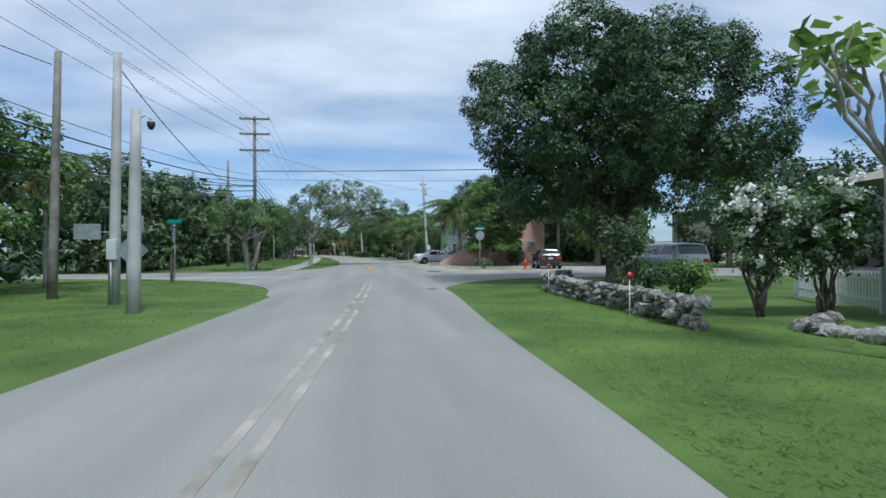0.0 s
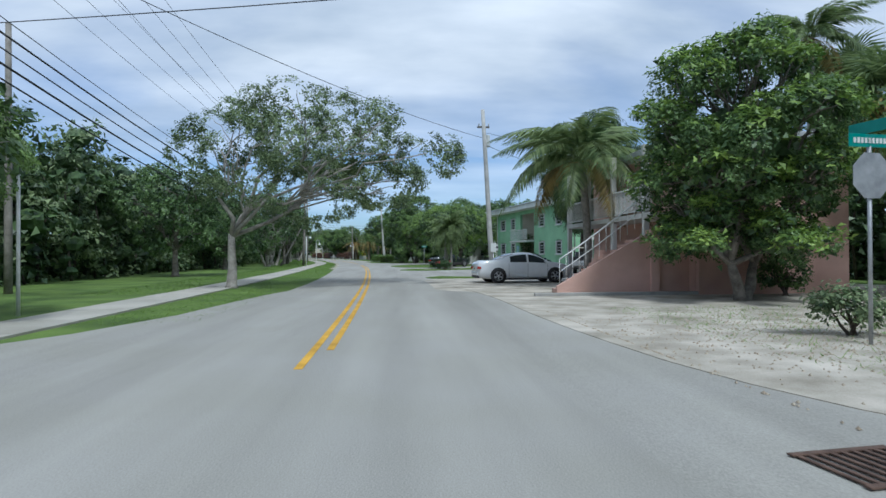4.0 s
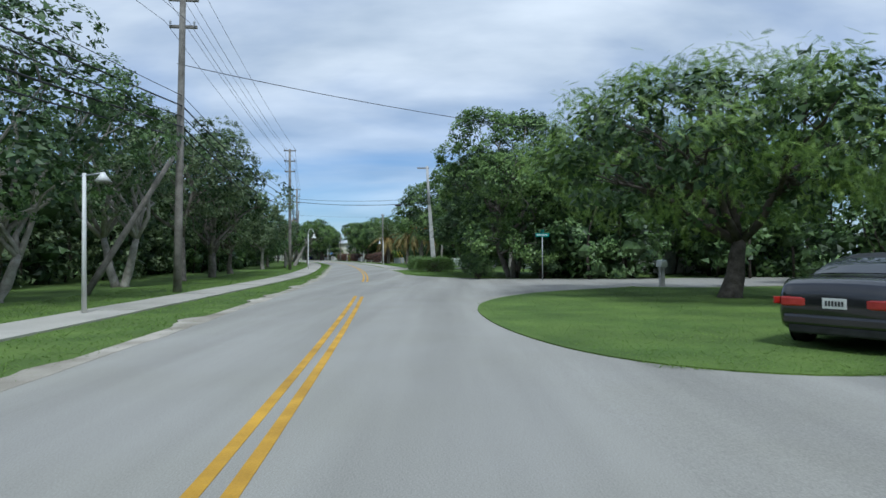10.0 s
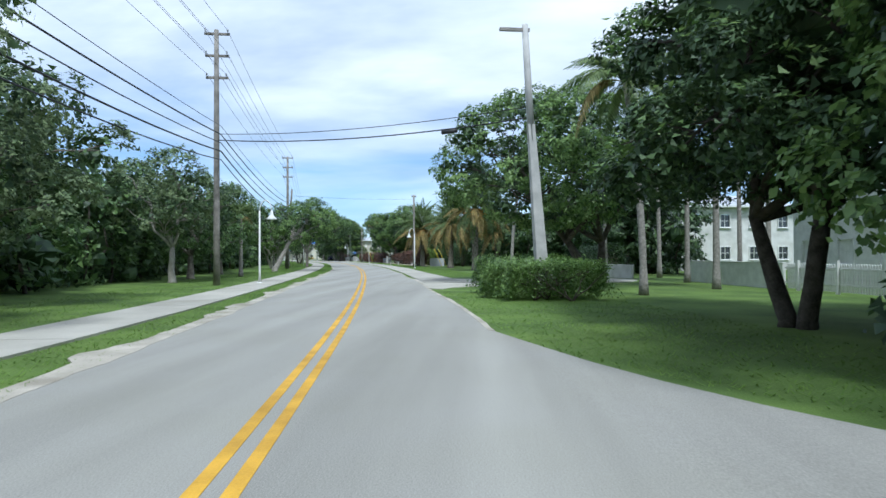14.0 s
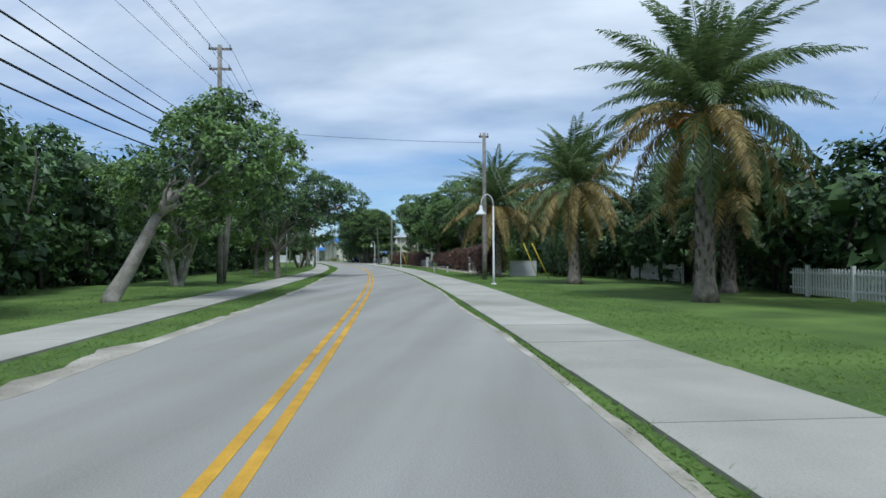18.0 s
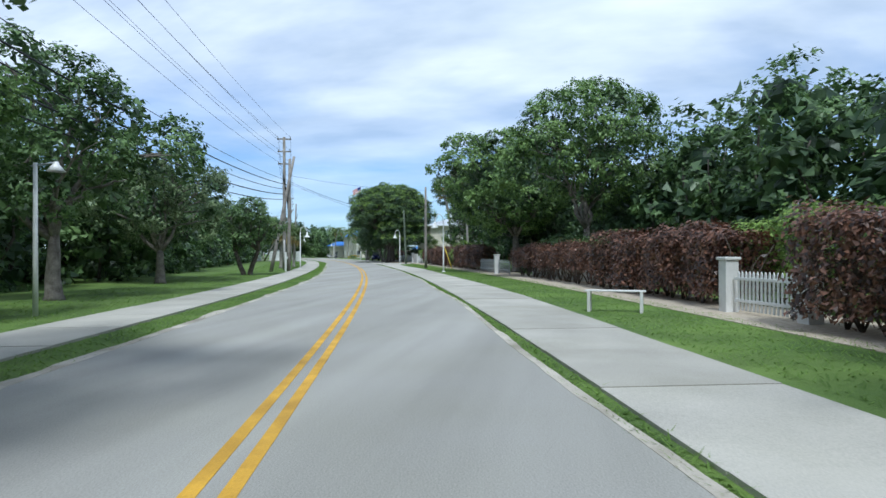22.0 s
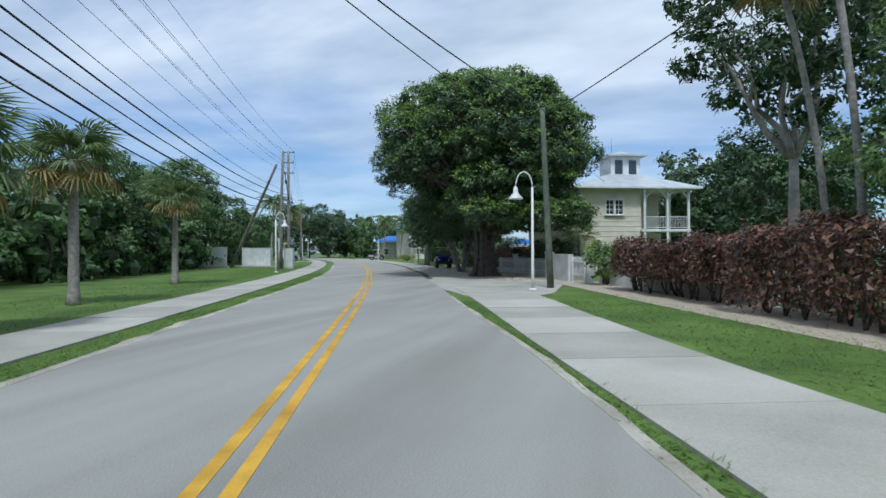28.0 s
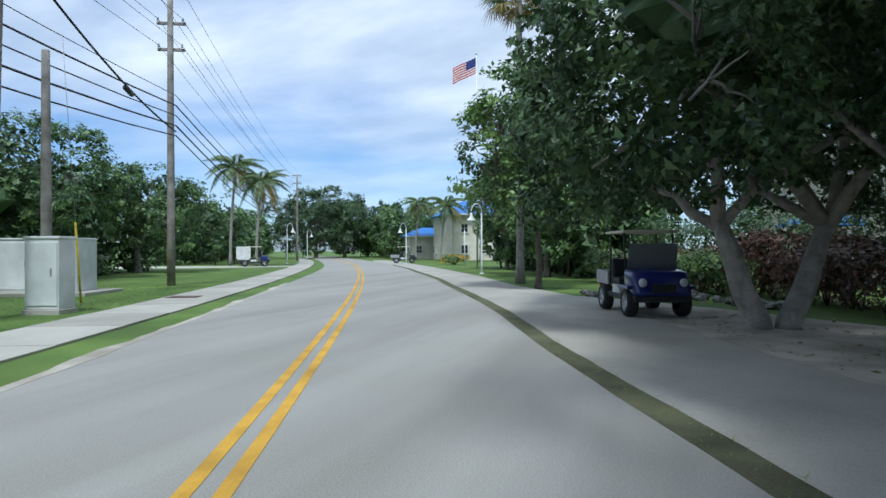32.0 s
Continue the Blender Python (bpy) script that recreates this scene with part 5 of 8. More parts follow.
for k, (s, o, h, l) in enumerate(((274.6, 9.7, 9.0, -0.7), (276.4, 10.3, 8.2, -1.1), (273.4, 10.8, 9.6, 0.4), (262, 14, 8.6, 0.4), (266, 15, 9.6, -0.3))):
    palm(s, o, h, "tall slim palm with a pale leaning trunk", "coco" if k > 2 else "fan", 0.09, 22, 146 + k, lean=(l, 0.3), dry=0.15)
palm(305.8, 6.9, 0.5, "low fan palmetto at the tree foot", "fan", 0.1, 18, 152, dry=0.1, scale=1.0, high=75, low=0)
palm(301.6, 12.6, 2.6, "fan palm against the white wall", "fan", 0.12, 20, 153)
palm(328, 5.6, 12.0, "tall sabal palm above the trees", "fan", 0.16, 34, 154, dry=0.2, scale=1.2)
for k, (s, o, h) in enumerate(((366, -13, 9.4), (364.6, -10.4, 7.8), (372, 14, 8.4), (380, 11, 7.0), (392, 10, 8))):
    palm(s, o, h, "tall wind-bent coconut palm", "coco", 0.15, 20, 156 + k, lean=(0.6, -0.4), dry=0.1)

# ---- poles, wires, street lamps ----
def wood_pole(s, off, height, label, arms=(), lean=(0, 0), r=0.16, material=None, can=False, name="utility_pole", turn=0.0, sleeve=False):
    """A tapered pole with crossarms (height, half length, doubled) and insulators."""
    t = thing(name, place(s, off, 0, turn), label, "utility pole", "poles along the street")
    top = Vector((lean[0], lean[1], height))
    pts = [Vector((lean[0] * u, lean[1] * u, -0.2 + (height + 0.2) * u)) for u in (0, 0.25, 0.5, 0.75, 1)]
    tube("shaft", pts, [r, r * 0.92, r * 0.84, r * 0.75, r * 0.66], material or WOODPOLE, t, 12)
    for z, half, double in arms:
        at_z = Vector((lean[0] * z / height, lean[1] * z / height, z))
        arm = box("crossarm", at_z.x, at_z.y + 0.14, at_z.z - 0.06, half * 2, 0.1, 0.12, WOODPOLE, t, 0.012)
        if double:
            box("crossarm", at_z.x, at_z.y - 0.14, at_z.z - 0.06, half * 2, 0.1, 0.12, WOODPOLE, t, 0.012)
        for x in (-half + 0.08, half - 0.08):
            lathe("insulator", [(0.02, 0), (0.05, 0.03), (0.03, 0.06), (0.055, 0.1), (0.03, 0.14), (0.0, 0.19)], STEEL, t, 8, "", pose(at_z.x + x, at_z.y, at_z.z + 0.05))
        if double:
            tube("brace", [at_z + Vector((-half * 0.6, 0.16, -0.02)), at_z + Vector((0, 0.16, -0.6))], 0.018, STEEL, t, 5)
            tube("brace", [at_z + Vector((half * 0.6, 0.16, -0.02)), at_z + Vector((0, 0.16, -0.6))], 0.018, STEEL, t, 5)
    if can:
        lathe("transformer", [(0.0, 0), (0.2, 0.0), (0.22, 0.05), (0.22, 0.72), (0.2, 0.78), (0.08, 0.82), (0.0, 0.82)], BOXGREY, t, 14, "grey transformer can", pose(-0.34, 0, height - 2.3))
        tube("bracket", [(-0.34, 0, height - 2.0), (0, 0, height - 2.0)], 0.03, STEEL, t, 6)
    if sleeve:
        tube("sleeve", [(0.0, -r * 1.05, 0), (0, -r * 1.0, 2.6)], 0.07, GREYPOLE, t, 8, "grey cable guard")
    return t


ARM3 = lambda h: ((h - 0.15, 0.62, False), (h - 1.25, 0.58, False), (h - 2.35, 0.55, False))
CHAIN = [(-30, -11.5, 12.8), (54.2, -10.8, 13.0), (119.6, -8.5, 13.1), (160.2, -8.3, 12.7), (201.2, -9.2, 12.9), (262.4, -7.7, 11.7), (329.5, -8.9, 12.2), (394, -7.0, 12.4), (450, -8.0, 12.4)]
wood_pole(54.2, -10.8, 13.0, "tall weathered wooden pole with three doubled crossarms", ((12.8, 1.25, True), (11.5, 1.25, True), (10.1, 1.25, True)), r=0.18)
wood_pole(61.5, -14.4, 10.2, "weathered wooden service pole with cables", r=0.15)
for k, (s, o, h) in enumerate(CHAIN):
    if k > 1:
        wood_pole(s, o, h, "weathered wooden pole with three short crossarms", ARM3(h), lean=((0.25, 0) if k == 2 else (0, 0)), r=0.17, sleeve=k == 5)
wood_pole(118.0, -11.4, 5.6, "broken leaning wooden brace pole", lean=(3.0, 1.2), r=0.13, name="brace_pole")
wood_pole(203.6, -9.6, 9.4, "weathered wooden pole beside the main pole", lean=(0.7, 0.3), r=0.15)
wood_pole(257.2, -6.9, 9.0, "weathered wooden pole with cables", r=0.15, lean=(0.1, 0))
wood_pole(256.2, -8.2, 9.2, "weathered wooden brace pole leaning on its neighbour", r=0.15, lean=(1.75, 1.0))
wood_pole(316.6, -8.6, 10.0, "dark weathered pole wrapped with cables", r=0.16, lean=(0.35, 0), sleeve=True)
wood_pole(323.8, -13.9, 9.0, "weathered brace pole leaning on its neighbour", r=0.16, lean=(5.0, -6.6))
wood_pole(319.2, -8.7, 6.5, "short weathered wooden pole", r=0.14)
wood_pole(14.8, -6.2, 4.75, "pale concrete pole with a camera dome", material=GREYPOLE, r=0.17, lean=(0.08, 0))
wood_pole(17.5, -7.8, 6.9, "pale weathered wooden pole with an electric meter", material=GREYPOLE, r=0.16, lean=(0.12, 0))
wood_pole(19.8, -10.6, 7.6, "weathered brown wooden pole before the woodland", r=0.15, lean=(0.2, 0))
wood_pole(76.9, 7.1, 10.8, "tall concrete pole with a transformer can", ((9.7, 0.4, False),), material=GREYPOLE, r=0.18, can=True, lean=(-0.75, -0.8))
wood_pole(203.7, 5.75, 8.9, "weathered wooden pole on the lawn", ((8.7, 0.3, False),), r=0.15)
wood_pole(263.0, 5.0, 7.5, "weathered wooden pole beside the hedge", r=0.14)
wood_pole(285.6, 6.0, 6.9, "greenish treated wooden pole beside the gate", r=0.14, material=GREENPOLE, lean=(-0.3, 0))
wood_pole(50.0, 25.6, 6.9, "dark slim pole at the side street", r=0.09)
wood_pole(34, 30, 9.0, "weathered pole with a transformer can", r=0.14, can=True)
# square concrete pole behind the box hedge
t = thing("utility_pole", place(150.2, 5.5), "thick leaning square concrete pole behind the hedge", "utility pole", "poles along the street")
bm = bmesh.new()
bbox(bm, 0, 0, -0.1, 0.46, 0.46, 6.2, 0.03)
for v in bm.verts:
    k = 1 - 0.45 * max(v.co.z, 0) / 6.1
    v.co.x *= k
    v.co.y *= k
    v.co.x -= 0.07 * v.co.z
part("shaft", bm, GREYPOLE, t)
tube("upper_shaft", [(-0.4, 0, 5.5), (-0.62, 0, 9.7)], [0.14, 0.11], GREYPOLE, t, 10)
box("crossarm", -1.0, 0, 9.45, 1.1, 0.1, 0.12, WOODPOLE, t)
box("cabinet", 0.33, 0, 0.05, 0.16, 0.3, 1.1, BOXGREY, t, 0.02, "grey cabinet at the foot")

camdome = thing("security_camera", place(14.8, -6.2), "white dome camera on a bracket", "camera")
tube("bracket", [(0.08, 0, 4.5), (0.3, 0, 4.62), (0.42, 0, 4.5)], 0.025, WHITEP, camdome, 6)
lathe("dome", [(0.0, -0.16), (0.06, -0.13), (0.09, -0.05), (0.09, 0.03), (0.0, 0.05)], BLACKP, camdome, 12, "", pose(0.42, 0, 4.42))
meter = thing("electric_meter", place(17.5, -7.8), "grey electric meter box on the pole", "meter")
box("box", 0.05, -0.22, 1.2, 0.26, 0.14, 0.55, BOXGREY, meter, 0.02)
tube("conduit", [(0.02, -0.22, 0), (0.02, -0.22, 1.2)], 0.03, STEEL, meter, 6)


meter = thing("electric_meter", place(76.9, 7.1), "grey meter boxes strapped to the concrete pole", "meter")
box("box", 0.02, -0.26, 1.5, 0.36, 0.16, 0.62, BOXGREY, meter, 0.02)
box("box", 0.24, -0.2, 1.62, 0.2, 0.2, 0.4, BOXGREY, meter, 0.02)
lathe("dial", [(0.0, 0.07), (0.07, 0.06), (0.085, 0.0)], GLASS, meter, 12, "", pose(0.24, -0.3, 1.85, 90, 0, 0))
tube("conduit", [(0.02, -0.24, -0.05), (0.02, -0.24, 1.5)], 0.035, STEEL, meter, 6)
tube("conduit", [(0.2, -0.22, -0.05), (0.2, -0.22, 1.62)], 0.025, STEEL, meter, 6)
for z in (0.75, 1.35, 2.2):
    tube("strap", [Vector((0.22 * math.cos(a), 0.22 * math.sin(a), z)) for a in [2 * math.pi * k / 14 for k in range(15)]], 0.012, STEEL, meter, 5)


def catenary(a, b, sag, n=14):
    return [a.lerp(b, i / n) - Vector((0, 0, 4 * sag * (i / n) * (1 - i / n))) for i in range(n + 1)]


line = thing("power_line", Matrix.Identity(4), "bundle of overhead conductors strung from pole to pole", "power line")
for k in range(len(CHAIN) - 1):
    (s0, o0, h0), (s1, o1, h1) = CHAIN[k], CHAIN[k + 1]
    for j, (dz, w) in enumerate(((0.0, 0.54), (-1.1, 0.5), (-2.2, 0.47))):
        for side in (-1, 1):
            w0, w1 = (1.2 if k == 1 else w), (1.2 if k == 0 else w)
            tube("wire", catenary(at(s0, o0 + side * w0, h0 + dz), at(s1, o1 + side * w1, h1 + dz), (s1 - s0) ** 2 / 4200), 0.011, WIREM, line, 4)
    for j in range(5):
        z = 7.9 - 0.42 * j
        tube("cable", catenary(at(s0, o0 + 0.22, z), at(s1, o1 + 0.22, z), (s1 - s0) ** 2 / 3600 + 0.12 * j), (0.014, 0.03, 0.022, 0.034, 0.026)[j], WIREM, line, 5)


def wire_run(name, a, b, sag, label, r=0.014, closures=()):
    t = thing(name, Matrix.Identity(4), label, "cable")
    pts = catenary(a, b, sag)
    tube("wire", pts, r, WIREM, t, 5)
    for k in closures:
        d = (pts[k + 1] - pts[k]).normalized()
        tube("splice", [pts[k] - d * 0.05 - Vector((0, 0, 0.1)), pts[k] + d * 0.6 - Vector((0, 0, 0.1))], 0.085, BLACKP, t, 8, "black cable splice closure")
    return t


wire_run("cable", at(54.2, -10.8, 8.3), at(38, 40, 8.0), 0.35, "thick cable crossing over the street", 0.03)
wire_run("cable", at(54.2, -10.8, 7.6), at(38, 40, 7.2), 0.5, "thin cable crossing over the street", 0.014)
wire_run("cable", at(54.2, -10.8, 7.4), at(18, -30, 7.4), 0.7, "cable towards the side street", 0.024, (2, 4))
wire_run("cable", at(54.2, -10.8, 7.0), at(18, -30, 6.9), 0.8, "cable towards the side street", 0.03, (3,))
wire_run("cable", at(17.5, -7.8, 6.7), at(54.2, -10.8, 7.2), 1.4, "sagging service cable between poles", 0.016)
wire_run("cable", at(19.8, -10.6, 7.2), at(-30, -16, 7.6), 0.8, "service cable from the pole", 0.014)
wire_run("cable", at(160.2, -8.3, 7.5), at(150.2, 5.0, 6.75), 0.3, "service cable crossing the street", 0.016)
wire_run("cable", at(160.2, -8.3, 7.2), at(150.2, 5.0, 6.35), 0.35, "thick service cable crossing the street", 0.026, (11,))
wire_run("cable", at(119.6, -8.5, 9.2), at(131, 20, 8.6), 0.6, "service cable crossing the street", 0.016)
wire_run("cable", at(76.6, 6.6, 9.0), at(54.2, -10.8, 10.2), 0.5, "service cable crossing the street", 0.014)
wire_run("cable", at(76.6, 6.6, 8.6), at(82, 20, 6.4), 0.5, "service cable to the apartments", 0.014)
wire_run("cable", at(76.6, 6.6, 9.4), at(80, 26, 8.0), 0.5, "thin cable to the gardens behind", 0.011)
wire_run("cable", at(201.2, -9.2, 8.4), at(204.2, 5.7, 8.4), 0.15, "thin cable crossing the street", 0.011)
wire_run("cable", at(262.4, -7.7, 8.4), at(263.0, 5.0, 7.2), 0.3, "thin cable crossing the street", 0.011)
wire_run("cable", at(262.4, -7.7, 8.0), at(285.6, 6.0, 6.7), 0.8, "service cable crossing the street", 0.018)
wire_run("cable", at(262.4, -7.7, 7.8), at(300, 14, 6.4), 1.2, "service cable to the villa", 0.014)
wire_run("cable", at(285.6, 6.0, 6.7), at(240, 13, 9.6), 0.5, "service cable along the hedge", 0.018)
wire_run("cable", at(285.6, 6.0, 6.5), at(304, 15.5, 6.2), 0.3, "service cable to the villa", 0.014)
wire_run("cable", at(256.2, -7.2, 7.6), at(262.4, -7.5, 7.0), 0.15, "thick cable loop between poles", 0.035, (2, 9))
wire_run("cable", at(315.6, -8.0, 8.2), at(329.5, -8.7, 6.4), 0.4, "thick cable loop between poles", 0.035, (2, 8))
for s, o, z, ds, do in ((204.9, 10.1, 2.3, -0.6, -3.6), (205.6, 9.6, 2.2, -0.8, -3.2), (260.5, 7.0, 2.2, 2.4, -2.0), (338, -11.6, 5.0, -8.4, 2.6), (320.8, -8.6, 2.2, -1.4, 0.2)):
    g = thing("guy_guard", Matrix.Identity(4), "yellow plastic guard on a guy wire", "guy wire")
    a = at(s, o, -0.05)
    b = at(s + ds, o + do, 7.0)
    tube("guard", [a, a.lerp(b, 0.32)], 0.03, GUYYELLOW, g, 6)
    tube("wire", [a.lerp(b, 0.3), b], 0.008, STEEL, g, 4)


def street_lamp(s, off, height, label, side=-1, arm=0.62):
    """White post with a gooseneck and a hanging bell shade; side: -1 the neck leans to the left."""
    t = thing("street_lamp", place(s, off), label, "street lamp", "lamps along the street")
    lathe("base_plate", [(0.0, 0.05), (0.14, 0.05), (0.15, 0.0)], WHITEP, t, 12)
    tube("post", [(0, 0, 0), (0, 0, 0.5), (0, 0, height - 0.55)], [0.065, 0.055, 0.042], WHITEP, t, 10)
    pts = [Vector((side * arm / 2 * (1 - math.cos(a)), 0, height - 0.55 + arm * 0.9 * math.sin(a))) for a in [math.pi * k / 10 for k in range(11)]]
    tube("gooseneck", pts, 0.026, WHITEP, t, 8)
    shade = lathe("shade", [(0.03, 0.02), (0.06, 0.0), (0.085, -0.08), (0.09, -0.2), (0.13, -0.26), (0.27, -0.42), (0.275, -0.45), (0.25, -0.43)], WHITEP, t, 18, "white bell shade", pose(side * arm, 0, height - 0.55))
    lathe("bulb", [(0.0, -0.44), (0.07, -0.40), (0.08, -0.3), (0.05, -0.25)], CLEARLENS, shade, 10)
    return t


LAMP = "white lamp post with a gooseneck and bell shade"
for s, o, h, sd in ((161.8, -6.5, 4.35, 1), (197, 5.0, 4.45, -1), (250.8, 4.7, 4.2, -1), (265.2, -6.5, 3.9, 1), (284.6, 5.05, 4.3, -1), (307.3, -7.7, 4.25, 1), (338, 5.9, 4.1, -1), (372, -7.9, 4.4, 1), (366, 4.4, 4.2, -1), (394, -5.6, 4.4, 1)):
    street_lamp(s, o, h, LAMP + (" beside the pavement" if o < 0 else " on the verge"), sd)
for s, o in ((221.4, -8.2), (110.0, -7.7)):
    t = thing("street_lamp", place(s, o), "white lamp post with a straight arm and small shade", "street lamp", "lamps along the street")
    tube("post", [(0, 0, 0), (0, 0, 3.5)], [0.06, 0.045], WHITEP, t, 10)
    tube("arm", [(-0.1, 0, 3.42), (0.5, 0, 3.52)], 0.022, STEEL, t, 6)
    lathe("shade", [(0.05, 0.02), (0.09, -0.06), (0.2, -0.2), (0.19, -0.2)], WHITEP, t, 14, "white bell shade", pose(0.45, 0, 3.5))
for s, o, h in ((52.4, -9.0, 3.4), (353.7, 7.9, 3.0)):
    t = thing("marker_post", place(s, o), "slim white painted steel post on the lawn", "post")
    tube("shaft", [(0, 0, -0.1), (0, 0, h)], 0.045, WHITEP, t, 8)
    lathe("cap", [(0.05, 0), (0.055, 0.03), (0.0, 0.06)], WHITEP, t, 8, "", pose(0, 0, h))
for s, o, h, m, lab in ((256.9, -7.1, 1.45, WHITEP, "white service post with a small box"), (171.0, 8.4, 1.1, WHITEP, "short white wooden post on the lawn"), (29.4, -10.2, 1.25, DARKBARK, "dark wooden bollard on the lawn")):
    t = thing("post", place(s, o), lab, "post")
    box("shaft", 0, 0, -0.1, 0.13, 0.13, h + 0.1, m, t, 0.02)
    box("cap", 0, 0, h, 0.16, 0.16, 0.05, m, t, 0.015)
    if h > 1.4:
        box("service_box", 0.1, -0.02, 0.95, 0.12, 0.14, 0.22, BOXGREY, t, 0.015)


# ---- signs, hydrant, post boxes, cabinets ----
def street_sign(s, off, height, label, words=True, octagon=False, turn=0.0, back=False):
    t = thing("street_sign", place(s, off, 0, turn), label, "sign")
    tube("post", [(0, 0, -0.1), (0, 0, height)], 0.03, STEEL, t, 8)
    bl = box("name_plate", 0, -0.02, height - 0.02, 0.78, 0.012, 0.2, SIGNGREEN, t, 0.004, "green street name plate")
    bm = bmesh.new()
    for k in range(9):
        bbox(bm, -0.29 + k * 0.068, -0.03, height + 0.04, 0.045, 0.006, 0.08, 0)
    part("lettering", bm, WHITEP, bl, "white bars of lettering")
    b2 = box("name_plate", 0, 0.0, height + 0.2, 0.012, 0.7, 0.18, SIGNGREEN, t, 0.004, "green street name plate")
    if octagon:
        bm = bmesh.new()
        bmesh.ops.create_cone(bm, cap_ends=True, segments=8, radius1=0.37, radius2=0.37, depth=0.008)
        bmesh.ops.rotate(bm, matrix=Matrix.Rotation(radians(22.5), 3, "Z"), verts=bm.verts)
        bmesh.ops.rotate(bm, matrix=Matrix.Rotation(radians(90), 3, "X"), verts=bm.verts)
        bmesh.ops.translate(bm, vec=(0, -0.045, height - 0.45), verts=bm.verts)
        part("stop_plate", bm, STEEL, t, "bare grey back of an octagonal plate")
    return t


street_sign(45.6, 7.1, 3.0, "green street name plates over a stop sign seen from behind", octagon=True, turn=8)
street_sign(33.0, -11.2, 2.7, "green street name plates over a stop sign", octagon=True, turn=-60)
street_sign(127.4, 8.75, 2.45, "green street name plates on a steel post")
t = thing("warning_sign", place(16.5, -6.9), "grey backs of road signs on a post", "sign")
tube("post", [(0, 0, -0.1), (0, 0, 2.4)], 0.03, STEEL, t, 8)
bm = bmesh.new()
bbox(bm, -0.3, -0.03, -0.3, 0.6, 0.01, 0.6, 0)
bmesh.ops.translate(bm, vec=(0.3, 0, 0), verts=bm.verts)
part("diamond_plate", bm, STEEL, t, "bare grey diamond plate", pose(0, -0.02, 1.45) @ Matrix.Rotation(radians(45), 4, "Y"))
box("plate", 0.05, -0.05, 1.95, 0.5, 0.01, 0.4, STEEL, t, 0.003, "bare grey plate")
t = thing("warning_sign", place(17.4, -7.9), "pale rectangular sign back on the pole", "sign")
box("plate", -0.45, -0.2, 1.75, 0.7, 0.012, 0.42, STEEL, t, 0.004)
tube("bracket", [(-0.2, -0.19, 1.95), (0.1, -0.15, 1.95)], 0.015, STEEL, t, 5)
t = thing("feather_flag", place(30.5, -12.3), "orange and blue feather flag on a white base", "flag")
box("base", 0, 0, 0, 0.3, 0.3, 0.95, WHITEP, t, 0.03)
tube("pole", [(0, 0, 0.8), (0, 0, 2.5)], 0.015, WHITEP, t, 6)
raw("sail", [Vector((0.02, 0, 0.95)), Vector((0.02, 0, 2.45)), Vector((-0.28, 0.03, 1.4)), Vector((-0.4, 0.06, 0.95)), Vector((0.02, 0.01, 0.95)), Vector((0.02, 0.01, 2.45)), Vector((-0.28, 0.04, 1.4)), Vector((-0.4, 0.07, 0.95))], [(0, 1, 2, 3), (7, 6, 5, 4)], SIGNRED, t, "faded orange cloth")
t = thing("fire_hydrant", place(44.0, 10.2), "red-orange cast iron fire hydrant", "hydrant")
lathe("barrel", [(0.0, 0.0), (0.17, 0.0), (0.17, 0.05), (0.11, 0.07), (0.105, 0.42), (0.14, 0.45), (0.14, 0.5), (0.12, 0.58), (0.07, 0.66), (0.03, 0.7), (0.03, 0.75), (0.0, 0.75)], SIGNRED, t, 16)
for a in (0, 90, 180):
    lathe("nozzle", [(0.06, 0.0), (0.06, 0.17), (0.075, 0.17), (0.075, 0.22), (0.0, 0.22)], SIGNRED, t, 10, "", pose(0, 0, 0.4, 0, 90, a))
t = thing("mailbox", place(119.6, 11.9), "grey mailbox on a pale wooden post", "mailbox")
box("post", 0, 0, -0.1, 0.2, 0.2, 0.95, GREYPOLE, t, 0.02)
bm = bmesh.new()
bbox(bm, 0, 0, 0.85, 0.3, 0.5, 0.22, 0.03)
bbox(bm, 0, 0, 1.0, 0.3, 0.5, 0.16, 0.07)
part("box", bm, BOXGREY, t)
for s, o in ((11.7, 4.5), (19.5, 4.9)):
    t = thing("reflector_stake", place(s, o), "red round reflector on a thin white stake", "reflector")
    tube("stake", [(0, 0, -0.1), (0, 0, 0.85)], 0.012, WHITEP, t, 5)
    lathe("disc", [(0, 0), (0.07, 0.0), (0.07, 0.015), (0, 0.015)], REDLENS, t, 14, "", pose(0, -0.02, 0.9, 90, 0, 0))


def cabinet(s, off, w, d, h, label, doors=2, turn=0.0, pad=0.3, vents=False):
    t = thing("utility_cabinet", place(s, off, 0, turn), label, "utility cabinet", "cabinets on the lawn")
    box("plinth", 0, 0, -0.05, w + pad, d + pad, 0.14, CONCRETE, t, 0.02)
    box("body", 0, 0, 0.09, w, d, h - 0.13, BOXGREY, t, 0.025)
    box("lid", 0, 0, h - 0.05, w + 0.06, d + 0.06, 0.06, BOXGREY, t, 0.02)
    for k in range(doors):
        dw = w / doors
        p = box("door", -w / 2 + dw * (k + 0.5), -d / 2 - 0.012, 0.18, dw - 0.05, 0.025, h - 0.32, BOXGREY, t, 0.008)
        box("handle", -w / 2 + dw * (k + 0.5) + dw * 0.3, -d / 2 - 0.04, h * 0.5, 0.03, 0.03, 0.16, STEEL, p, 0.008)
        if vents:
            for j in range(7):
                box("vent_slat", -w / 2 + dw * (k + 0.4), -d / 2 - 0.034, h * (0.62 if k else 0.25) + j * 0.075, dw * 0.62, 0.02, 0.04, BOXGREY, p, 0.006)
    return t


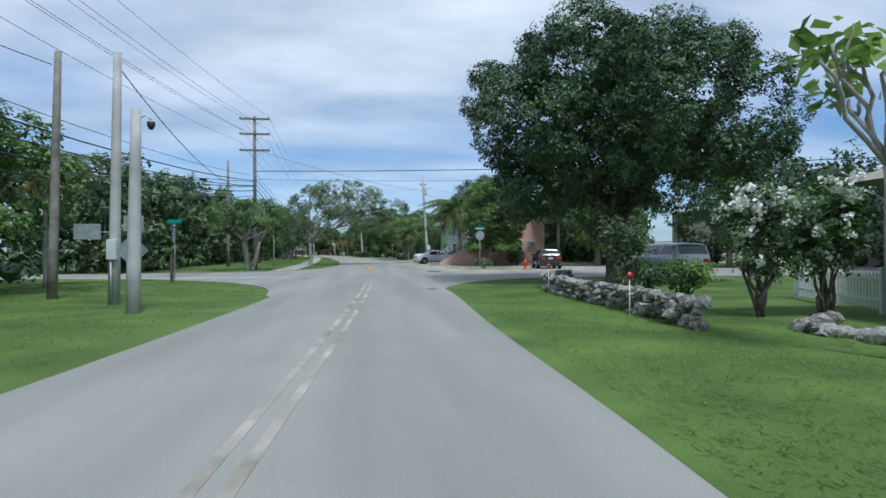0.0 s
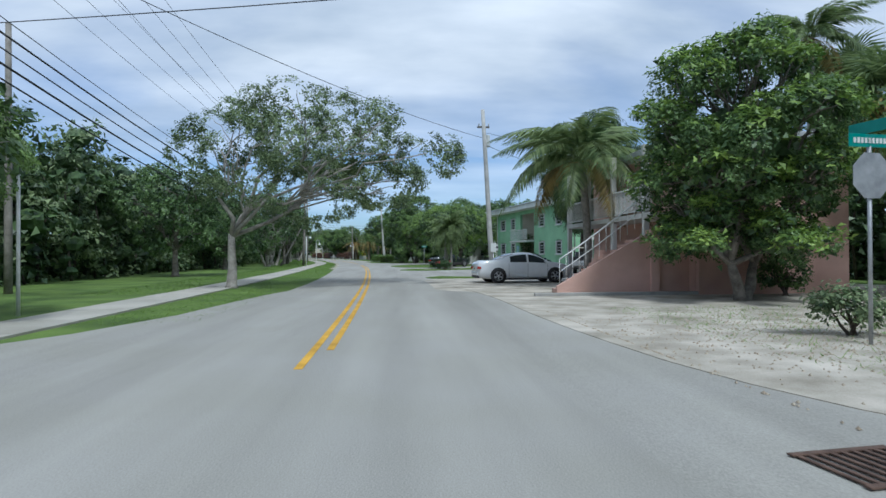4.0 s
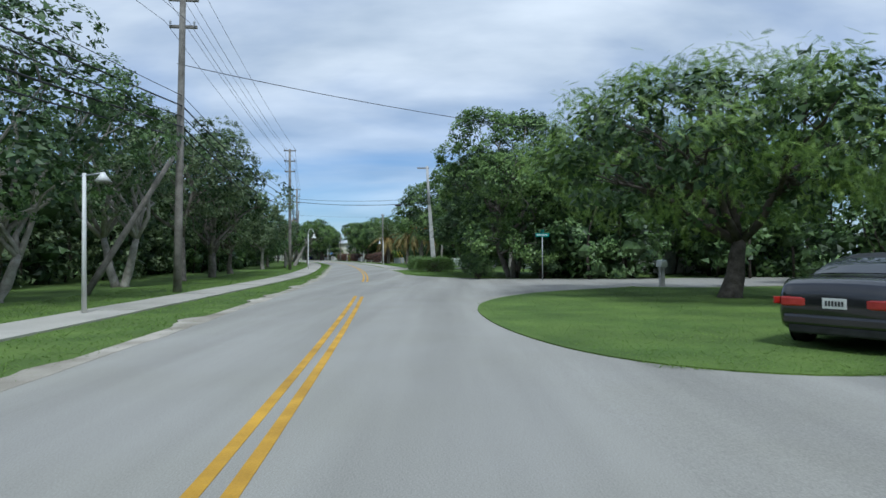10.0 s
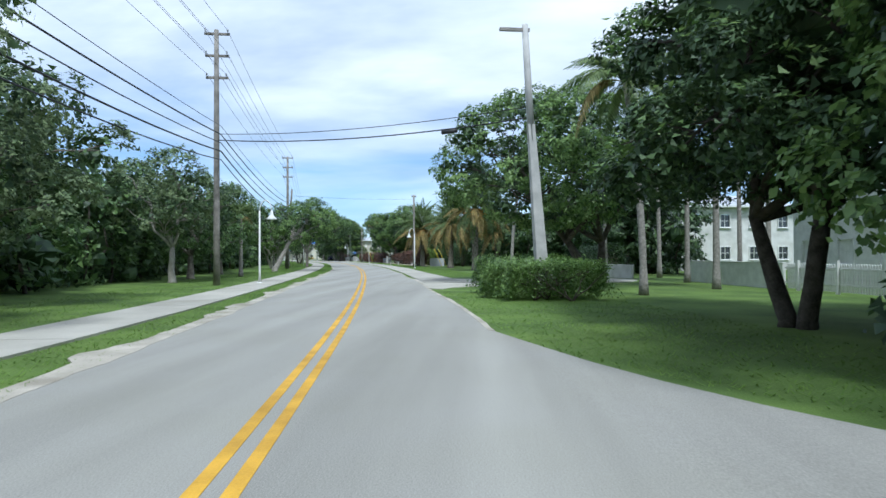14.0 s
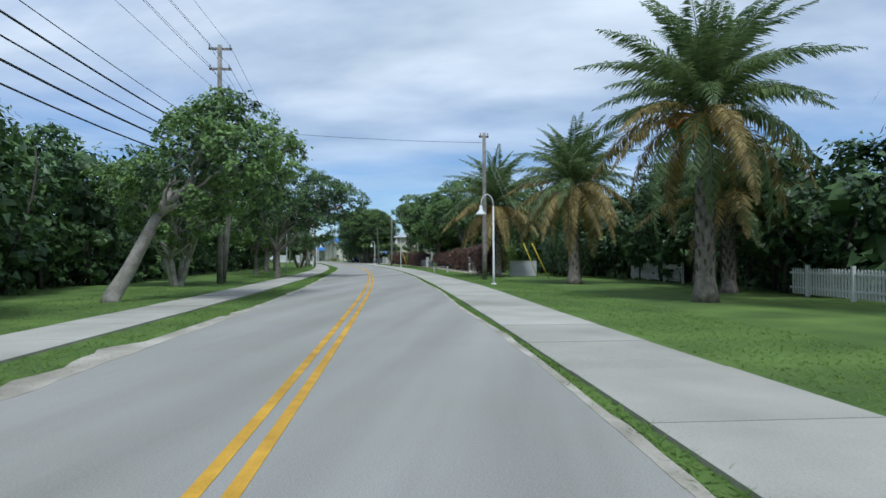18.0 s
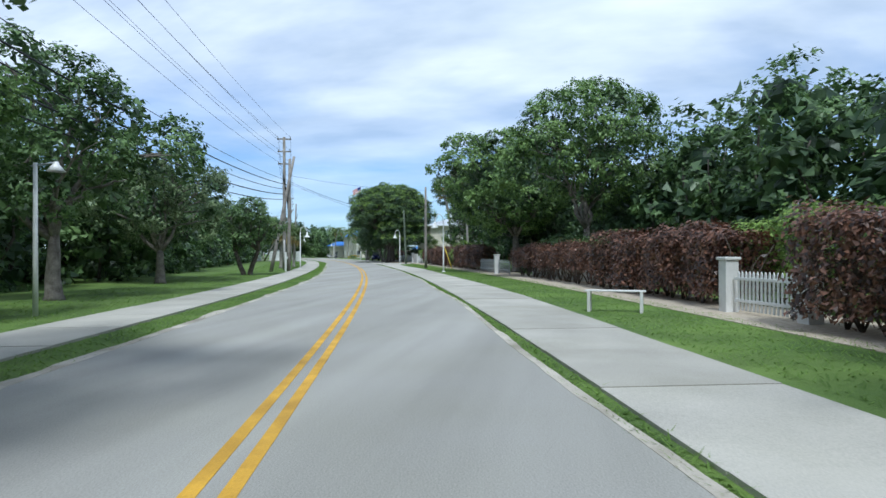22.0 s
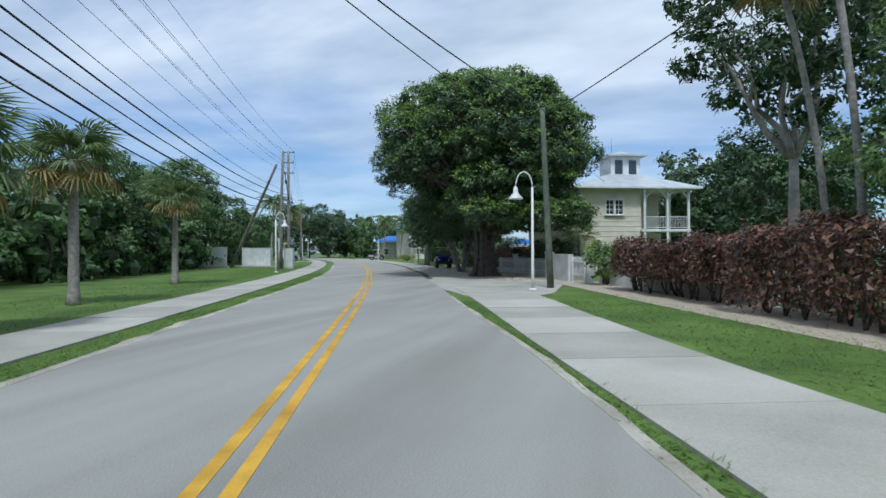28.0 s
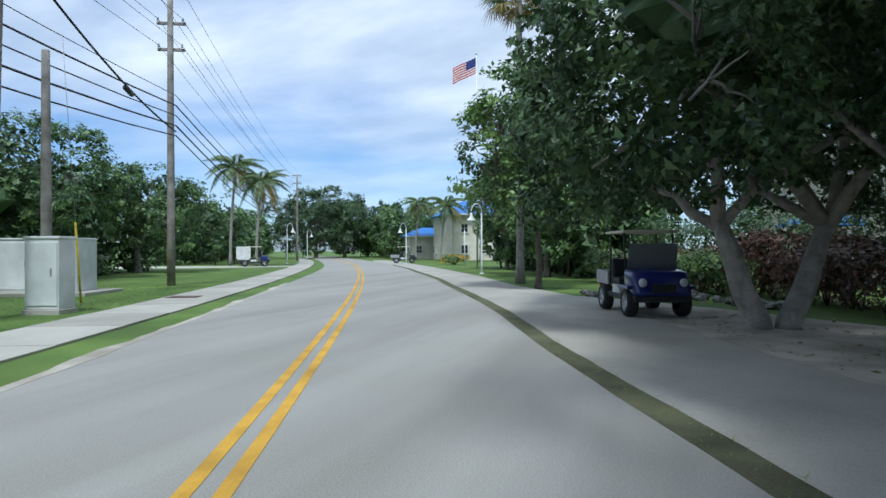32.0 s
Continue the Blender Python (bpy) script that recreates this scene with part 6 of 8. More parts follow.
cabinet(324.6, -15.7, 2.4, 1.5, 1.95, "large pale steel switch cabinet with vent slats", 2, 24, 0.3, True)
cabinet(324.8, -11.5, 2.7, 1.3, 1.85, "wide pale steel switch cabinet on a concrete slab", 2, -4, 1.2)
cabinet(317.8, -7.9, 0.8, 0.6, 1.75, "narrow pale grey service cabinet on the grass", 1, -8, 0.08)
t = thing("manhole_cover", place(322, -6.2, 0.022), "rusty rectangular cover in the pavement", "cover")
box("lid", 0, 0, 0, 0.9, 0.7, 0.015, RUST, t, 0.004)
for s, o in ((32.4, 2.3), (22.3, 1.3), (31.9, -4.4)):
    t = thing("manhole_cover", place(s, o, 0.0), "dark round iron cover in the asphalt", "cover")
    lathe("lid", [(0.0, 0.012), (0.16, 0.012), (0.18, 0.004), (0.195, 0.0)], RUST, t, 20)
t = thing("drain_grate", place(40.7, 3.1, 0.004, 8), "dark iron drain grate at the edge of the asphalt", "drain")
for y in (-0.3, 0.3):
    box("frame_rail", 0, y, 0, 0.8, 0.06, 0.014, RUST, t, 0.003)
for k in range(9):
    box("bar", -0.36 + k * 0.09, 0, 0, 0.035, 0.54, 0.012, RUST, t, 0.002)

# ---- buildings ----
def window_unit(parent, x, z, w, h, y, rows=4, cols=1, frame=0.09, material=None):
    """A window set in a wall whose face is at y, seen from -y: frame, panes, bars, sill."""
    win = new("window")
    win.parent = parent
    win.matrix_basis = pose(x, y, z)
    bm = bmesh.new()
    for a, b, c, d in ((0, 0, w + 2 * frame, frame), (0, h + frame, w + 2 * frame, frame)):
        bbox(bm, a, -0.03, b - frame, c, 0.1, d, 0.008)
    for sx in (-1, 1):
        bbox(bm, sx * (w + frame) / 2, -0.03, 0, frame, 0.1, h, 0.008)
    part("frame", bm, WHITEP, win)
    for r in range(rows):
        for c in range(cols):
            box("pane", -w / 2 + w * (c + 0.5) / cols, 0.05, h * r / rows + 0.012, w / cols - 0.03, 0.015, h / rows - 0.024, material or GLASS, win, 0)
    for r in range(1, rows):
        box("glazing_bar", 0, 0.03, h * r / rows - 0.02, w, 0.05, 0.04, WHITEP, win, 0)
    for c in range(1, cols):
        box("glazing_bar", -w / 2 + w * c / cols, 0.034, 0, 0.04, 0.05, h, WHITEP, win, 0)
    box("sill", 0, -0.07, -frame - 0.05, w + 0.3, 0.2, 0.05, WHITEP, win, 0.01)
    return win


def wall_with_holes(name, length, height, thick, holes, material, parent, y=0.0, z0=0.0, label="", m=None):
    """A wall along x from 0, face at y, its holes (x0, x1, z0, z1) cut through."""
    xs = sorted({0, length, *[q for h in holes for q in h[:2]]})
    zs = sorted({z0, height, *[q for h in holes for q in h[2:]]})
    bm = bmesh.new()
    vid = {}

    def vert(i, j, k):
        if (i, j, k) not in vid:
            vid[i, j, k] = bm.verts.new((xs[i], y + k * thick, zs[j]))
        return vid[i, j, k]

    solid = lambda i, j: 0 <= i < len(xs) - 1 and 0 <= j < len(zs) - 1 and not any(h[0] - 1e-6 <= xs[i] and xs[i + 1] <= h[1] + 1e-6 and h[2] - 1e-6 <= zs[j] and zs[j + 1] <= h[3] + 1e-6 for h in holes)
    for i in range(len(xs) - 1):
        for j in range(len(zs) - 1):
            if not solid(i, j):
                continue
            bm.faces.new([vert(i, j, 0), vert(i + 1, j, 0), vert(i + 1, j + 1, 0), vert(i, j + 1, 0)])
            bm.faces.new([vert(i, j, 1), vert(i, j + 1, 1), vert(i + 1, j + 1, 1), vert(i + 1, j, 1)])
            for di, dj, e in ((-1, 0, ((i, j), (i, j + 1))), (1, 0, ((i + 1, j + 1), (i + 1, j))), (0, -1, ((i + 1, j), (i, j))), (0, 1, ((i, j + 1), (i + 1, j + 1)))):
                if not solid(i + di, j + dj):
                    (a, b), (c, d) = e
                    bm.faces.new([vert(a, b, 0), vert(c, d, 0), vert(c, d, 1), vert(a, b, 1)])
    return part(name, bm, material, parent, label, m)


def railing(parent, x0, x1, y, z, height, step=0.13, material=None, name="railing", rr=0.016):
    r = new(name)
    r.parent = parent
    mtl = material or WHITEP
    tube("rail", [(x0, y, z + height), (x1, y, z + height)], 0.03, mtl, r, 6)
    tube("rail", [(x0, y, z + 0.1), (x1, y, z + 0.1)], 0.022, mtl, r, 6)
    n = max(2, int(abs(x1 - x0) / step))
    vs, fs = tube_data([(0, 0, 0.1), (0, 0, height)], rr, 5)
    data = bpy.data.meshes.new("baluster")
    data.from_pydata(vs, [], fs)
    data.materials.append(mtl)
    for i in range(n + 1):
        o = new("baluster", data)
        o.parent = r
        o.matrix_basis = pose(x0 + (x1 - x0) * i / n, y, z)
    return r


# mint green apartment block: x runs along the front towards its near end, y to the back
gq = at(107.25, 14.6)
green = thing("apartment_building", pose(gq.x, gq.y, 0, 0, 0, turn_at(92) + 5.0 - 90), "two-storey mint green stucco apartment block with white trim", "building")
GL, GH = 20.3, 5.85
wins = [(1.2, 1.75), (4.8, 1.4), (13.1, 1.4), (17.2, 1.3)]
holes = [(x, x + w, z, z + 1.22) for x, w in wins for z in (1.42, 4.08)]
holes += [(7.75, 11.7, 0.0, 2.55), (7.75, 11.7, 2.8, 5.5)]
wall_with_holes("wall", GL, GH, 0.22, holes, GREENW, green)
box("wall", 0.11, 4.2, 0, 0.22, 7.9, GH, GREENW, green, 0)
box("wall", GL - 0.11, 4.2, 0, 0.22, 7.9, GH, GREENW, green, 0)
box("wall", GL / 2, 8.2, 0, GL, 0.2, GH, GREENW, green, 0)
box("floor_slab", GL / 2, 4.2, 2.57, GL - 0.5, 7.4, 0.2, WHITEW, green, 0)
for x in (7.75,):
    wd = 3.95
    box("wall", x + wd / 2, 2.1, 0, wd, 0.15, GH, CREAMW, green, 0, "pale recess wall")
    for sx in (x - 0.08, x + wd + 0.08):
        box("wall", sx, 1.15, 0, 0.14, 1.8, GH, CREAMW, green, 0, "pale recess wall")
    box("door", x + wd * 0.35, 2.0, 0.02, 0.95, 0.06, 2.05, WHITEP, green, 0.01)
    box("door", x + wd * 0.35, 2.0, 2.82, 0.95, 0.06, 2.05, WHITEP, green, 0.01)
    box("balcony_slab", x + wd / 2 - 0.5, -0.35, 2.58, wd + 1.1, 0.95, 0.2, WHITEP, green, 0.02)
    railing(green, x - 1.0, x + wd, -0.76, 2.78, 1.05)
for x, w in wins:
    for z in (1.42, 4.08):
        window_unit(green, x + w / 2, z, w - 0.18, 1.04, 0.0, 4, 1)
bm = bmesh.new()
bbox(bm, GL / 2, 4.0, GH, GL + 2.0, 10.2, 0.42, 0.02)
part("fascia", bm, WHITEP, green, "deep white fascia")
bm = bmesh.new()
bbox(bm, GL / 2, 4.0, GH + 0.42, GL + 2.3, 10.5, 0.09, 0.02)
part("roof", bm, METALROOF, green, "grey flat roof edge")
tube("downpipe", [(0.1, -0.08, 0), (0.1, -0.08, GH)], 0.05, WHITEP, green, 8)
tube("downpipe", [(GL - 0.4, -0.08, 0), (GL - 0.4, -0.08, GH - 0.7), (GL - 0.1, -0.5, GH)], 0.05, WHITEP, green, 8)
tube("downpipe", [(GL + 0.08, 0.35, 0), (GL + 0.08, 0.35, GH - 0.7), (GL + 0.5, 0.2, GH)], 0.05, WHITEP, green, 8)
# balcony and doors on the end wall
box("balcony_slab", GL + 0.62, 4.4, 2.58, 1.24, 6.2, 0.2, WHITEP, green, 0.02)
side_rail = railing(green, 0, 6.1, 0, 0, 1.05)
side_rail.matrix_basis = pose(GL + 1.2, 1.35, 2.78, 0, 0, 90)
railing(green, GL + 0.06, GL + 1.18, 1.34, 2.78, 1.05)
for z in (0.02, 2.8):
    box("door", GL + 0.02, 2.6, z, 0.06, 0.95, 2.05, WHITEP, green, 0.01)
    box("door_glass", GL + 0.055, 2.6, z + 0.9, 0.012, 0.6, 0.95, GLASS, green, 0)
yard_rail = railing(green, 0, 3.0, 0, 0, 1.0)
yard_rail.matrix_basis = pose(GL + 1.2, 1.0, 0.0, 0, 0, 0)
for x in (9.0, 10.2):
    ch = thing("plastic_chair", green.matrix_basis @ pose(x, 0.9, 0.0, 0, 0, 8), "white plastic chair in the recess", "chair")
    box("seat", 0, 0, 0.42, 0.45, 0.45, 0.04, WHITEP, ch, 0.015)
    box("backrest", 0, 0.21, 0.46, 0.45, 0.04, 0.42, WHITEP, ch, 0.015)
    for dx in (-0.19, 0.19):
        for dy in (-0.19, 0.19):
            box("leg", dx, dy, 0, 0.045, 0.045, 0.42, WHITEP, ch, 0.008)
sg = thing("wall_sign", green.matrix_basis @ pose(6.95, -0.02, 1.45), "pale blue painted sign boards on the green wall", "sign")
for z, h in ((0.0, 0.3), (0.36, 0.42)):
    bd = box("board", 0, 0, z, 0.72, 0.03, h, SIGNBLUE, sg, 0.008)
    for q in range(2):
        box("lettering", 0, -0.018, z + 0.07 + q * h * 0.4, 0.5 - 0.12 * q, 0.006, 0.05, WHITEP, bd, 0, "white plain bars")
for x in (11.5, 14.2, 17.0, 19.8):
    w = thing("wheel_stop", green.matrix_basis @ pose(x, -2.6, 0.0), "pale concrete wheel stop in the car park", "wheel stop")
    box("bar", 0, 0, -0.01, 1.8, 0.18, 0.12, CURB, w, 0.03)

# pink house with curved outside stair
pink = thing("house", place(56.5, 10.2), "two-storey pink stucco house with an outside stair", "house")
wall_with_holes("wall", 5.4, 5.2, 0.22, [(2.6, 3.3, 1.35, 2.45), (3.72, 4.48, 1.7, 2.3), (2.0, 3.2, 3.6, 4.6)], PINKW, pink)
box("wall", 0.11, 5.2, 0, 0.22, 9.9, 5.2, PINKW, pink, 0)
box("wall", 5.29, 5.2, 0, 0.22, 9.9, 5.2, PINKW, pink, 0)
box("wall", 2.7, 10.2, 0, 5.4, 0.2, 5.2, PINKW, pink, 0)
window_unit(pink, 2.95, 1.44, 0.52, 0.92, 0.0, 4, 1, 0.08)
window_unit(pink, 2.6, 3.7, 1.0, 0.8, 0.0, 3, 1, 0.08)
ac = new("air_conditioner")
ac.parent = pink
box("casing", 4.1, -0.08, 1.72, 0.74, 0.42, 0.56, BOXGREY, ac, 0.02)
bm = bmesh.new()
for k in range(8):
    bbox(bm, 4.1, -0.31, 1.78 + k * 0.058, 0.6, 0.02, 0.022, 0)
part("grille", bm, BLACKP, ac)
bm = bmesh.new()
bbox(bm, 2.7, 5.1, 5.2, 6.6, 11.4, 0.22, 0.02)
part("roof", bm, METALROOF, pink, "pale flat roof")
box("balcony_slab", -0.75, 5.2, 2.62, 1.5, 9.6, 0.18, WHITEW, pink, 0.02)
rl = railing(pink, -4.8, 4.8, 0, 0, 0.95)
rl.matrix_basis = pose(-1.45, 5.2, 2.8, 0, 0, 90)
for y in (1.0, 4.0, 7.0, 9.8):
    box("column", -1.4, y, 0, 0.2, 0.2, 5.2, WHITEW, pink, 0.02)
stair = thing("outside_stair", place(57.2, 5.6), "pink stucco outside stair with a white curved rail", "stair")
for k in range(11):
    box("step", 0.2 + k * 0.27, 0.55, 0, 0.27, 1.1, 0.17 * (k + 1), PINKW, stair, 0.008)
bm = bmesh.new()
pts = [(-0.1, 0), (3.2, 0), (3.2, 2.05), (2.9, 2.0), (0.0, 0.35), (-0.1, 0.3)]
f = bm.faces.new([bm.verts.new((x, -0.15, z)) for x, z in pts])
r = bmesh.ops.extrude_face_region(bm, geom=[f])
bmesh.ops.translate(bm, vec=(0, 0.15, 0), verts=[v for v in r["geom"] if isinstance(v, bmesh.types.BMVert)])
bmesh.ops.recalc_face_normals(bm, faces=bm.faces)
part("side_wall", bm, PINKW, stair)
box("pier", 3.3, 0.1, 0, 0.3, 0.7, 2.2, PINKW, stair, 0.02)
box("landing", 4.3, 0.6, 0, 1.7, 1.3, 1.95, PINKW, stair, 0.01)
curve = [Vector((0.0 + 2.9 * u, -0.1 + 0.18 * math.sin(u * 3.1), 0.35 + 0.85 + 1.75 * u + 0.35 * u * u)) for u in [k / 12 for k in range(13)]]
tube("handrail", curve, 0.025, WHITEP, stair, 6)
tube("midrail", [p - Vector((0, 0, 0.42)) for p in curve], 0.016, WHITEP, stair, 6)
for k in range(0, 13):
    tube("baluster", [curve[k], curve[k] - Vector((0, 0, 0.88))], 0.012, WHITEP, stair, 5)
box("kerb", 2.3, -0.6, -0.03, 6.6, 0.16, 0.14, CURB, stair, 0.03, "pale kerb round the bed")
# second stair beside the parked car
st2 = thing("outside_stair", place(60.0, 8.3), "pink stair with white metal railing", "stair")
for k in range(9):
    box("step", 0.55, 3.2 - k * 0.28, 0, 1.1, 0.28, 0.17 * (k + 1), PINKW, st2, 0.008)
rl = railing(st2, 0, 3.2, 0, 0, 0.95, 0.3)
rl.matrix_basis = pose(-0.02, 3.3, 0.15, 0, 28, -90)

# white villa with a cupola and corner porch
villa = thing("house", place(303.0, 12.6), "cream two-storey villa with a cupola and corner porch", "house")
VW, VD, VH = 5.0, 11.0, 5.8
wall_with_holes("wall", VW, VH, 0.22, [(2.4, 3.7, 3.9, 4.95), (1.3, 2.1, 0.9, 2.2)], CREAMW, villa)
box("wall", 0.11, VD / 2 + 0.1, 0, 0.22, VD - 0.3, VH, CREAMW, villa, 0)
box("wall", VW + 1.6, VD / 2 + 2.0, 0, 3.2, VD - 3.0, 2.7, CREAMW, villa, 0)
box("wall", VW - 0.11, 1.3, 0, 0.22, 2.4, VH, CREAMW, villa, 0)
box("wall", VW + 1.6, VD / 2 + 2.2, 2.9, 3.2, VD - 3.4, VH - 2.9, CREAMW, villa, 0)
for k in range(14):
    box("siding_board", VW / 2, -0.012, 0.3 + k * 0.35, VW - 0.1, 0.02, 0.012, WHITEP, villa, 0)
window_unit(villa, 2.72, 3.95, 0.52, 0.95, 0.0, 3, 2, 0.07)
window_unit(villa, 3.38, 3.95, 0.52, 0.95, 0.0, 3, 2, 0.07)
window_unit(villa, 1.7, 0.95, 0.66, 1.2, 0.0, 2, 1, 0.07)
box("porch_floor", VW + 1.7, 1.2, 2.72, 3.6, 3.0, 0.18, WHITEP, villa, 0.02)
for x, y in ((VW + 0.15, -0.2), (VW + 1.8, -0.2), (VW + 3.35, -0.2), (VW + 3.35, 2.5)):
    box("porch_post", x, y, 0, 0.16, 0.16, VH, WHITEP, villa, 0.015)
railing(villa, VW + 0.2, VW + 3.3, -0.2, 2.9, 0.85, 0.11)
for x in (VW + 0.97, VW + 2.58):
    arch = [Vector((x - 0.74 + 1.48 * u, -0.2, VH - 0.75 + 0.6 * math.sin(u * math.pi))) for u in [k / 10 for k in range(11)]]
    tube("arch_trim", arch, 0.06, WHITEP, villa, 6)
bm = bmesh.new()
cx, cy = VW / 2 + 1.3, VD / 2
b0 = [bm.verts.new((x, y, VH)) for x, y in ((-0.6, -0.75), (VW + 4.1, -0.75), (VW + 4.1, VD + 0.6), (-0.6, VD + 0.6))]
b1 = [bm.verts.new((x, y, VH + 1.3)) for x, y in ((cx + 0.2, 3.2), (cx + 2.6, 3.2), (cx + 2.6, 6.2), (cx + 0.2, 6.2))]
for k in range(4):
    bm.faces.new((b0[k], b0[(k + 1) % 4], b1[(k + 1) % 4], b1[k]))
bm.faces.new(b1)
bm.faces.new(b0[::-1])
part("roof", bm, METALROOF, villa, "pale hipped metal roof")
box("eave", VW / 2 + 1.75, VD / 2 - 0.1, VH - 0.14, VW + 4.7, VD + 1.35, 0.14, WHITEP, villa, 0.02)
cup = new("cupola")
cup.parent = villa
cup.matrix_basis = pose(cx + 1.6, 4.6, VH + 0.75) @ Matrix.Diagonal((1.2, 1.2, 1.1, 1))
box("body", 0, 0, 0, 1.9, 1.9, 1.75, WHITEP, cup, 0.01)
for x in (-0.45, 0.45):
    box("window_pane", x, -0.96, 0.55, 0.5, 0.02, 0.95, GLASS, cup, 0)
for y in (-0.45, 0.45):
    box("window_pane", 0.96, y, 0.55, 0.02, 0.5, 0.95, GLASS, cup, 0)
box("roof", 0, 0, 1.75, 2.6, 2.6, 0.14, METALROOF, cup, 0.02)
lathe("roof_cap", [(1.2, 0), (0.3, 0.3), (0.0, 0.36)], METALROOF, cup, 4, "", pose(0, 0, 1.89, 0, 0, 45))
tube("mast", [(-0.9, -0.9, 1.8), (-0.9, -0.9, 3.0)], 0.02, STEEL, cup, 5)


def simple_house(s, off, w, d, h, label, wall, roof, storeys=1, turn=0.0, rise=1.2, cols=3, over=0.6):
    t = thing("house", place(s, off, 0, turn), label, "house")
    hs = []
    for k in range(storeys):
        for c in range(cols):
            x = w * (c + 0.5) / cols
            hs.append((x - 0.5, x + 0.5, 0.9 + 2.8 * k, 2.1 + 2.8 * k))
    wall_with_holes("wall", w, h, 0.2, hs, wall, t)
    for x in (0.1, w - 0.1):
        box("wall", x, d / 2 + 0.1, 0, 0.2, d - 0.3, h, wall, t, 0)
    wall_with_holes("wall", d, h, 0.2, [(d * (c + 0.5) / 3 - 0.5, d * (c + 0.5) / 3 + 0.5, 0.9 + 2.8 * k, 2.1 + 2.8 * k) for k in range(storeys) for c in range(3)], wall, t, m=pose(-0.01, d, 0, 0, 0, -90))
    for x0, x1, z0, z1 in hs:
        window_unit(t, (x0 + x1) / 2, z0 + 0.07, 0.86, 1.06, 0.0, 2, 2, 0.07)
    for k in range(storeys):
        for c in range(3):
            w_side = window_unit(t, 0, 0, 0.86, 1.06, 0.0, 2, 2, 0.07)
            w_side.matrix_basis = pose(-0.01, d, 0, 0, 0, -90) @ pose(d * (c + 0.5) / 3, 0, 0.97 + 2.8 * k)
    bm = bmesh.new()
    b0 = [bm.verts.new((x, y, h)) for x, y in ((-over, -over), (w + over, -over), (w + over, d + over), (-over, d + over))]
    b1 = [bm.verts.new((w * 0.3, d / 2, h + rise)), bm.verts.new((w * 0.7, d / 2, h + rise))]
    for q in ((b0[0], b0[1], b1[1], b1[0]), (b0[1], b0[2], b1[1]), (b0[2], b0[3], b1[0], b1[1]), (b0[3], b0[0], b1[0]), b0[::-1]):
        bm.faces.new(q)
    part("roof", bm, roof, t)
    box("fascia", w / 2, -over, h - 0.16, w + 2 * over, 0.05, 0.16, WHITEP, t, 0.005)
    return t


simple_house(4.2, 10.3, 9, 8, 2.8, "pale green bungalow with a tiled roof", GREENW, TILEROOF, 1, 0, 1.6, 3, 0.8)
simple_house(58, 34.5, 9, 9, 5.6, "pale beige two-storey house at the side street", CREAMW, METALROOF, 2, 0, 1.2, 3)
simple_house(40, 38, 10, 8, 5.6, "white two-storey house behind the trees", WHITEW, METALROOF, 2, 10, 1.2, 3)
simple_house(137, 19.0, 9, 7, 3.0, "white bungalow behind the trees", WHITEW, METALROOF, 1, 0, 1.4, 3)
simple_house(150.5, 20.5, 9, 7, 5.7, "white sided two-storey porch house behind the picket fence", WHITEP, METALROOF, 2, 0, 1.3, 3)
simple_house(178, 26, 11, 8, 5.6, "white two-storey house behind palms", WHITEW, METALROOF, 2, 0, 1.3, 4)
simple_house(272, 19, 9, 8, 3.4, "pale house behind the hedge and palms", CREAMW, METALROOF, 1, 0, 1.2, 3)
simple_house(318, 17.5, 9, 12, 5.8, "cream villa behind the trees", CREAMW, METALROOF, 2, 0, 1.2, 3)
simple_house(382, 13, 10, 12, 6.2, "cream resort building with a blue roof", CREAMW, BLUEROOF, 2, 0, 2.2, 3, 0.9)
simple_house(396, 10, 8, 6, 3.6, "low resort building with a blue roof", CREAMW, BLUEROOF, 1, 0, 1.4, 3, 0.9)
gz = thing("gazebo", place(352, 13.5), "small white gazebo with a hipped roof", "gazebo")
for x in (-1.4, 1.4):
    for y in (-1.4, 1.4):
        box("post", x, y, 0, 0.16, 0.16, 2.4, WHITEP, gz, 0.01)
lathe("roof", [(2.6, 2.4), (2.6, 2.5), (0.5, 3.5), (0.0, 3.6)], METALROOF, gz, 4, "", pose(0, 0, 0, 0, 0, 45))
um = thing("parasol", place(322, 14.5), "blue market parasol in the garden", "parasol")
tube("pole", [(0, 0, 0), (0, 0, 2.4)], 0.025, WHITEP, um, 6)
lathe("canopy", [(1.4, 2.15), (1.38, 2.2), (0.7, 2.5), (0.0, 2.7)], BLUEPLASTIC, um, 8)


# ---- walls, fences, gates ----
def run_wall(name, points, height, thick, material, label, cap=True, category="wall"):
    """A low wall along (s, off) points."""
    t = thing(name, Matrix.Identity(4), label, category)
    for a, b in zip(points, points[1:]):
        p, q = at(*a), at(*b)
        d = q - p
        m = Matrix.Translation((p + q) / 2) @ pose(0, 0, 0, 0, 0, math.degrees(math.atan2(d.y, d.x)))
        box("panel", 0, 0, -0.1, d.length, thick, height + 0.1, material, t, 0.015, "", m)
        if cap:
            box("coping", 0, 0, height, d.length + 0.02, thick + 0.06, 0.05, material, t, 0.012, "", m)
    return t


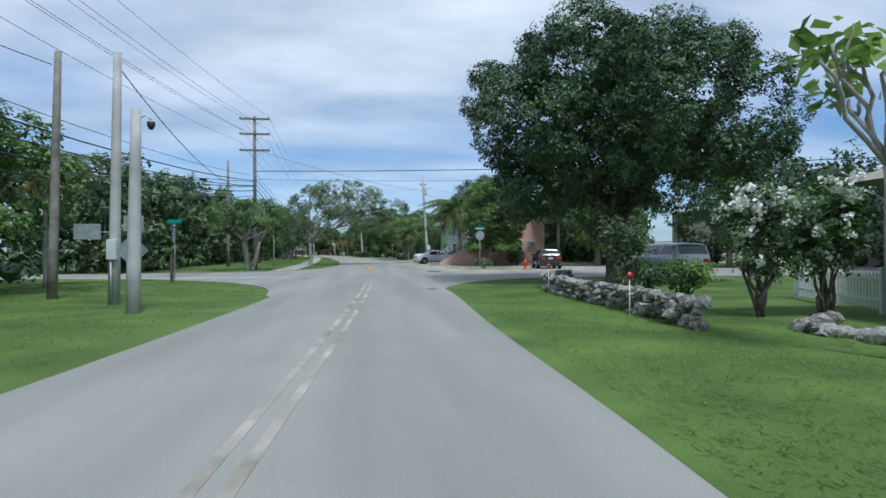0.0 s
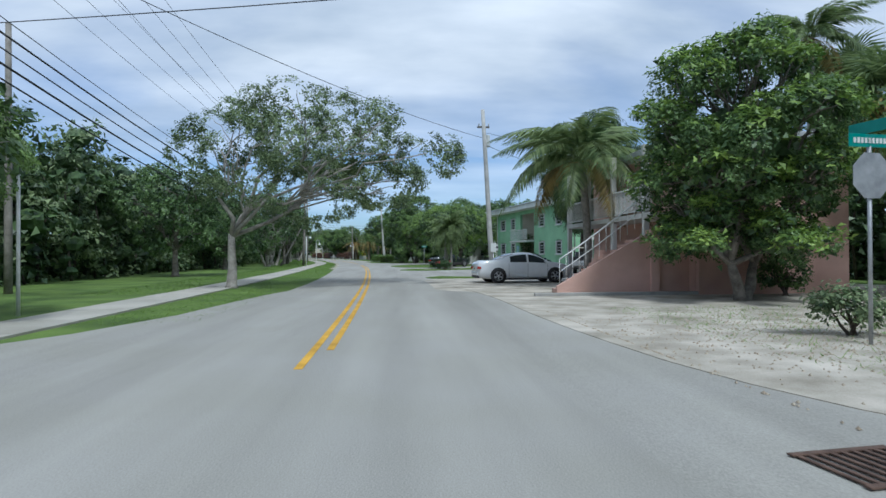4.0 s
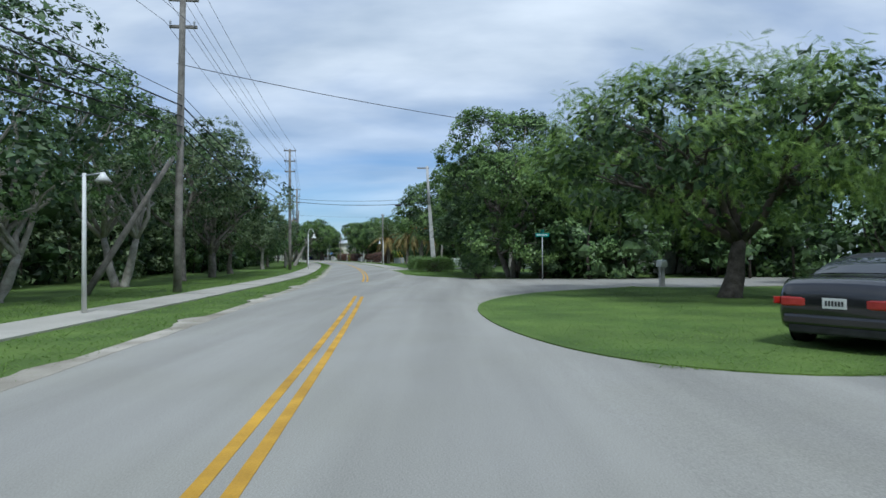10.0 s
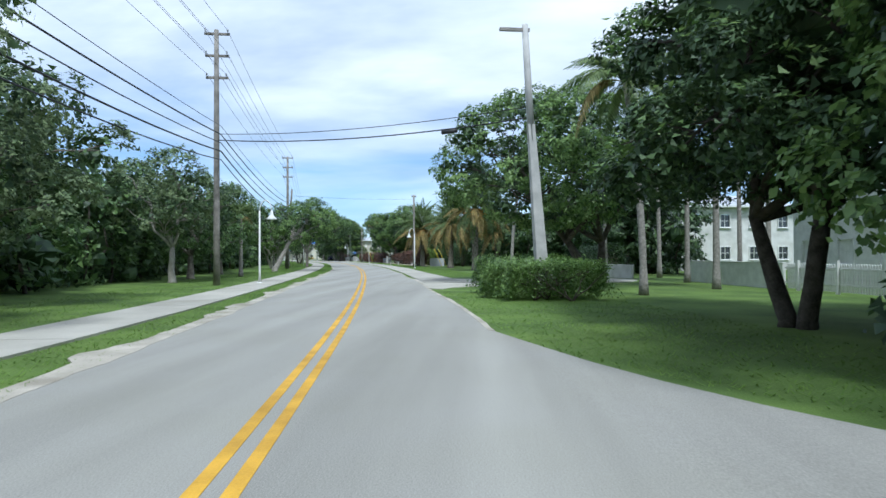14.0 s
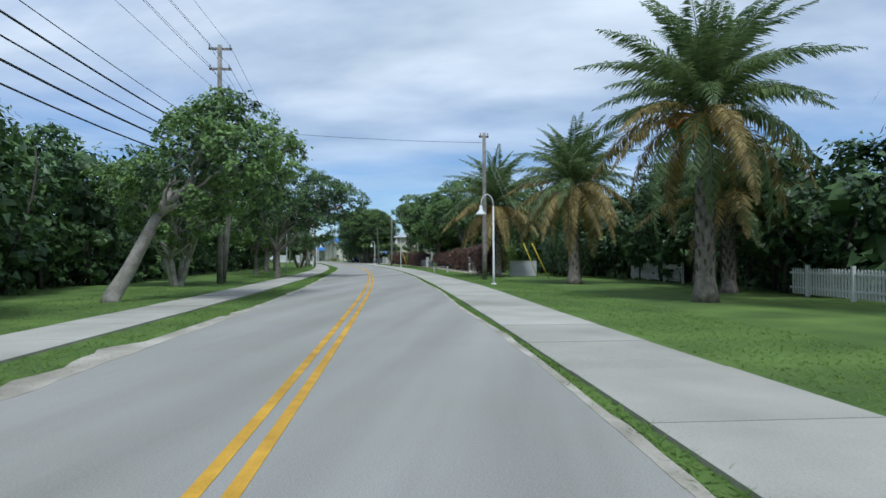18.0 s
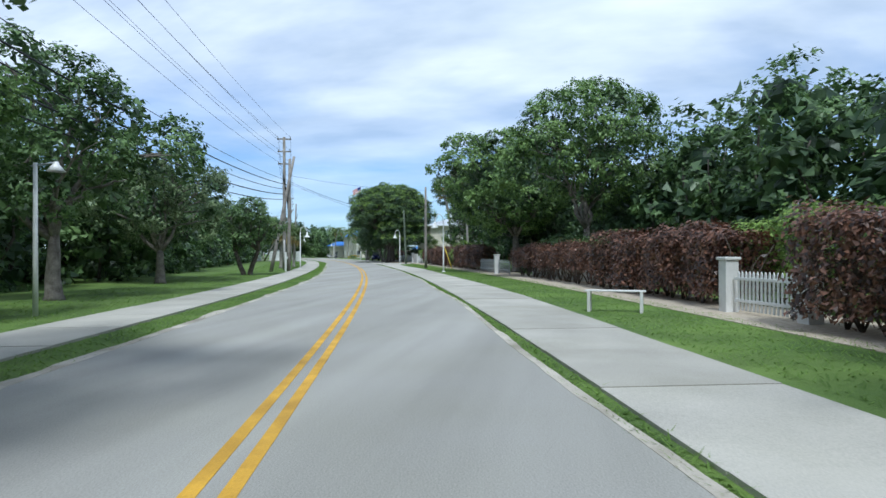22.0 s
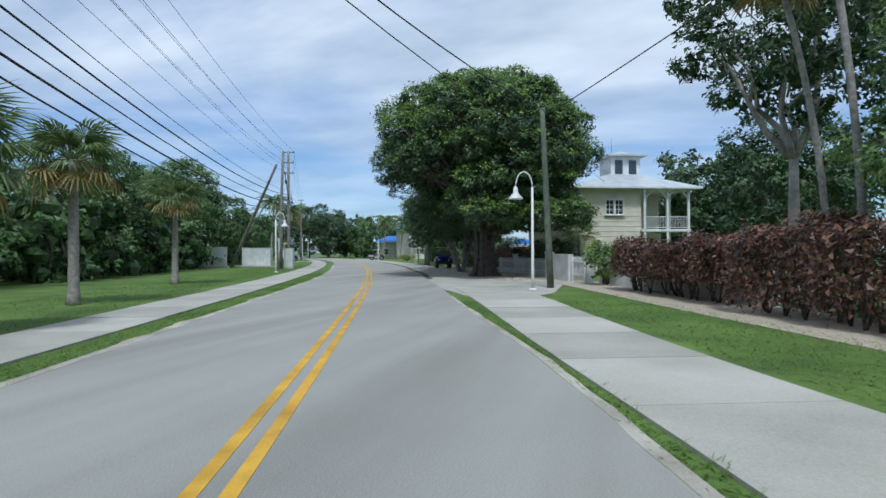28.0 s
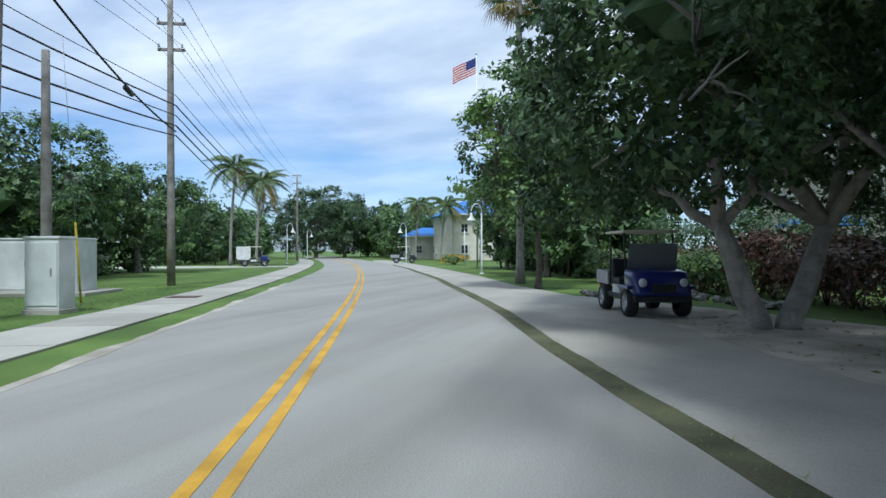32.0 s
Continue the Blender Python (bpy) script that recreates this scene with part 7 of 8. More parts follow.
def picket(points, height, label, step=0.14, wide=0.075, material=None, posts=2.2, category="fence", pointed=True):
    """A fence of single pickets between posts along (s, off) points."""
    t = thing("fence", Matrix.Identity(4), label, category)
    mtl = material or WHITEP
    bm = bmesh.new()
    if pointed:
        f = bm.faces.new([bm.verts.new(v) for v in ((-wide / 2, -0.01, 0.05), (wide / 2, -0.01, 0.05), (wide / 2, -0.01, height - 0.06), (0, -0.01, height), (-wide / 2, -0.01, height - 0.06))])
        r = bmesh.ops.extrude_face_region(bm, geom=[f])
        bmesh.ops.translate(bm, vec=(0, 0.022, 0), verts=[v for v in r["geom"] if isinstance(v, bmesh.types.BMVert)])
    else:
        bbox(bm, 0, 0, 0.05, wide, wide, height - 0.05, 0.003)
    bmesh.ops.recalc_face_normals(bm, faces=bm.faces)
    data = bpy.data.meshes.new("picket")
    bm.to_mesh(data)
    bm.free()
    data.materials.append(mtl)
    for a, b in zip(points, points[1:]):
        p, q = at(*a), at(*b)
        d = q - p
        m = Matrix.Translation(p) @ pose(0, 0, 0, 0, 0, math.degrees(math.atan2(d.y, d.x)))
        L = d.length
        for z in (height * 0.25, height * 0.78):
            box("rail", L / 2, 0.03, z, L, 0.03, 0.07, mtl, t, 0.005, "", m)
        for k in range(int(L / step)):
            o = new("picket", data)
            o.parent = t
            o.matrix_basis = m @ pose((k + 0.5) * step, 0, 0)
        k = 0.0
        while k <= L + 0.01:
            box("post", k, 0.05, -0.1, 0.11 if pointed else 0.06, 0.11 if pointed else 0.06, height + (0.2 if pointed else 0.13), mtl, t, 0.01, "", m)
            k += posts
    return t


picket([(140.0, 15.2), (151.5, 15.8)], 1.05, "white painted picket fence along the lawn", 0.12)
run_wall("garden_wall", [(151.6, 15.8), (159.4, 16.1)], 1.02, 0.14, WHITEP, "solid white painted garden wall along the lawn")
picket([(173.5, 13.2), (187.5, 13.9)], 0.95, "white painted picket fence along the lawn")
picket([(12.6, 10.6), (17.0, 11.6)], 0.9, "white painted picket fence by the bungalow")
picket([(196.5, 14.6), (203.5, 14.9)], 0.95, "white painted picket fence among shrubs")
run_wall("garden_wall", [(163.5, 14.8), (173.3, 13.2)], 0.75, 0.16, WHITEW, "low white garden wall along the lawn")
run_wall("garden_wall", [(229.0, 9.45), (244.0, 9.4)], 0.95, 0.16, WHITEW, "low pale garden wall behind the leggy hedge")
run_wall("garden_wall", [(209.8, 8.7), (209.6, 10.6)], 1.0, 0.16, GREYW, "low grey garden wall beside the palm")
run_wall("garden_wall", [(128, 16), (136, 20), (140, 26)], 1.05, 0.16, WHITEW, "low white garden wall by the side street")
run_wall("garden_wall", [(277.2, 9.5), (288.6, 9.1)], 1.05, 0.18, WHITEW, "low white garden wall by the gate")
run_wall("garden_wall", [(290.4, 8.3), (293.2, 8.2)], 1.2, 0.22, WHITEW, "low white garden wall by the gate")
picket([(288.9, 8.5), (290.2, 8.35)], 1.15, "white painted steel garden gate", 0.12, 0.03, pointed=False, posts=1.28, category="gate")
picket([(293.4, 9.0), (296.5, 8.9), (303.5, 7.6)], 1.0, "white painted steel railing fence", 0.13, 0.03, pointed=False)
picket([(305.4, 9.2), (305.9, 11.6)], 1.05, "white painted railing by the drive", 0.12, 0.03, pointed=False)
for s, o, h in ((217.9, 8.0, 1.05), (220.4, 7.8, 1.2), (246.7, 7.7, 1.2), (305.6, 9.3, 1.15), (289.0, 8.7, 1.3), (293.3, 8.1, 1.3)):
    t = thing("gate_pillar", place(s, o), "white masonry gate pillar with a cap", "pillar")
    box("shaft", 0, 0, -0.1, 0.32, 0.32, h + 0.1, WHITEW, t, 0.015)
    box("cap", 0, 0, h, 0.4, 0.4, 0.07, WHITEW, t, 0.02)
picket([(218.1, 8.0), (220.2, 7.85)], 0.95, "white painted picket gate between pillars", 0.13, 0.06, category="gate")
picket([(244.2, 8.0), (246.5, 7.8)], 0.92, "grey painted iron railing beside the pillar", 0.12, 0.022, STEEL, pointed=False, category="fence")
picket([(246.9, 7.8), (252.4, 7.8)], 0.92, "grey painted iron railing beneath the trees", 0.12, 0.022, STEEL, pointed=False, category="fence")
bench = thing("bench", place(220.8, 5.2, 0, -25), "small weathered wooden bench frame on the verge", "bench")
for x in (-0.6, 0.6):
    for y in (-0.15, 0.15):
        box("leg", x, y, -0.03, 0.07, 0.07, 0.5, WHITEW, bench, 0.01)
for y in (-0.12, 0.0, 0.12):
    box("slat", 0, y, 0.46, 1.4, 0.1, 0.03, WHITEW, bench, 0.008)

# coral stone edging
stones = []
for k in range(6):
    bm = bmesh.new()
    bmesh.ops.create_icosphere(bm, subdivisions=2, radius=0.2)
    for v in bm.verts:
        v.co *= 1 + 0.4 * noise.noise(v.co * 5 + Vector((k * 7, 0, 0))) + 0.45 * noise.noise(v.co * 14 + Vector((0, k * 5, 0)))
        v.co.z *= 0.75
    data = bpy.data.meshes.new("stone")
    bm.to_mesh(data)
    bm.free()
    data.materials.append(STONE)
    stones.append(data)


def stone_row(points, count, label, rows=2, size=1.0, seed=1):
    t = thing("stone_wall", Matrix.Identity(4), label, "stone wall")
    rng = random.Random(seed)
    segs = list(zip(points, points[1:]))
    for k in range(count):
        u = k / count * len(segs)
        a, b = segs[int(u)]
        f = u - int(u)
        for r in range(rows):
            s, o = a[0] + (b[0] - a[0]) * f + rng.uniform(-0.1, 0.1), a[1] + (b[1] - a[1]) * f + rng.uniform(-0.14, 0.14)
            ob = new("stone", rng.choice(stones))
            ob.parent = t
            sc = size * rng.uniform(0.75, 1.25)
            ob.matrix_basis = Matrix.Translation(at(s, o, 0.06 * size + r * 0.21 * size)) @ pose(0, 0, 0, rng.uniform(-20, 20), rng.uniform(-20, 20), rng.uniform(0, 360)) @ Matrix.Diagonal((sc * 1.15, sc, sc, 1))
    return t


stone_row([(10.6, 5.3), (14.0, 5.35), (17.5, 5.25), (20.6, 5.3), (23.8, 5.95), (25.5, 7.4)], 75, "rough dry-laid coral stone garden wall", 4, 0.68, 3)
stone_row([(8.4, 7.4), (10.2, 7.0), (11.4, 8.6)], 22, "heap of pale coral stones", 1, 0.9, 4)
stone_row([(316.2, 9.0), (318.0, 8.6), (324.0, 8.4)], 30, "row of pale stones edging the bed", 1, 0.85, 5)
stone_row([(304.2, 7.4), (307.0, 7.6), (308.4, 8.6)], 16, "row of pale stones beside the drive", 1, 0.8, 6)
stone_row([(320.2, 6.1), (322.0, 6.2)], 7, "few pale stones beside the lawn", 1, 0.7, 7)

# ---- vehicles ----
def loft(rings):
    n = len(rings[0])
    vs = [v for r in rings for v in r]
    fs = []
    for i in range(len(rings) - 1):
        for k in range(n):
            fs.append((i * n + k, (i + 1) * n + k, (i + 1) * n + (k + 1) % n, i * n + (k + 1) % n))
    fs.append(tuple(range(n)))
    fs.append(tuple(range(len(rings) * n - 1, (len(rings) - 1) * n - 1, -1)))
    return vs, fs


def wheel(parent, x, y, r, w=0.21):
    h = new("wheel")
    h.parent = parent
    h.matrix_basis = pose(x, y, r, 0, 90 if x > 0 else -90, 0)
    lathe("tyre", [(r * 0.66, -w / 2), (r * 0.93, -w / 2), (r, -w * 0.32), (r, w * 0.32), (r * 0.93, w / 2), (r * 0.66, w / 2)], TYRE, h, 24)
    many = [lathe_data([(r * 0.67, -w * 0.45), (r * 0.67, w * 0.46), (r * 0.6, w * 0.42), (r * 0.6, 0.0)], 20)]
    for k in range(5):
        a = 2 * math.pi * k / 5
        for d in (-0.16, 0.16):
            many.append(tube_data([Vector((0.05 * math.cos(a), 0.05 * math.sin(a), w * 0.4)), Vector((r * 0.64 * math.cos(a + d), r * 0.64 * math.sin(a + d), w * 0.4))], r * 0.055, 5))
    many.append(lathe_data([(0.0, w * 0.46), (0.07, w * 0.44), (0.08, w * 0.3)], 10))
    vs, fs = join_data(many)
    raw("rim", vs, fs, CHROME, h, "", None, True)
    # plain black disc that backs the spokes
    lathe("dark_hub", [(r * 0.6, 0.0), (r * 0.3, 0.01), (0.0, 0.01)], BLACKP, h, 16)
    return h


def blend(ctrl, u):
    """Smooth value at u of a list of (place, value)."""
    if u <= ctrl[0][0]:
        return ctrl[0][1]
    for (a, p), (b, q) in zip(ctrl, ctrl[1:]):
        if u <= b:
            f = (u - a) / (b - a)
            return p + (q - p) * f
    return ctrl[-1][1]


SHAPES = {
    "sedan": dict(top=[(-1, .60), (-.975, .685), (-.9, .735), (-.64, .752), (-.58, .77), (-.42, .88), (-.26, .955), (-.1, .992), (.02, 1), (.14, .985), (.24, .93), (.48, .715), (.55, .69), (.8, .635), (.92, .57), (.98, .49), (1, .42)], glass=(.485, .15), back=(-.6, -.25), panes=((.42, .05), (.01, -.34)), quarter=None),
    "coupe": dict(top=[(-1, .58), (-.975, .68), (-.9, .74), (-.62, .752), (-.56, .77), (-.42, .88), (-.28, .95), (-.1, .995), (.0, 1), (.12, .98), (.42, .72), (.5, .69), (.8, .64), (.93, .57), (.98, .49), (1, .42)], glass=(.43, .12), back=(-.55, -.3), panes=((.38, -.12),), quarter=None),
    "suv": dict(top=[(-1, .56), (-.985, .66), (-.955, .73), (-.9, .92), (-.84, .968), (-.6, .99), (-.3, 1), (.0, .992), (.12, .975), (.2, .93), (.46, .71), (.54, .69), (.84, .635), (.94, .57), (.985, .5), (1, .42)], glass=(.465, .14), back=(-.957, -.895), panes=((.4, .03), (-.01, -.4)), quarter=(-.45, -.82)),
    "van": dict(top=[(-1, .52), (-.988, .62), (-.965, .7), (-.92, .92), (-.87, .97), (-.6, .995), (-.2, 1), (.1, .99), (.22, .97), (.3, .92), (.62, .67), (.7, .63), (.88, .565), (.96, .5), (1, .4)], glass=(.62, .24), back=(-.966, -.91), panes=((.54, .1), (.06, -.42)), quarter=(-.47, -.86)),
}
BELT = [(-1, .55), (-.96, .63), (-.85, .665), (-.4, .655), (.4, .63), (.56, .615), (.85, .545), (.96, .46), (1, .38)]
WIDE = [(-1, .80), (-.97, .88), (-.9, .95), (-.72, .99), (-.4, 1), (.5, 1), (.74, .98), (.9, .9), (.97, .8), (1, .7)]
SILL = [(-1, .34), (-.94, .25), (-.8, .19), (.8, .19), (.94, .23), (1, .32)]


def car(s, off, turn, label, paint, length=4.65, width=1.8, height=1.45, kind="sedan", wheel_r=0.33):
    """A parked car, its nose towards +y: one lofted shell with glass let in, wheels, lights, seams, plate, mirrors."""
    t = thing("car", place(s, off, 0, turn), label, "car", "parked vehicles")
    L, W, H = length / 2, width / 2, height
    sh = SHAPES[kind]

    def ring(u):
        w, b, lo = W * blend(WIDE, u), H * blend(BELT, u), blend(SILL, u)
        z = max(H * blend(sh["top"], u), b + 0.012)
        k = min(1.0, (z - b) / (H * 0.33))
        wt = w * (0.93 - 0.2 * k)
        edge = [(0.8 * w, lo), (0.965 * w, lo + 0.08), (w, lo + 0.45 * (b - lo)), (0.985 * w, b - 0.07), (0.955 * w, b), ((0.955 * w + wt) / 2 + 0.018 * k, (b + z) / 2), (wt, z - 0.055 * k - 0.004), (wt * 0.85, z - 0.008), (wt * 0.45, z + 0.008), (0, z + 0.014)]
        return edge

    us = sorted({-1, -.985, -.97, -.955, -.93, -.9, -.87, -.84, -.8, -.7, -.64, -.6, -.55, -.5, -.42, -.34, -.26, -.18, -.1, .0, .06, .12, .16, .2, .24, .3, .36, .42, .48, .54, .6, .66, .74, .8, .86, .9, .94, .97, .985, 1})
    rings = []
    for u in us:
        e = ring(u)
        rings.append([Vector((x, u * L, z)) for x, z in e] + [Vector((-x, u * L, z)) for x, z in e[-2::-1]])
    vs, fs = loft(rings)
    raw("body", vs, [f[::-1] for f in fs], PAINT[paint], t, "", None, True)

    def span(u0, u1, n=7):
        return [u0 + (u1 - u0) * i / (n - 1) for i in range(n)]

    def side_glass(u0, u1):
        for sx in (-1, 1):
            vs = []
            for u in span(u0, u1):
                e = ring(u)
                (x0, z0), (x1, z1), (x2, z2) = e[4], e[5], e[6]
                for f in (0.1, 0.5, 0.9):
                    x, z = (x0 + (x1 - x0) * f * 2, z0 + (z1 - z0) * f * 2) if f <= 0.5 else (x1 + (x2 - x1) * (f * 2 - 1), z1 + (z2 - z1) * (f * 2 - 1))
                    vs.append(Vector((sx * (x + 0.007), u * L, z)))
            fs = []
            for i in range(6):
                for j in range(2):
                    q = (3 * i + j, 3 * i + j + 1, 3 * i + j + 4, 3 * i + j + 3)
                    fs.append(q if sx < 0 else q[::-1])
            raw("side_window", vs, fs, GLASS, t, "dark tinted glass")

    def cross_glass(name, u0, u1, dy):
        vs = []
        for u in span(u0, u1):
            e = ring(u)
            wt, z = e[6][0] * 0.93, e[9][1]
            for k in range(7):
                x = -wt + 2 * wt * k / 6
                vs.append(Vector((x, u * L + dy, z + 0.006 - 0.03 * (x / wt) ** 4)))
        fs = []
        for i in range(6):
            for k in range(6):
                fs.append((7 * i + k, 7 * i + k + 1, 7 * i + k + 8, 7 * i + k + 7))
        raw(name, vs, fs if u1 < u0 else [f[::-1] for f in fs], GLASS, t, "dark tinted glass", None, True)

    for a, b in sh["panes"]:
        side_glass(a, b)
    if sh["quarter"]:
        side_glass(*sh["quarter"])
    cross_glass("windscreen", sh["glass"][0], sh["glass"][1], 0.008)
    cross_glass("rear_window", sh["back"][0], sh["back"][1], -0.008)
    if kind == "coupe":
        vs = []
        for u in span(-0.3, 0.12):
            e = ring(u)
            for k in range(7):
                wt = e[6][0] * 1.0
                x = -wt + 2 * wt * k / 6
                vs.append(Vector((x, u * L, e[9][1] + 0.008 - 0.055 * (x / wt) ** 4)))
        raw("soft_top", vs, [(7 * i + k, 7 * i + k + 7, 7 * i + k + 8, 7 * i + k + 1) for i in range(6) for k in range(6)], BLACKP, t, "black cloth roof", None, True)
    seams = [sh["panes"][0][0] + 0.03, (sh["panes"][0][1] + sh["panes"][-1][0]) / 2 if len(sh["panes"]) > 1 else sh["panes"][0][1] - 0.03, sh["panes"][-1][1] - 0.03]
    for sx in (-1, 1):
        for u in seams:
            e = ring(u)
            tube("door_seam", [(sx * (x + 0.001), u * L, z) for x, z in e[1:5]], 0.006, BLACKP, t, 4)
        for u in seams[:-1]:
            e = ring(u - 0.08)
            box("door_handle", sx * (e[3][0] + 0.012), (u - 0.34) * L if len(seams) < 3 else (u - 0.3) * L, e[3][1] - 0.03, 0.025, 0.18, 0.028, PAINT[paint], t, 0.008)
        for y in (-L + 0.95 if kind != "van" else -L + 1.0, L - 0.92):
            # body is uncut: flat black disc paints the dark of the wheel well
            lathe("wheel_well_shade", [(0.0, 0.006), (wheel_r + 0.05, 0.006), (wheel_r + 0.06, 0.0)], BLACKP, t, 24, "", pose(sx * (W - 0.001), y, wheel_r + 0.015, 0, 90 * sx, 0))
            wheel(t, sx * (W - 0.075), y, wheel_r)
        z = H * (0.5 if kind in ("sedan", "coupe") else 0.52)
        tl = box("tail_light", 0, 0, -0.07, W * 0.4, 0.07, 0.14 if kind in ("sedan", "coupe") else 0.17, REDLENS, t, 0.025, "", pose(sx * W * 0.62, -L + 0.018, z, 0, 0, -6 * sx))
        box("side_lens", 0, 0, -0.06, 0.05, 0.26, 0.11, REDLENS, t, 0.02, "", pose(sx * W * 0.872, -L + 0.12, z + 0.01, 0, 0, 32 * sx))
        box("headlight", 0, 0, -0.05, W * 0.36, 0.12, 0.11, CLEARLENS, t, 0.03, "", pose(sx * W * 0.6, L - 0.09, H * 0.44, 0, 0, 22 * sx * -1))
        m = box("mirror", sx * (W + 0.07), (sh["panes"][0][0] - 0.02) * L, H * 0.66, 0.2, 0.1, 0.13, PAINT[paint], t, 0.035)
        box("sill", sx * (W - 0.035), 0, 0.15, 0.07, length * 0.5, 0.08, BLACKP, t, 0.02)
    box("bumper", 0, -L + 0.015, 0.36, width * 0.78, 0.1, 0.16, PAINT[paint], t, 0.04)
    box("diffuser", 0, -L + 0.03, 0.24, width * 0.7, 0.1, 0.13, BLACKP, t, 0.03)
    box("grille", 0, L - 0.01, 0.34, width * 0.5, 0.05, 0.14, BLACKP, t, 0.02)
    pz = 0.62 if kind in ("sedan", "coupe") else 0.72
    pl = box("number_plate", 0, -L - 0.012, pz, 0.31, 0.014, 0.15, WHITEP, t, 0.004)
    bm = bmesh.new()
    for k in range(6):
        bbox(bm, -0.105 + k * 0.042, -L - 0.021, pz + 0.04, 0.026, 0.004, 0.07, 0)
    part("bars", bm, BLACKP, pl, "dark plain bars")
    if kind in ("suv", "van"):
        for sx in (-1, 1):
            tube("roof_rail", [(sx * W * 0.66, -L * 0.75, H + 0.02), (sx * W * 0.66, -L * 0.7, H + 0.05), (sx * W * 0.66, L * 0.0, H + 0.05), (sx * W * 0.66, L * 0.05, H + 0.0)], 0.018, BLACKP, t, 6)
    return t


car(66.6, 6.5, -86, "white four-door saloon car parked on the forecourt", "white", 4.7, 1.8, 1.46, "sedan", 0.335)
car(46.3, 12.5, -8, "charcoal compact sport utility car at the pink house", "charcoal", 4.3, 1.8, 1.54, "suv", 0.35)
car(27.9, 12.9, 3, "pale silver grey minivan parked under the tree", "grey", 4.9, 1.9, 1.72, "van", 0.34)
car(103.3, 8.1, -59, "black convertible with a closed soft top", "black", 4.6, 1.78, 1.4, "coupe", 0.33)
car(83.7, 11.5, -58, "dark teal small hatchback in the car park", "teal", 3.85, 1.73, 1.42, "suv", 0.31)
car(108.2, 17.2, -80, "white car beyond the apartment block", "white", 4.6, 1.8, 1.45, "sedan", 0.33)


def utility_cart(s, off, turn, label, paint, roof=True, bed=None, cabin_h=1.75):
    """A small open utility cart: nose, seat, steering wheel, canopy on four posts, cargo bed."""
    t = thing("utility_cart", place(s, off, 0, turn), label, "utility cart", "parked vehicles")
    box("chassis", 0, 0, 0.32, 1.15, 2.6, 0.12, BLACKP, t, 0.02)
    bm = bmesh.new()
    bbox(bm, 0, 0.95, 0.42, 1.2, 0.75, 0.5, 0.12)
    for v in bm.verts:
        if v.co.z > 0.7:
            v.co.y -= (v.co.y - 0.6) * 0.25
            v.co.z += (1.3 - v.co.y) * 0.12
    part("nose", bm, PAINT[paint], t, "", None, True)
    box("grille", 0, 1.33, 0.52, 0.5, 0.04, 0.18, BLACKP, t, 0.02)
    for sx in (-1, 1):
        lathe("headlight", [(0.0, 0.03), (0.08, 0.02), (0.09, 0.0)], CLEARLENS, t, 12, "", pose(sx * 0.42, 1.29, 0.72, -90, 0, 0))
        for y, r in ((0.85, 0.29), (-0.85, 0.29)):
            wheel(t, sx * 0.55, y, r, 0.22)
        box("fender", sx * 0.56, 0.85, 0.58, 0.3, 0.7, 0.08, PAINT[paint], t, 0.03)
    box("seat", 0, -0.1, 0.62, 1.1, 0.5, 0.16, BLACKP, t, 0.05)
    box("seat_base", 0, -0.1, 0.42, 1.1, 0.5, 0.2, WHITEP, t, 0.03)
    box("backrest", 0, -0.38, 0.78, 1.1, 0.12, 0.42, BLACKP, t, 0.05)
    tube("steering_column", [(-0.28, 0.62, 0.8), (-0.28, 0.36, 1.02)], 0.02, BLACKP, t, 6)
    ring = [Vector((-0.28 + 0.17 * math.cos(a), 0.36 + 0.09 * math.sin(a), 1.02 + 0.14 * math.sin(a))) for a in [2 * math.pi * k / 16 for k in range(17)]]
    tube("steering_wheel", ring, 0.014, BLACKP, t, 5)
    if roof:
        for sx in (-1, 1):
            tube("canopy_post", [(sx * 0.55, 0.62, 0.85), (sx * 0.52, 0.42, cabin_h)], 0.02, BLACKP, t, 6)
            tube("canopy_post", [(sx * 0.55, -0.5, 0.6), (sx * 0.52, -0.5, cabin_h)], 0.02, BLACKP, t, 6)
        box("canopy", 0, -0.05, cabin_h, 1.2, 1.35, 0.06, CREAMW, t, 0.03)
        w = box("windscreen", 0, 0, 0, 1.04, 0.012, 0.62, SCREENG, t, 0, "", pose(0, 0.6, 0.92, -16, 0, 0))
    mtl = bed or STEEL
    box("cargo_floor", 0, -0.98, 0.6, 1.2, 0.95, 0.05, mtl, t, 0.01)
    for sx in (-1, 1):
        box("cargo_side", sx * 0.59, -0.98, 0.65, 0.03, 0.95, 0.26, mtl, t, 0.008)
    for y in (-1.45, -0.52):
        box("cargo_gate", 0, y, 0.65, 1.2, 0.03, 0.26, mtl, t, 0.008)
    for sx in (-1, 1):
        box("tail_light", sx * 0.45, -1.48, 0.5, 0.14, 0.03, 0.09, REDLENS, t, 0.01)
    return t


utility_cart(316.0, 5.5, 176, "blue utility cart with a silver bed under a canopy", "blue")
utility_cart(306.9, 9.9, -8, "dark utility cart with a wooden bed beside the gate", "black", bed=WOODPOLE)
utility_cart(369, 4.6, -100, "dark golf cart parked beside the forecourt", "black")
wc = utility_cart(361, -10.2, -80, "white boxed delivery cart on the cross drive", "blue", bed=WHITEP)
box("cargo_box", 0, -0.95, 0.7, 1.25, 1.2, 1.1, WHITEP, wc, 0.03, "white cargo box")
patch("driveway", [(357, -6.8), (357, -40), (363.5, -40), (363.5, -6.8)], 0.0, CONCRETE, 0.12, "pale concrete cross drive", "driveway", 1)
utility_cart(77.5, 13.4, -30, "golf cart with a white canopy beneath the palms", "black")

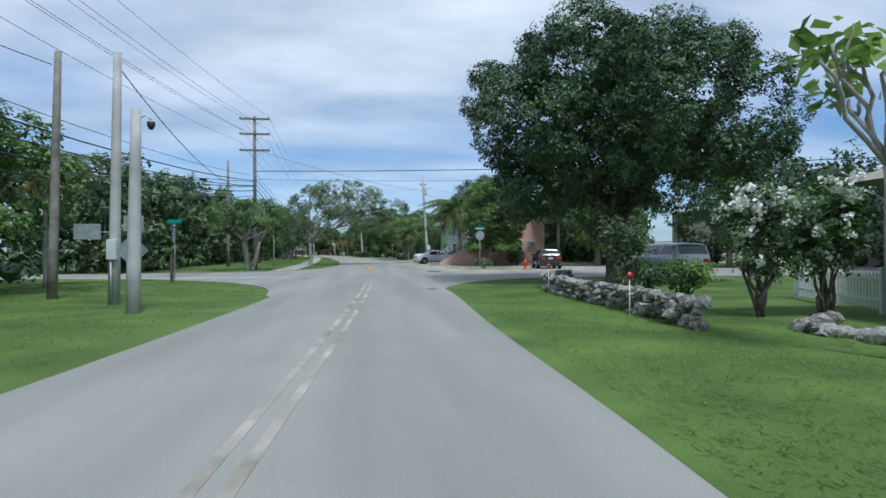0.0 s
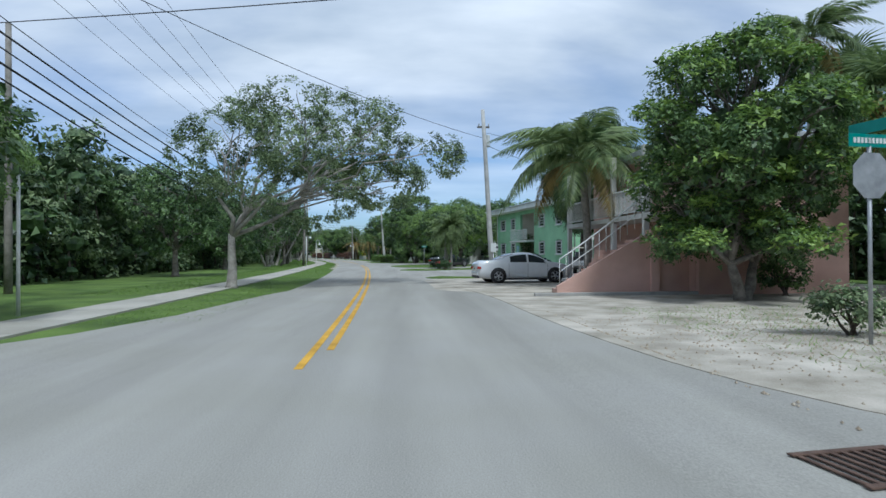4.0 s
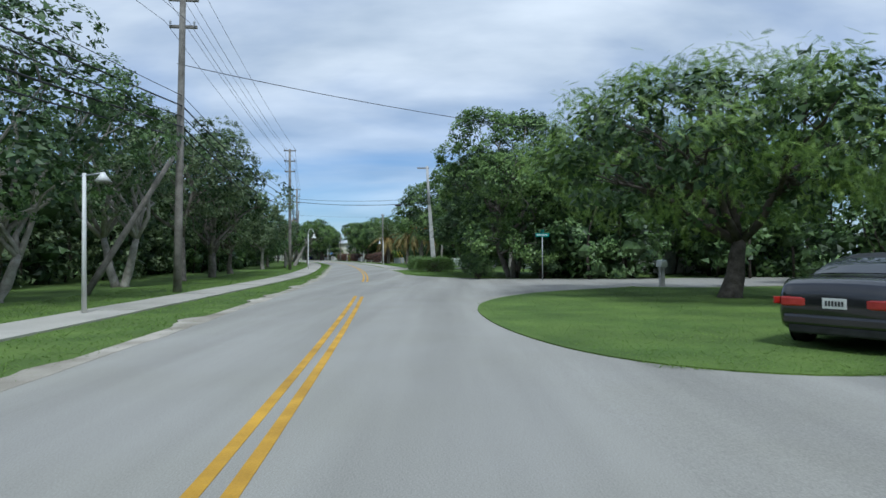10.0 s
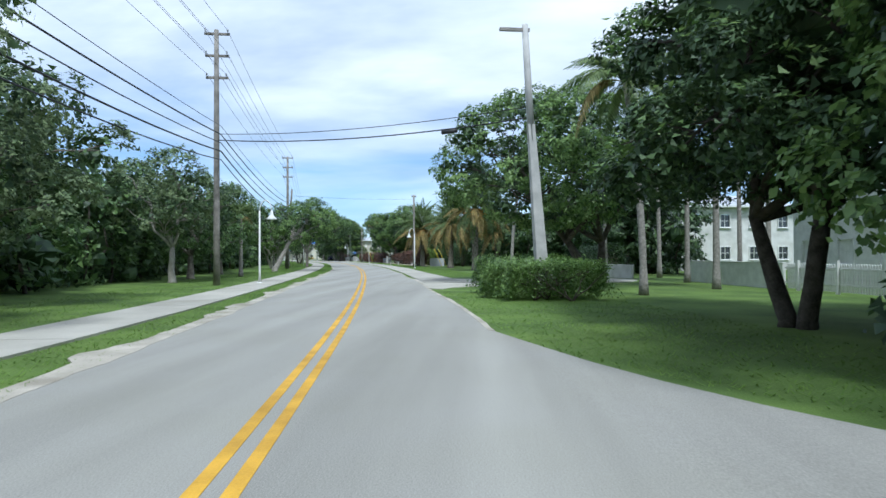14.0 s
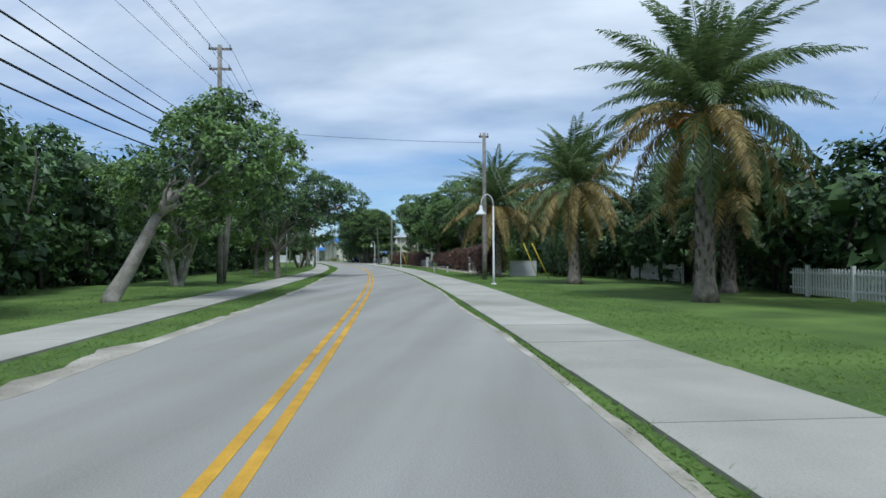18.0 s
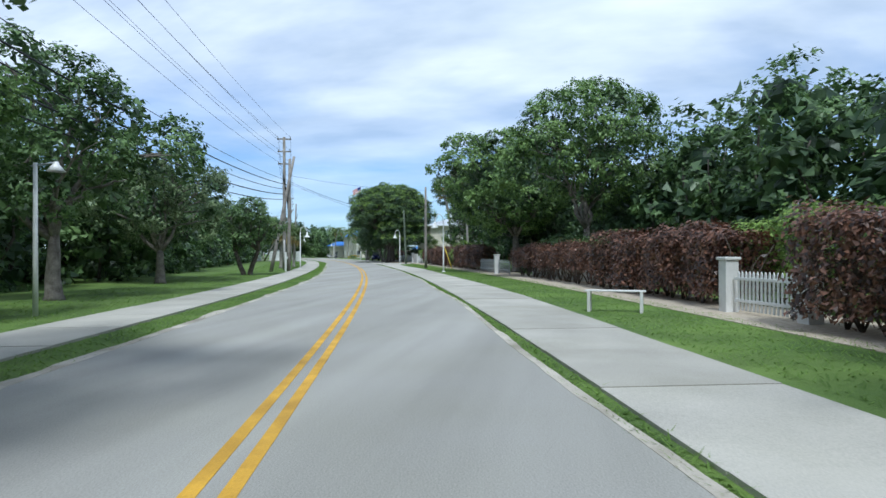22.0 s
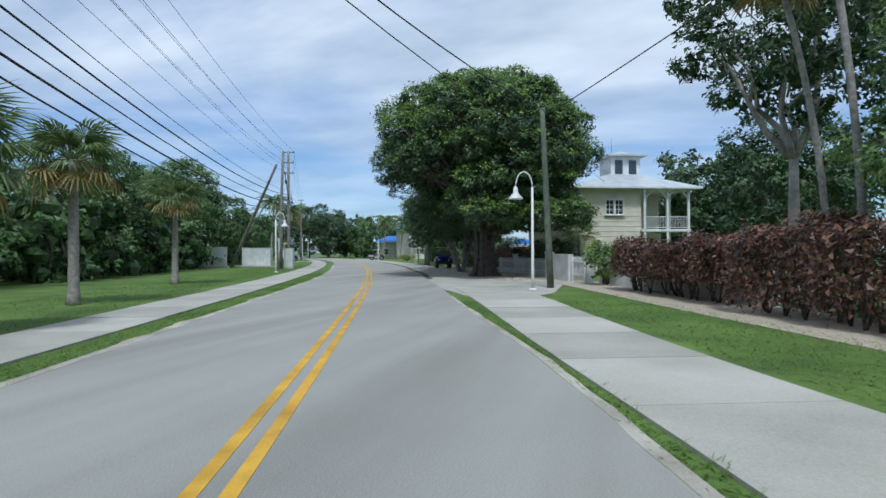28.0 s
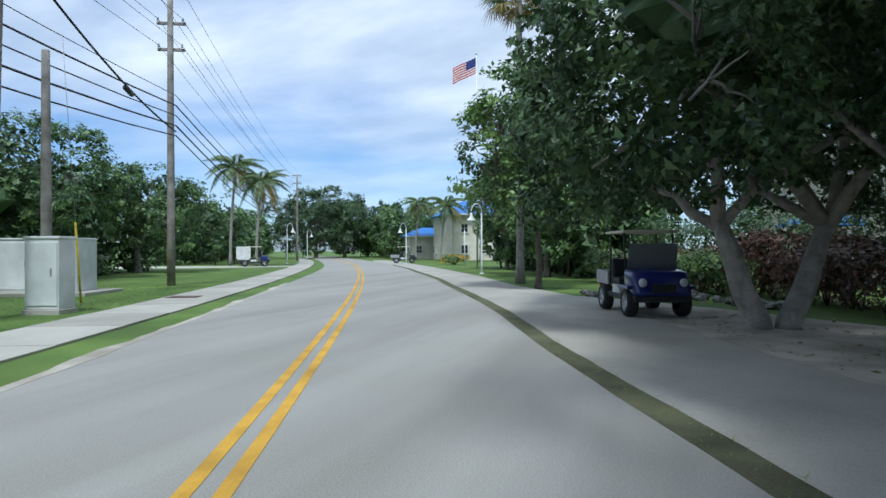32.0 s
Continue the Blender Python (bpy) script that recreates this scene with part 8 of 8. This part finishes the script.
# ---- small things ----
bike = thing("bicycle", place(65.4, 9.9, 0, 70), "dark bicycle leaning by the stair", "bicycle")
for y in (-0.5, 0.5):
    ring = [Vector((0, y + 0.33 * math.cos(a), 0.33 + 0.33 * math.sin(a))) for a in [2 * math.pi * k / 24 for k in range(25)]]
    wh = tube("wheel", ring, 0.02, TYRE, bike, 6)
    for k in range(6):
        a = math.pi * k / 6
        tube("spoke", [(0, y + 0.31 * math.cos(a), 0.33 + 0.31 * math.sin(a)), (0, y - 0.31 * math.cos(a), 0.33 - 0.31 * math.sin(a))], 0.003, STEEL, wh, 4)
for a, b in (((0, -0.5, 0.33), (0, -0.15, 0.8)), ((0, -0.15, 0.8), (0, 0.38, 0.82)), ((0, 0.38, 0.82), (0, 0, 0.3)), ((0, 0, 0.3), (0, -0.15, 0.8)), ((0, 0, 0.3), (0, -0.5, 0.33)), ((0, 0.5, 0.33), (0, 0.34, 1.0))):
    tube("frame_tube", [a, b], 0.017, BLACKP, bike, 6)
tube("handlebar", [(-0.26, 0.3, 1.02), (0, 0.36, 1.0), (0.26, 0.3, 1.02)], 0.014, STEEL, bike, 6)
box("saddle", 0, -0.17, 0.84, 0.13, 0.25, 0.05, BLACKP, bike, 0.02)
for k, (s, o) in enumerate(((64.6, 9.9), (65.3, 10.7))):
    ch = thing("plastic_chair", place(s, o, 0, 20 + 60 * k), "blue plastic low chair by the bicycle", "chair")
    box("seat", 0, 0, 0.36, 0.5, 0.48, 0.05, BLUEPLASTIC, ch, 0.02)
    box("backrest", 0, 0.24, 0.4, 0.5, 0.05, 0.42, BLUEPLASTIC, ch, 0.02)
    for dx in (-0.22, 0.22):
        for dy in (-0.2, 0.2):
            box("leg", dx, dy, 0, 0.05, 0.05, 0.36, BLUEPLASTIC, ch, 0.01)
        box("armrest", dx, 0, 0.56, 0.06, 0.46, 0.03, BLUEPLASTIC, ch, 0.01)

for k, (cs, co, ct) in enumerate(((24.3, 9.6, 30), (24.0, 10.6, -50))):
    ch = thing("garden_chair", place(cs, co, 0, ct), "white wrought iron garden chair on the lawn", "chair")
    box("seat", 0, 0, 0.43, 0.42, 0.42, 0.025, WHITEP, ch, 0.01)
    for dx in (-0.19, 0.19):
        tube("leg", [(dx, -0.19, -0.05), (dx, -0.18, 0.44)], 0.014, WHITEP, ch, 6)
        tube("leg", [(dx, 0.2, -0.05), (dx, 0.18, 0.44), (dx, 0.22, 0.9)], 0.014, WHITEP, ch, 6)
    tube("top_rail", [(-0.19, 0.22, 0.9), (0, 0.24, 0.95), (0.19, 0.22, 0.9)], 0.014, WHITEP, ch, 6)
    for dx in (-0.1, 0.0, 0.1):
        tube("back_bar", [(dx, 0.2, 0.46), (dx, 0.225, 0.92)], 0.008, WHITEP, ch, 5)
corner = np.array([(1, 0, -0.4), (-0.5, 0.85, -0.4), (-0.5, -0.85, -0.4), (0, 0, 0.6)])
for seed_g, n_g, (mid_s, dev_s), (mid_o, dev_o), (s_lo, s_hi), (o_lo, o_hi), what in (
        (77, 2600, (46.5, 2.4), (8.0, 2.4), (41.5, 54), (3.6, 14), "loose pale gravel on the sandy forecourt"),
        (78, 3200, (299, 4.5), (6.6, 1.1), (291.5, 316), (5.1, 8.9), "loose gravel and crumbs on the sandy ground")):
    rng_g = np.random.default_rng(seed_g)
    u_g, o_g = np.clip(rng_g.normal(mid_s, dev_s, n_g), s_lo, s_hi), np.clip(rng_g.normal(mid_o, dev_o, n_g), o_lo, o_hi)
    c_g = np.array([at(float(a), float(b), 0.012) for a, b in zip(u_g, o_g)])
    r_g = rng_g.uniform(0.012, 0.034, (n_g, 1, 1))
    bits_g = c_g[:, None, :] + corner[None] * r_g * rng_g.uniform(0.7, 1.3, (n_g, 4, 1))
    faces_g = np.concatenate([bits_g[:, [0, 1, 3]], bits_g[:, [1, 2, 3]], bits_g[:, [2, 0, 3]]])
    tagged(quads("gravel", faces_g, GRAVEL, None, "", None, 3), what, "gravel", "", "stuff")
# dry leaves dropped on the sandy ground
rng_g = np.random.default_rng(79)
c_g = np.array([at(float(a), float(b), 0.012) for a, b in zip(rng_g.uniform(291.5, 315, 900), 5.2 + 3.6 * rng_g.random(900) ** 1.3)])
tagged(quads("fallen_leaves", leaf_quads(c_g, np.tile([0, 0, 3.0], (900, 1)), 0.09, rng_g, 0.6, 0.0), LEAF["dry"], None), "dry brown leaves fallen under the tree", "leaf litter", "", "stuff")

fp = thing("flagpole", place(352, 8.6), "white flagpole with a striped red, white and blue flag", "flagpole")
tube("pole", [(0, 0, 0), (0, 0, 17.4)], [0.08, 0.045], WHITEP, fp, 8)
lathe("finial", [(0.0, 0.0), (0.08, 0.06), (0.06, 0.13), (0.0, 0.16)], CHROME, fp, 10, "", pose(0, 0, 17.4))
FW, FHT = 1.9, 1.3
for k in range(13):
    vs, fs = [], []
    for i in range(13):
        u = i / 12
        for z in (k, k + 1):
            vs.append(Vector((-0.06 - FW * u, 0.16 * math.sin(u * 7) * u, 17.2 - FHT + FHT * z / 13 - 0.95 * u)))
        if i:
            n = 2 * i
            fs.append((n - 2, n, n + 1, n - 1))
    raw("stripe", vs, fs, FLAGRED if k % 2 == 0 else WHITEP, fp)
vs, fs = [], []
for i in range(7):
    u = 0.42 * i / 6
    for z in (6, 13):
        vs.append(Vector((-0.055 - FW * u, 0.16 * math.sin(u * 7) * u - 0.012, 17.2 - FHT + FHT * z / 13 - 0.95 * u)))
    if i:
        n = 2 * i
        fs.append((n - 2, n, n + 1, n - 1))
raw("canton", vs, fs, FLAGBLUE, fp, "dark blue field")
for k, (s, o, l) in enumerate(((308.6, 8.0, (-3.2, 2.6)), (309.6, 8.8, (-1.0, 1.8)))):
    t = thing("leaning_trunk", place(s, o), "slim leaning bare tree trunk by the drive", "tree")
    vs, fs = join_data([limb((0, 0, -0.1), (l[0], l[1], 4.6), 0.075, 0.035, 900 + k, 7, 0.03)])
    raw("trunk", vs, fs, BARK, t, "", None, True)

# ---- grass ----
lawn_blades("grass", 294, 350, lambda s: RIGHT(s), lambda s: RIGHT(s) + 0.28, 5000, 0.05, 14, "thin grass in the soil strip beside the street")
lawn_blades("grass", 42, 52, lambda s: 5.2, lambda s: 10.5, 2600, 0.1, 15, "dry weeds in the sandy forecourt")
lawn_blades("grass", 50, 305, LEFT, SW_IN, 50000, 0.05, 1, "short green verge grass beside the street")
lawn_blades("grass", 165, 280, lambda s: RIGHT(s) + 0.02, lambda s: 2.03 + 0.3 * smooth(270, 285, s), 9000, 0.06, 2, "thin grass in the footway strip")
lawn_blades("grass", 131, 152, lambda s: 2.0 + 0.055 * max(0, 140 - s) ** 2, lambda s: 7.2, 9000, 0.05, 3, "short green lawn grass")
lawn_blades("grass", 169, 282, lambda s: 4.3, lambda s: 7.2, 36000, 0.05, 12, "short green lawn grass")
lawn_blades("grass", 60, 330, lambda s: SW_OUT(s) - 0.02, lambda s: -11.5, 42000, 0.08, 6, "short green lawn grass")
island_blades(PALM_BED, 15000, 7, "short grass on the palm island")
island_blades(STRIP_BED, 4200, 17, "short grass on the narrow strip")
island_blades([(105.4, 1.9), (101.3, 3.0), (100.2, 6.2), (104, 9.2), (107, 13), (117.5, 14.5), (119.6, 10.4), (116.2, 4.9), (111.5, 2.2)], 19200, 8, "short grass on the tree island")
island_blades([(71.5, 2.4), (73.6, 2.2), (75.0, 3.4), (73.6, 5.8), (71.6, 5.2)], 2400, 9, "patchy grass on the small island")
island_blades([(-4, 1.9), (19, 1.9), (23, 2.0), (26, 3.0), (28.5, 4.5), (30.1, 6.6), (30.6, 9), (24, 9), (-4, 6)], 17000, 10, "short green lawn grass at the corner")
island_blades([(-4, -4.3), (19, -4.3), (23, -4.8), (26, -6.0), (30, -8.5), (32.6, -12.5), (30, -16), (-4, -16)], 26000, 11, "short green lawn grass at the corner")
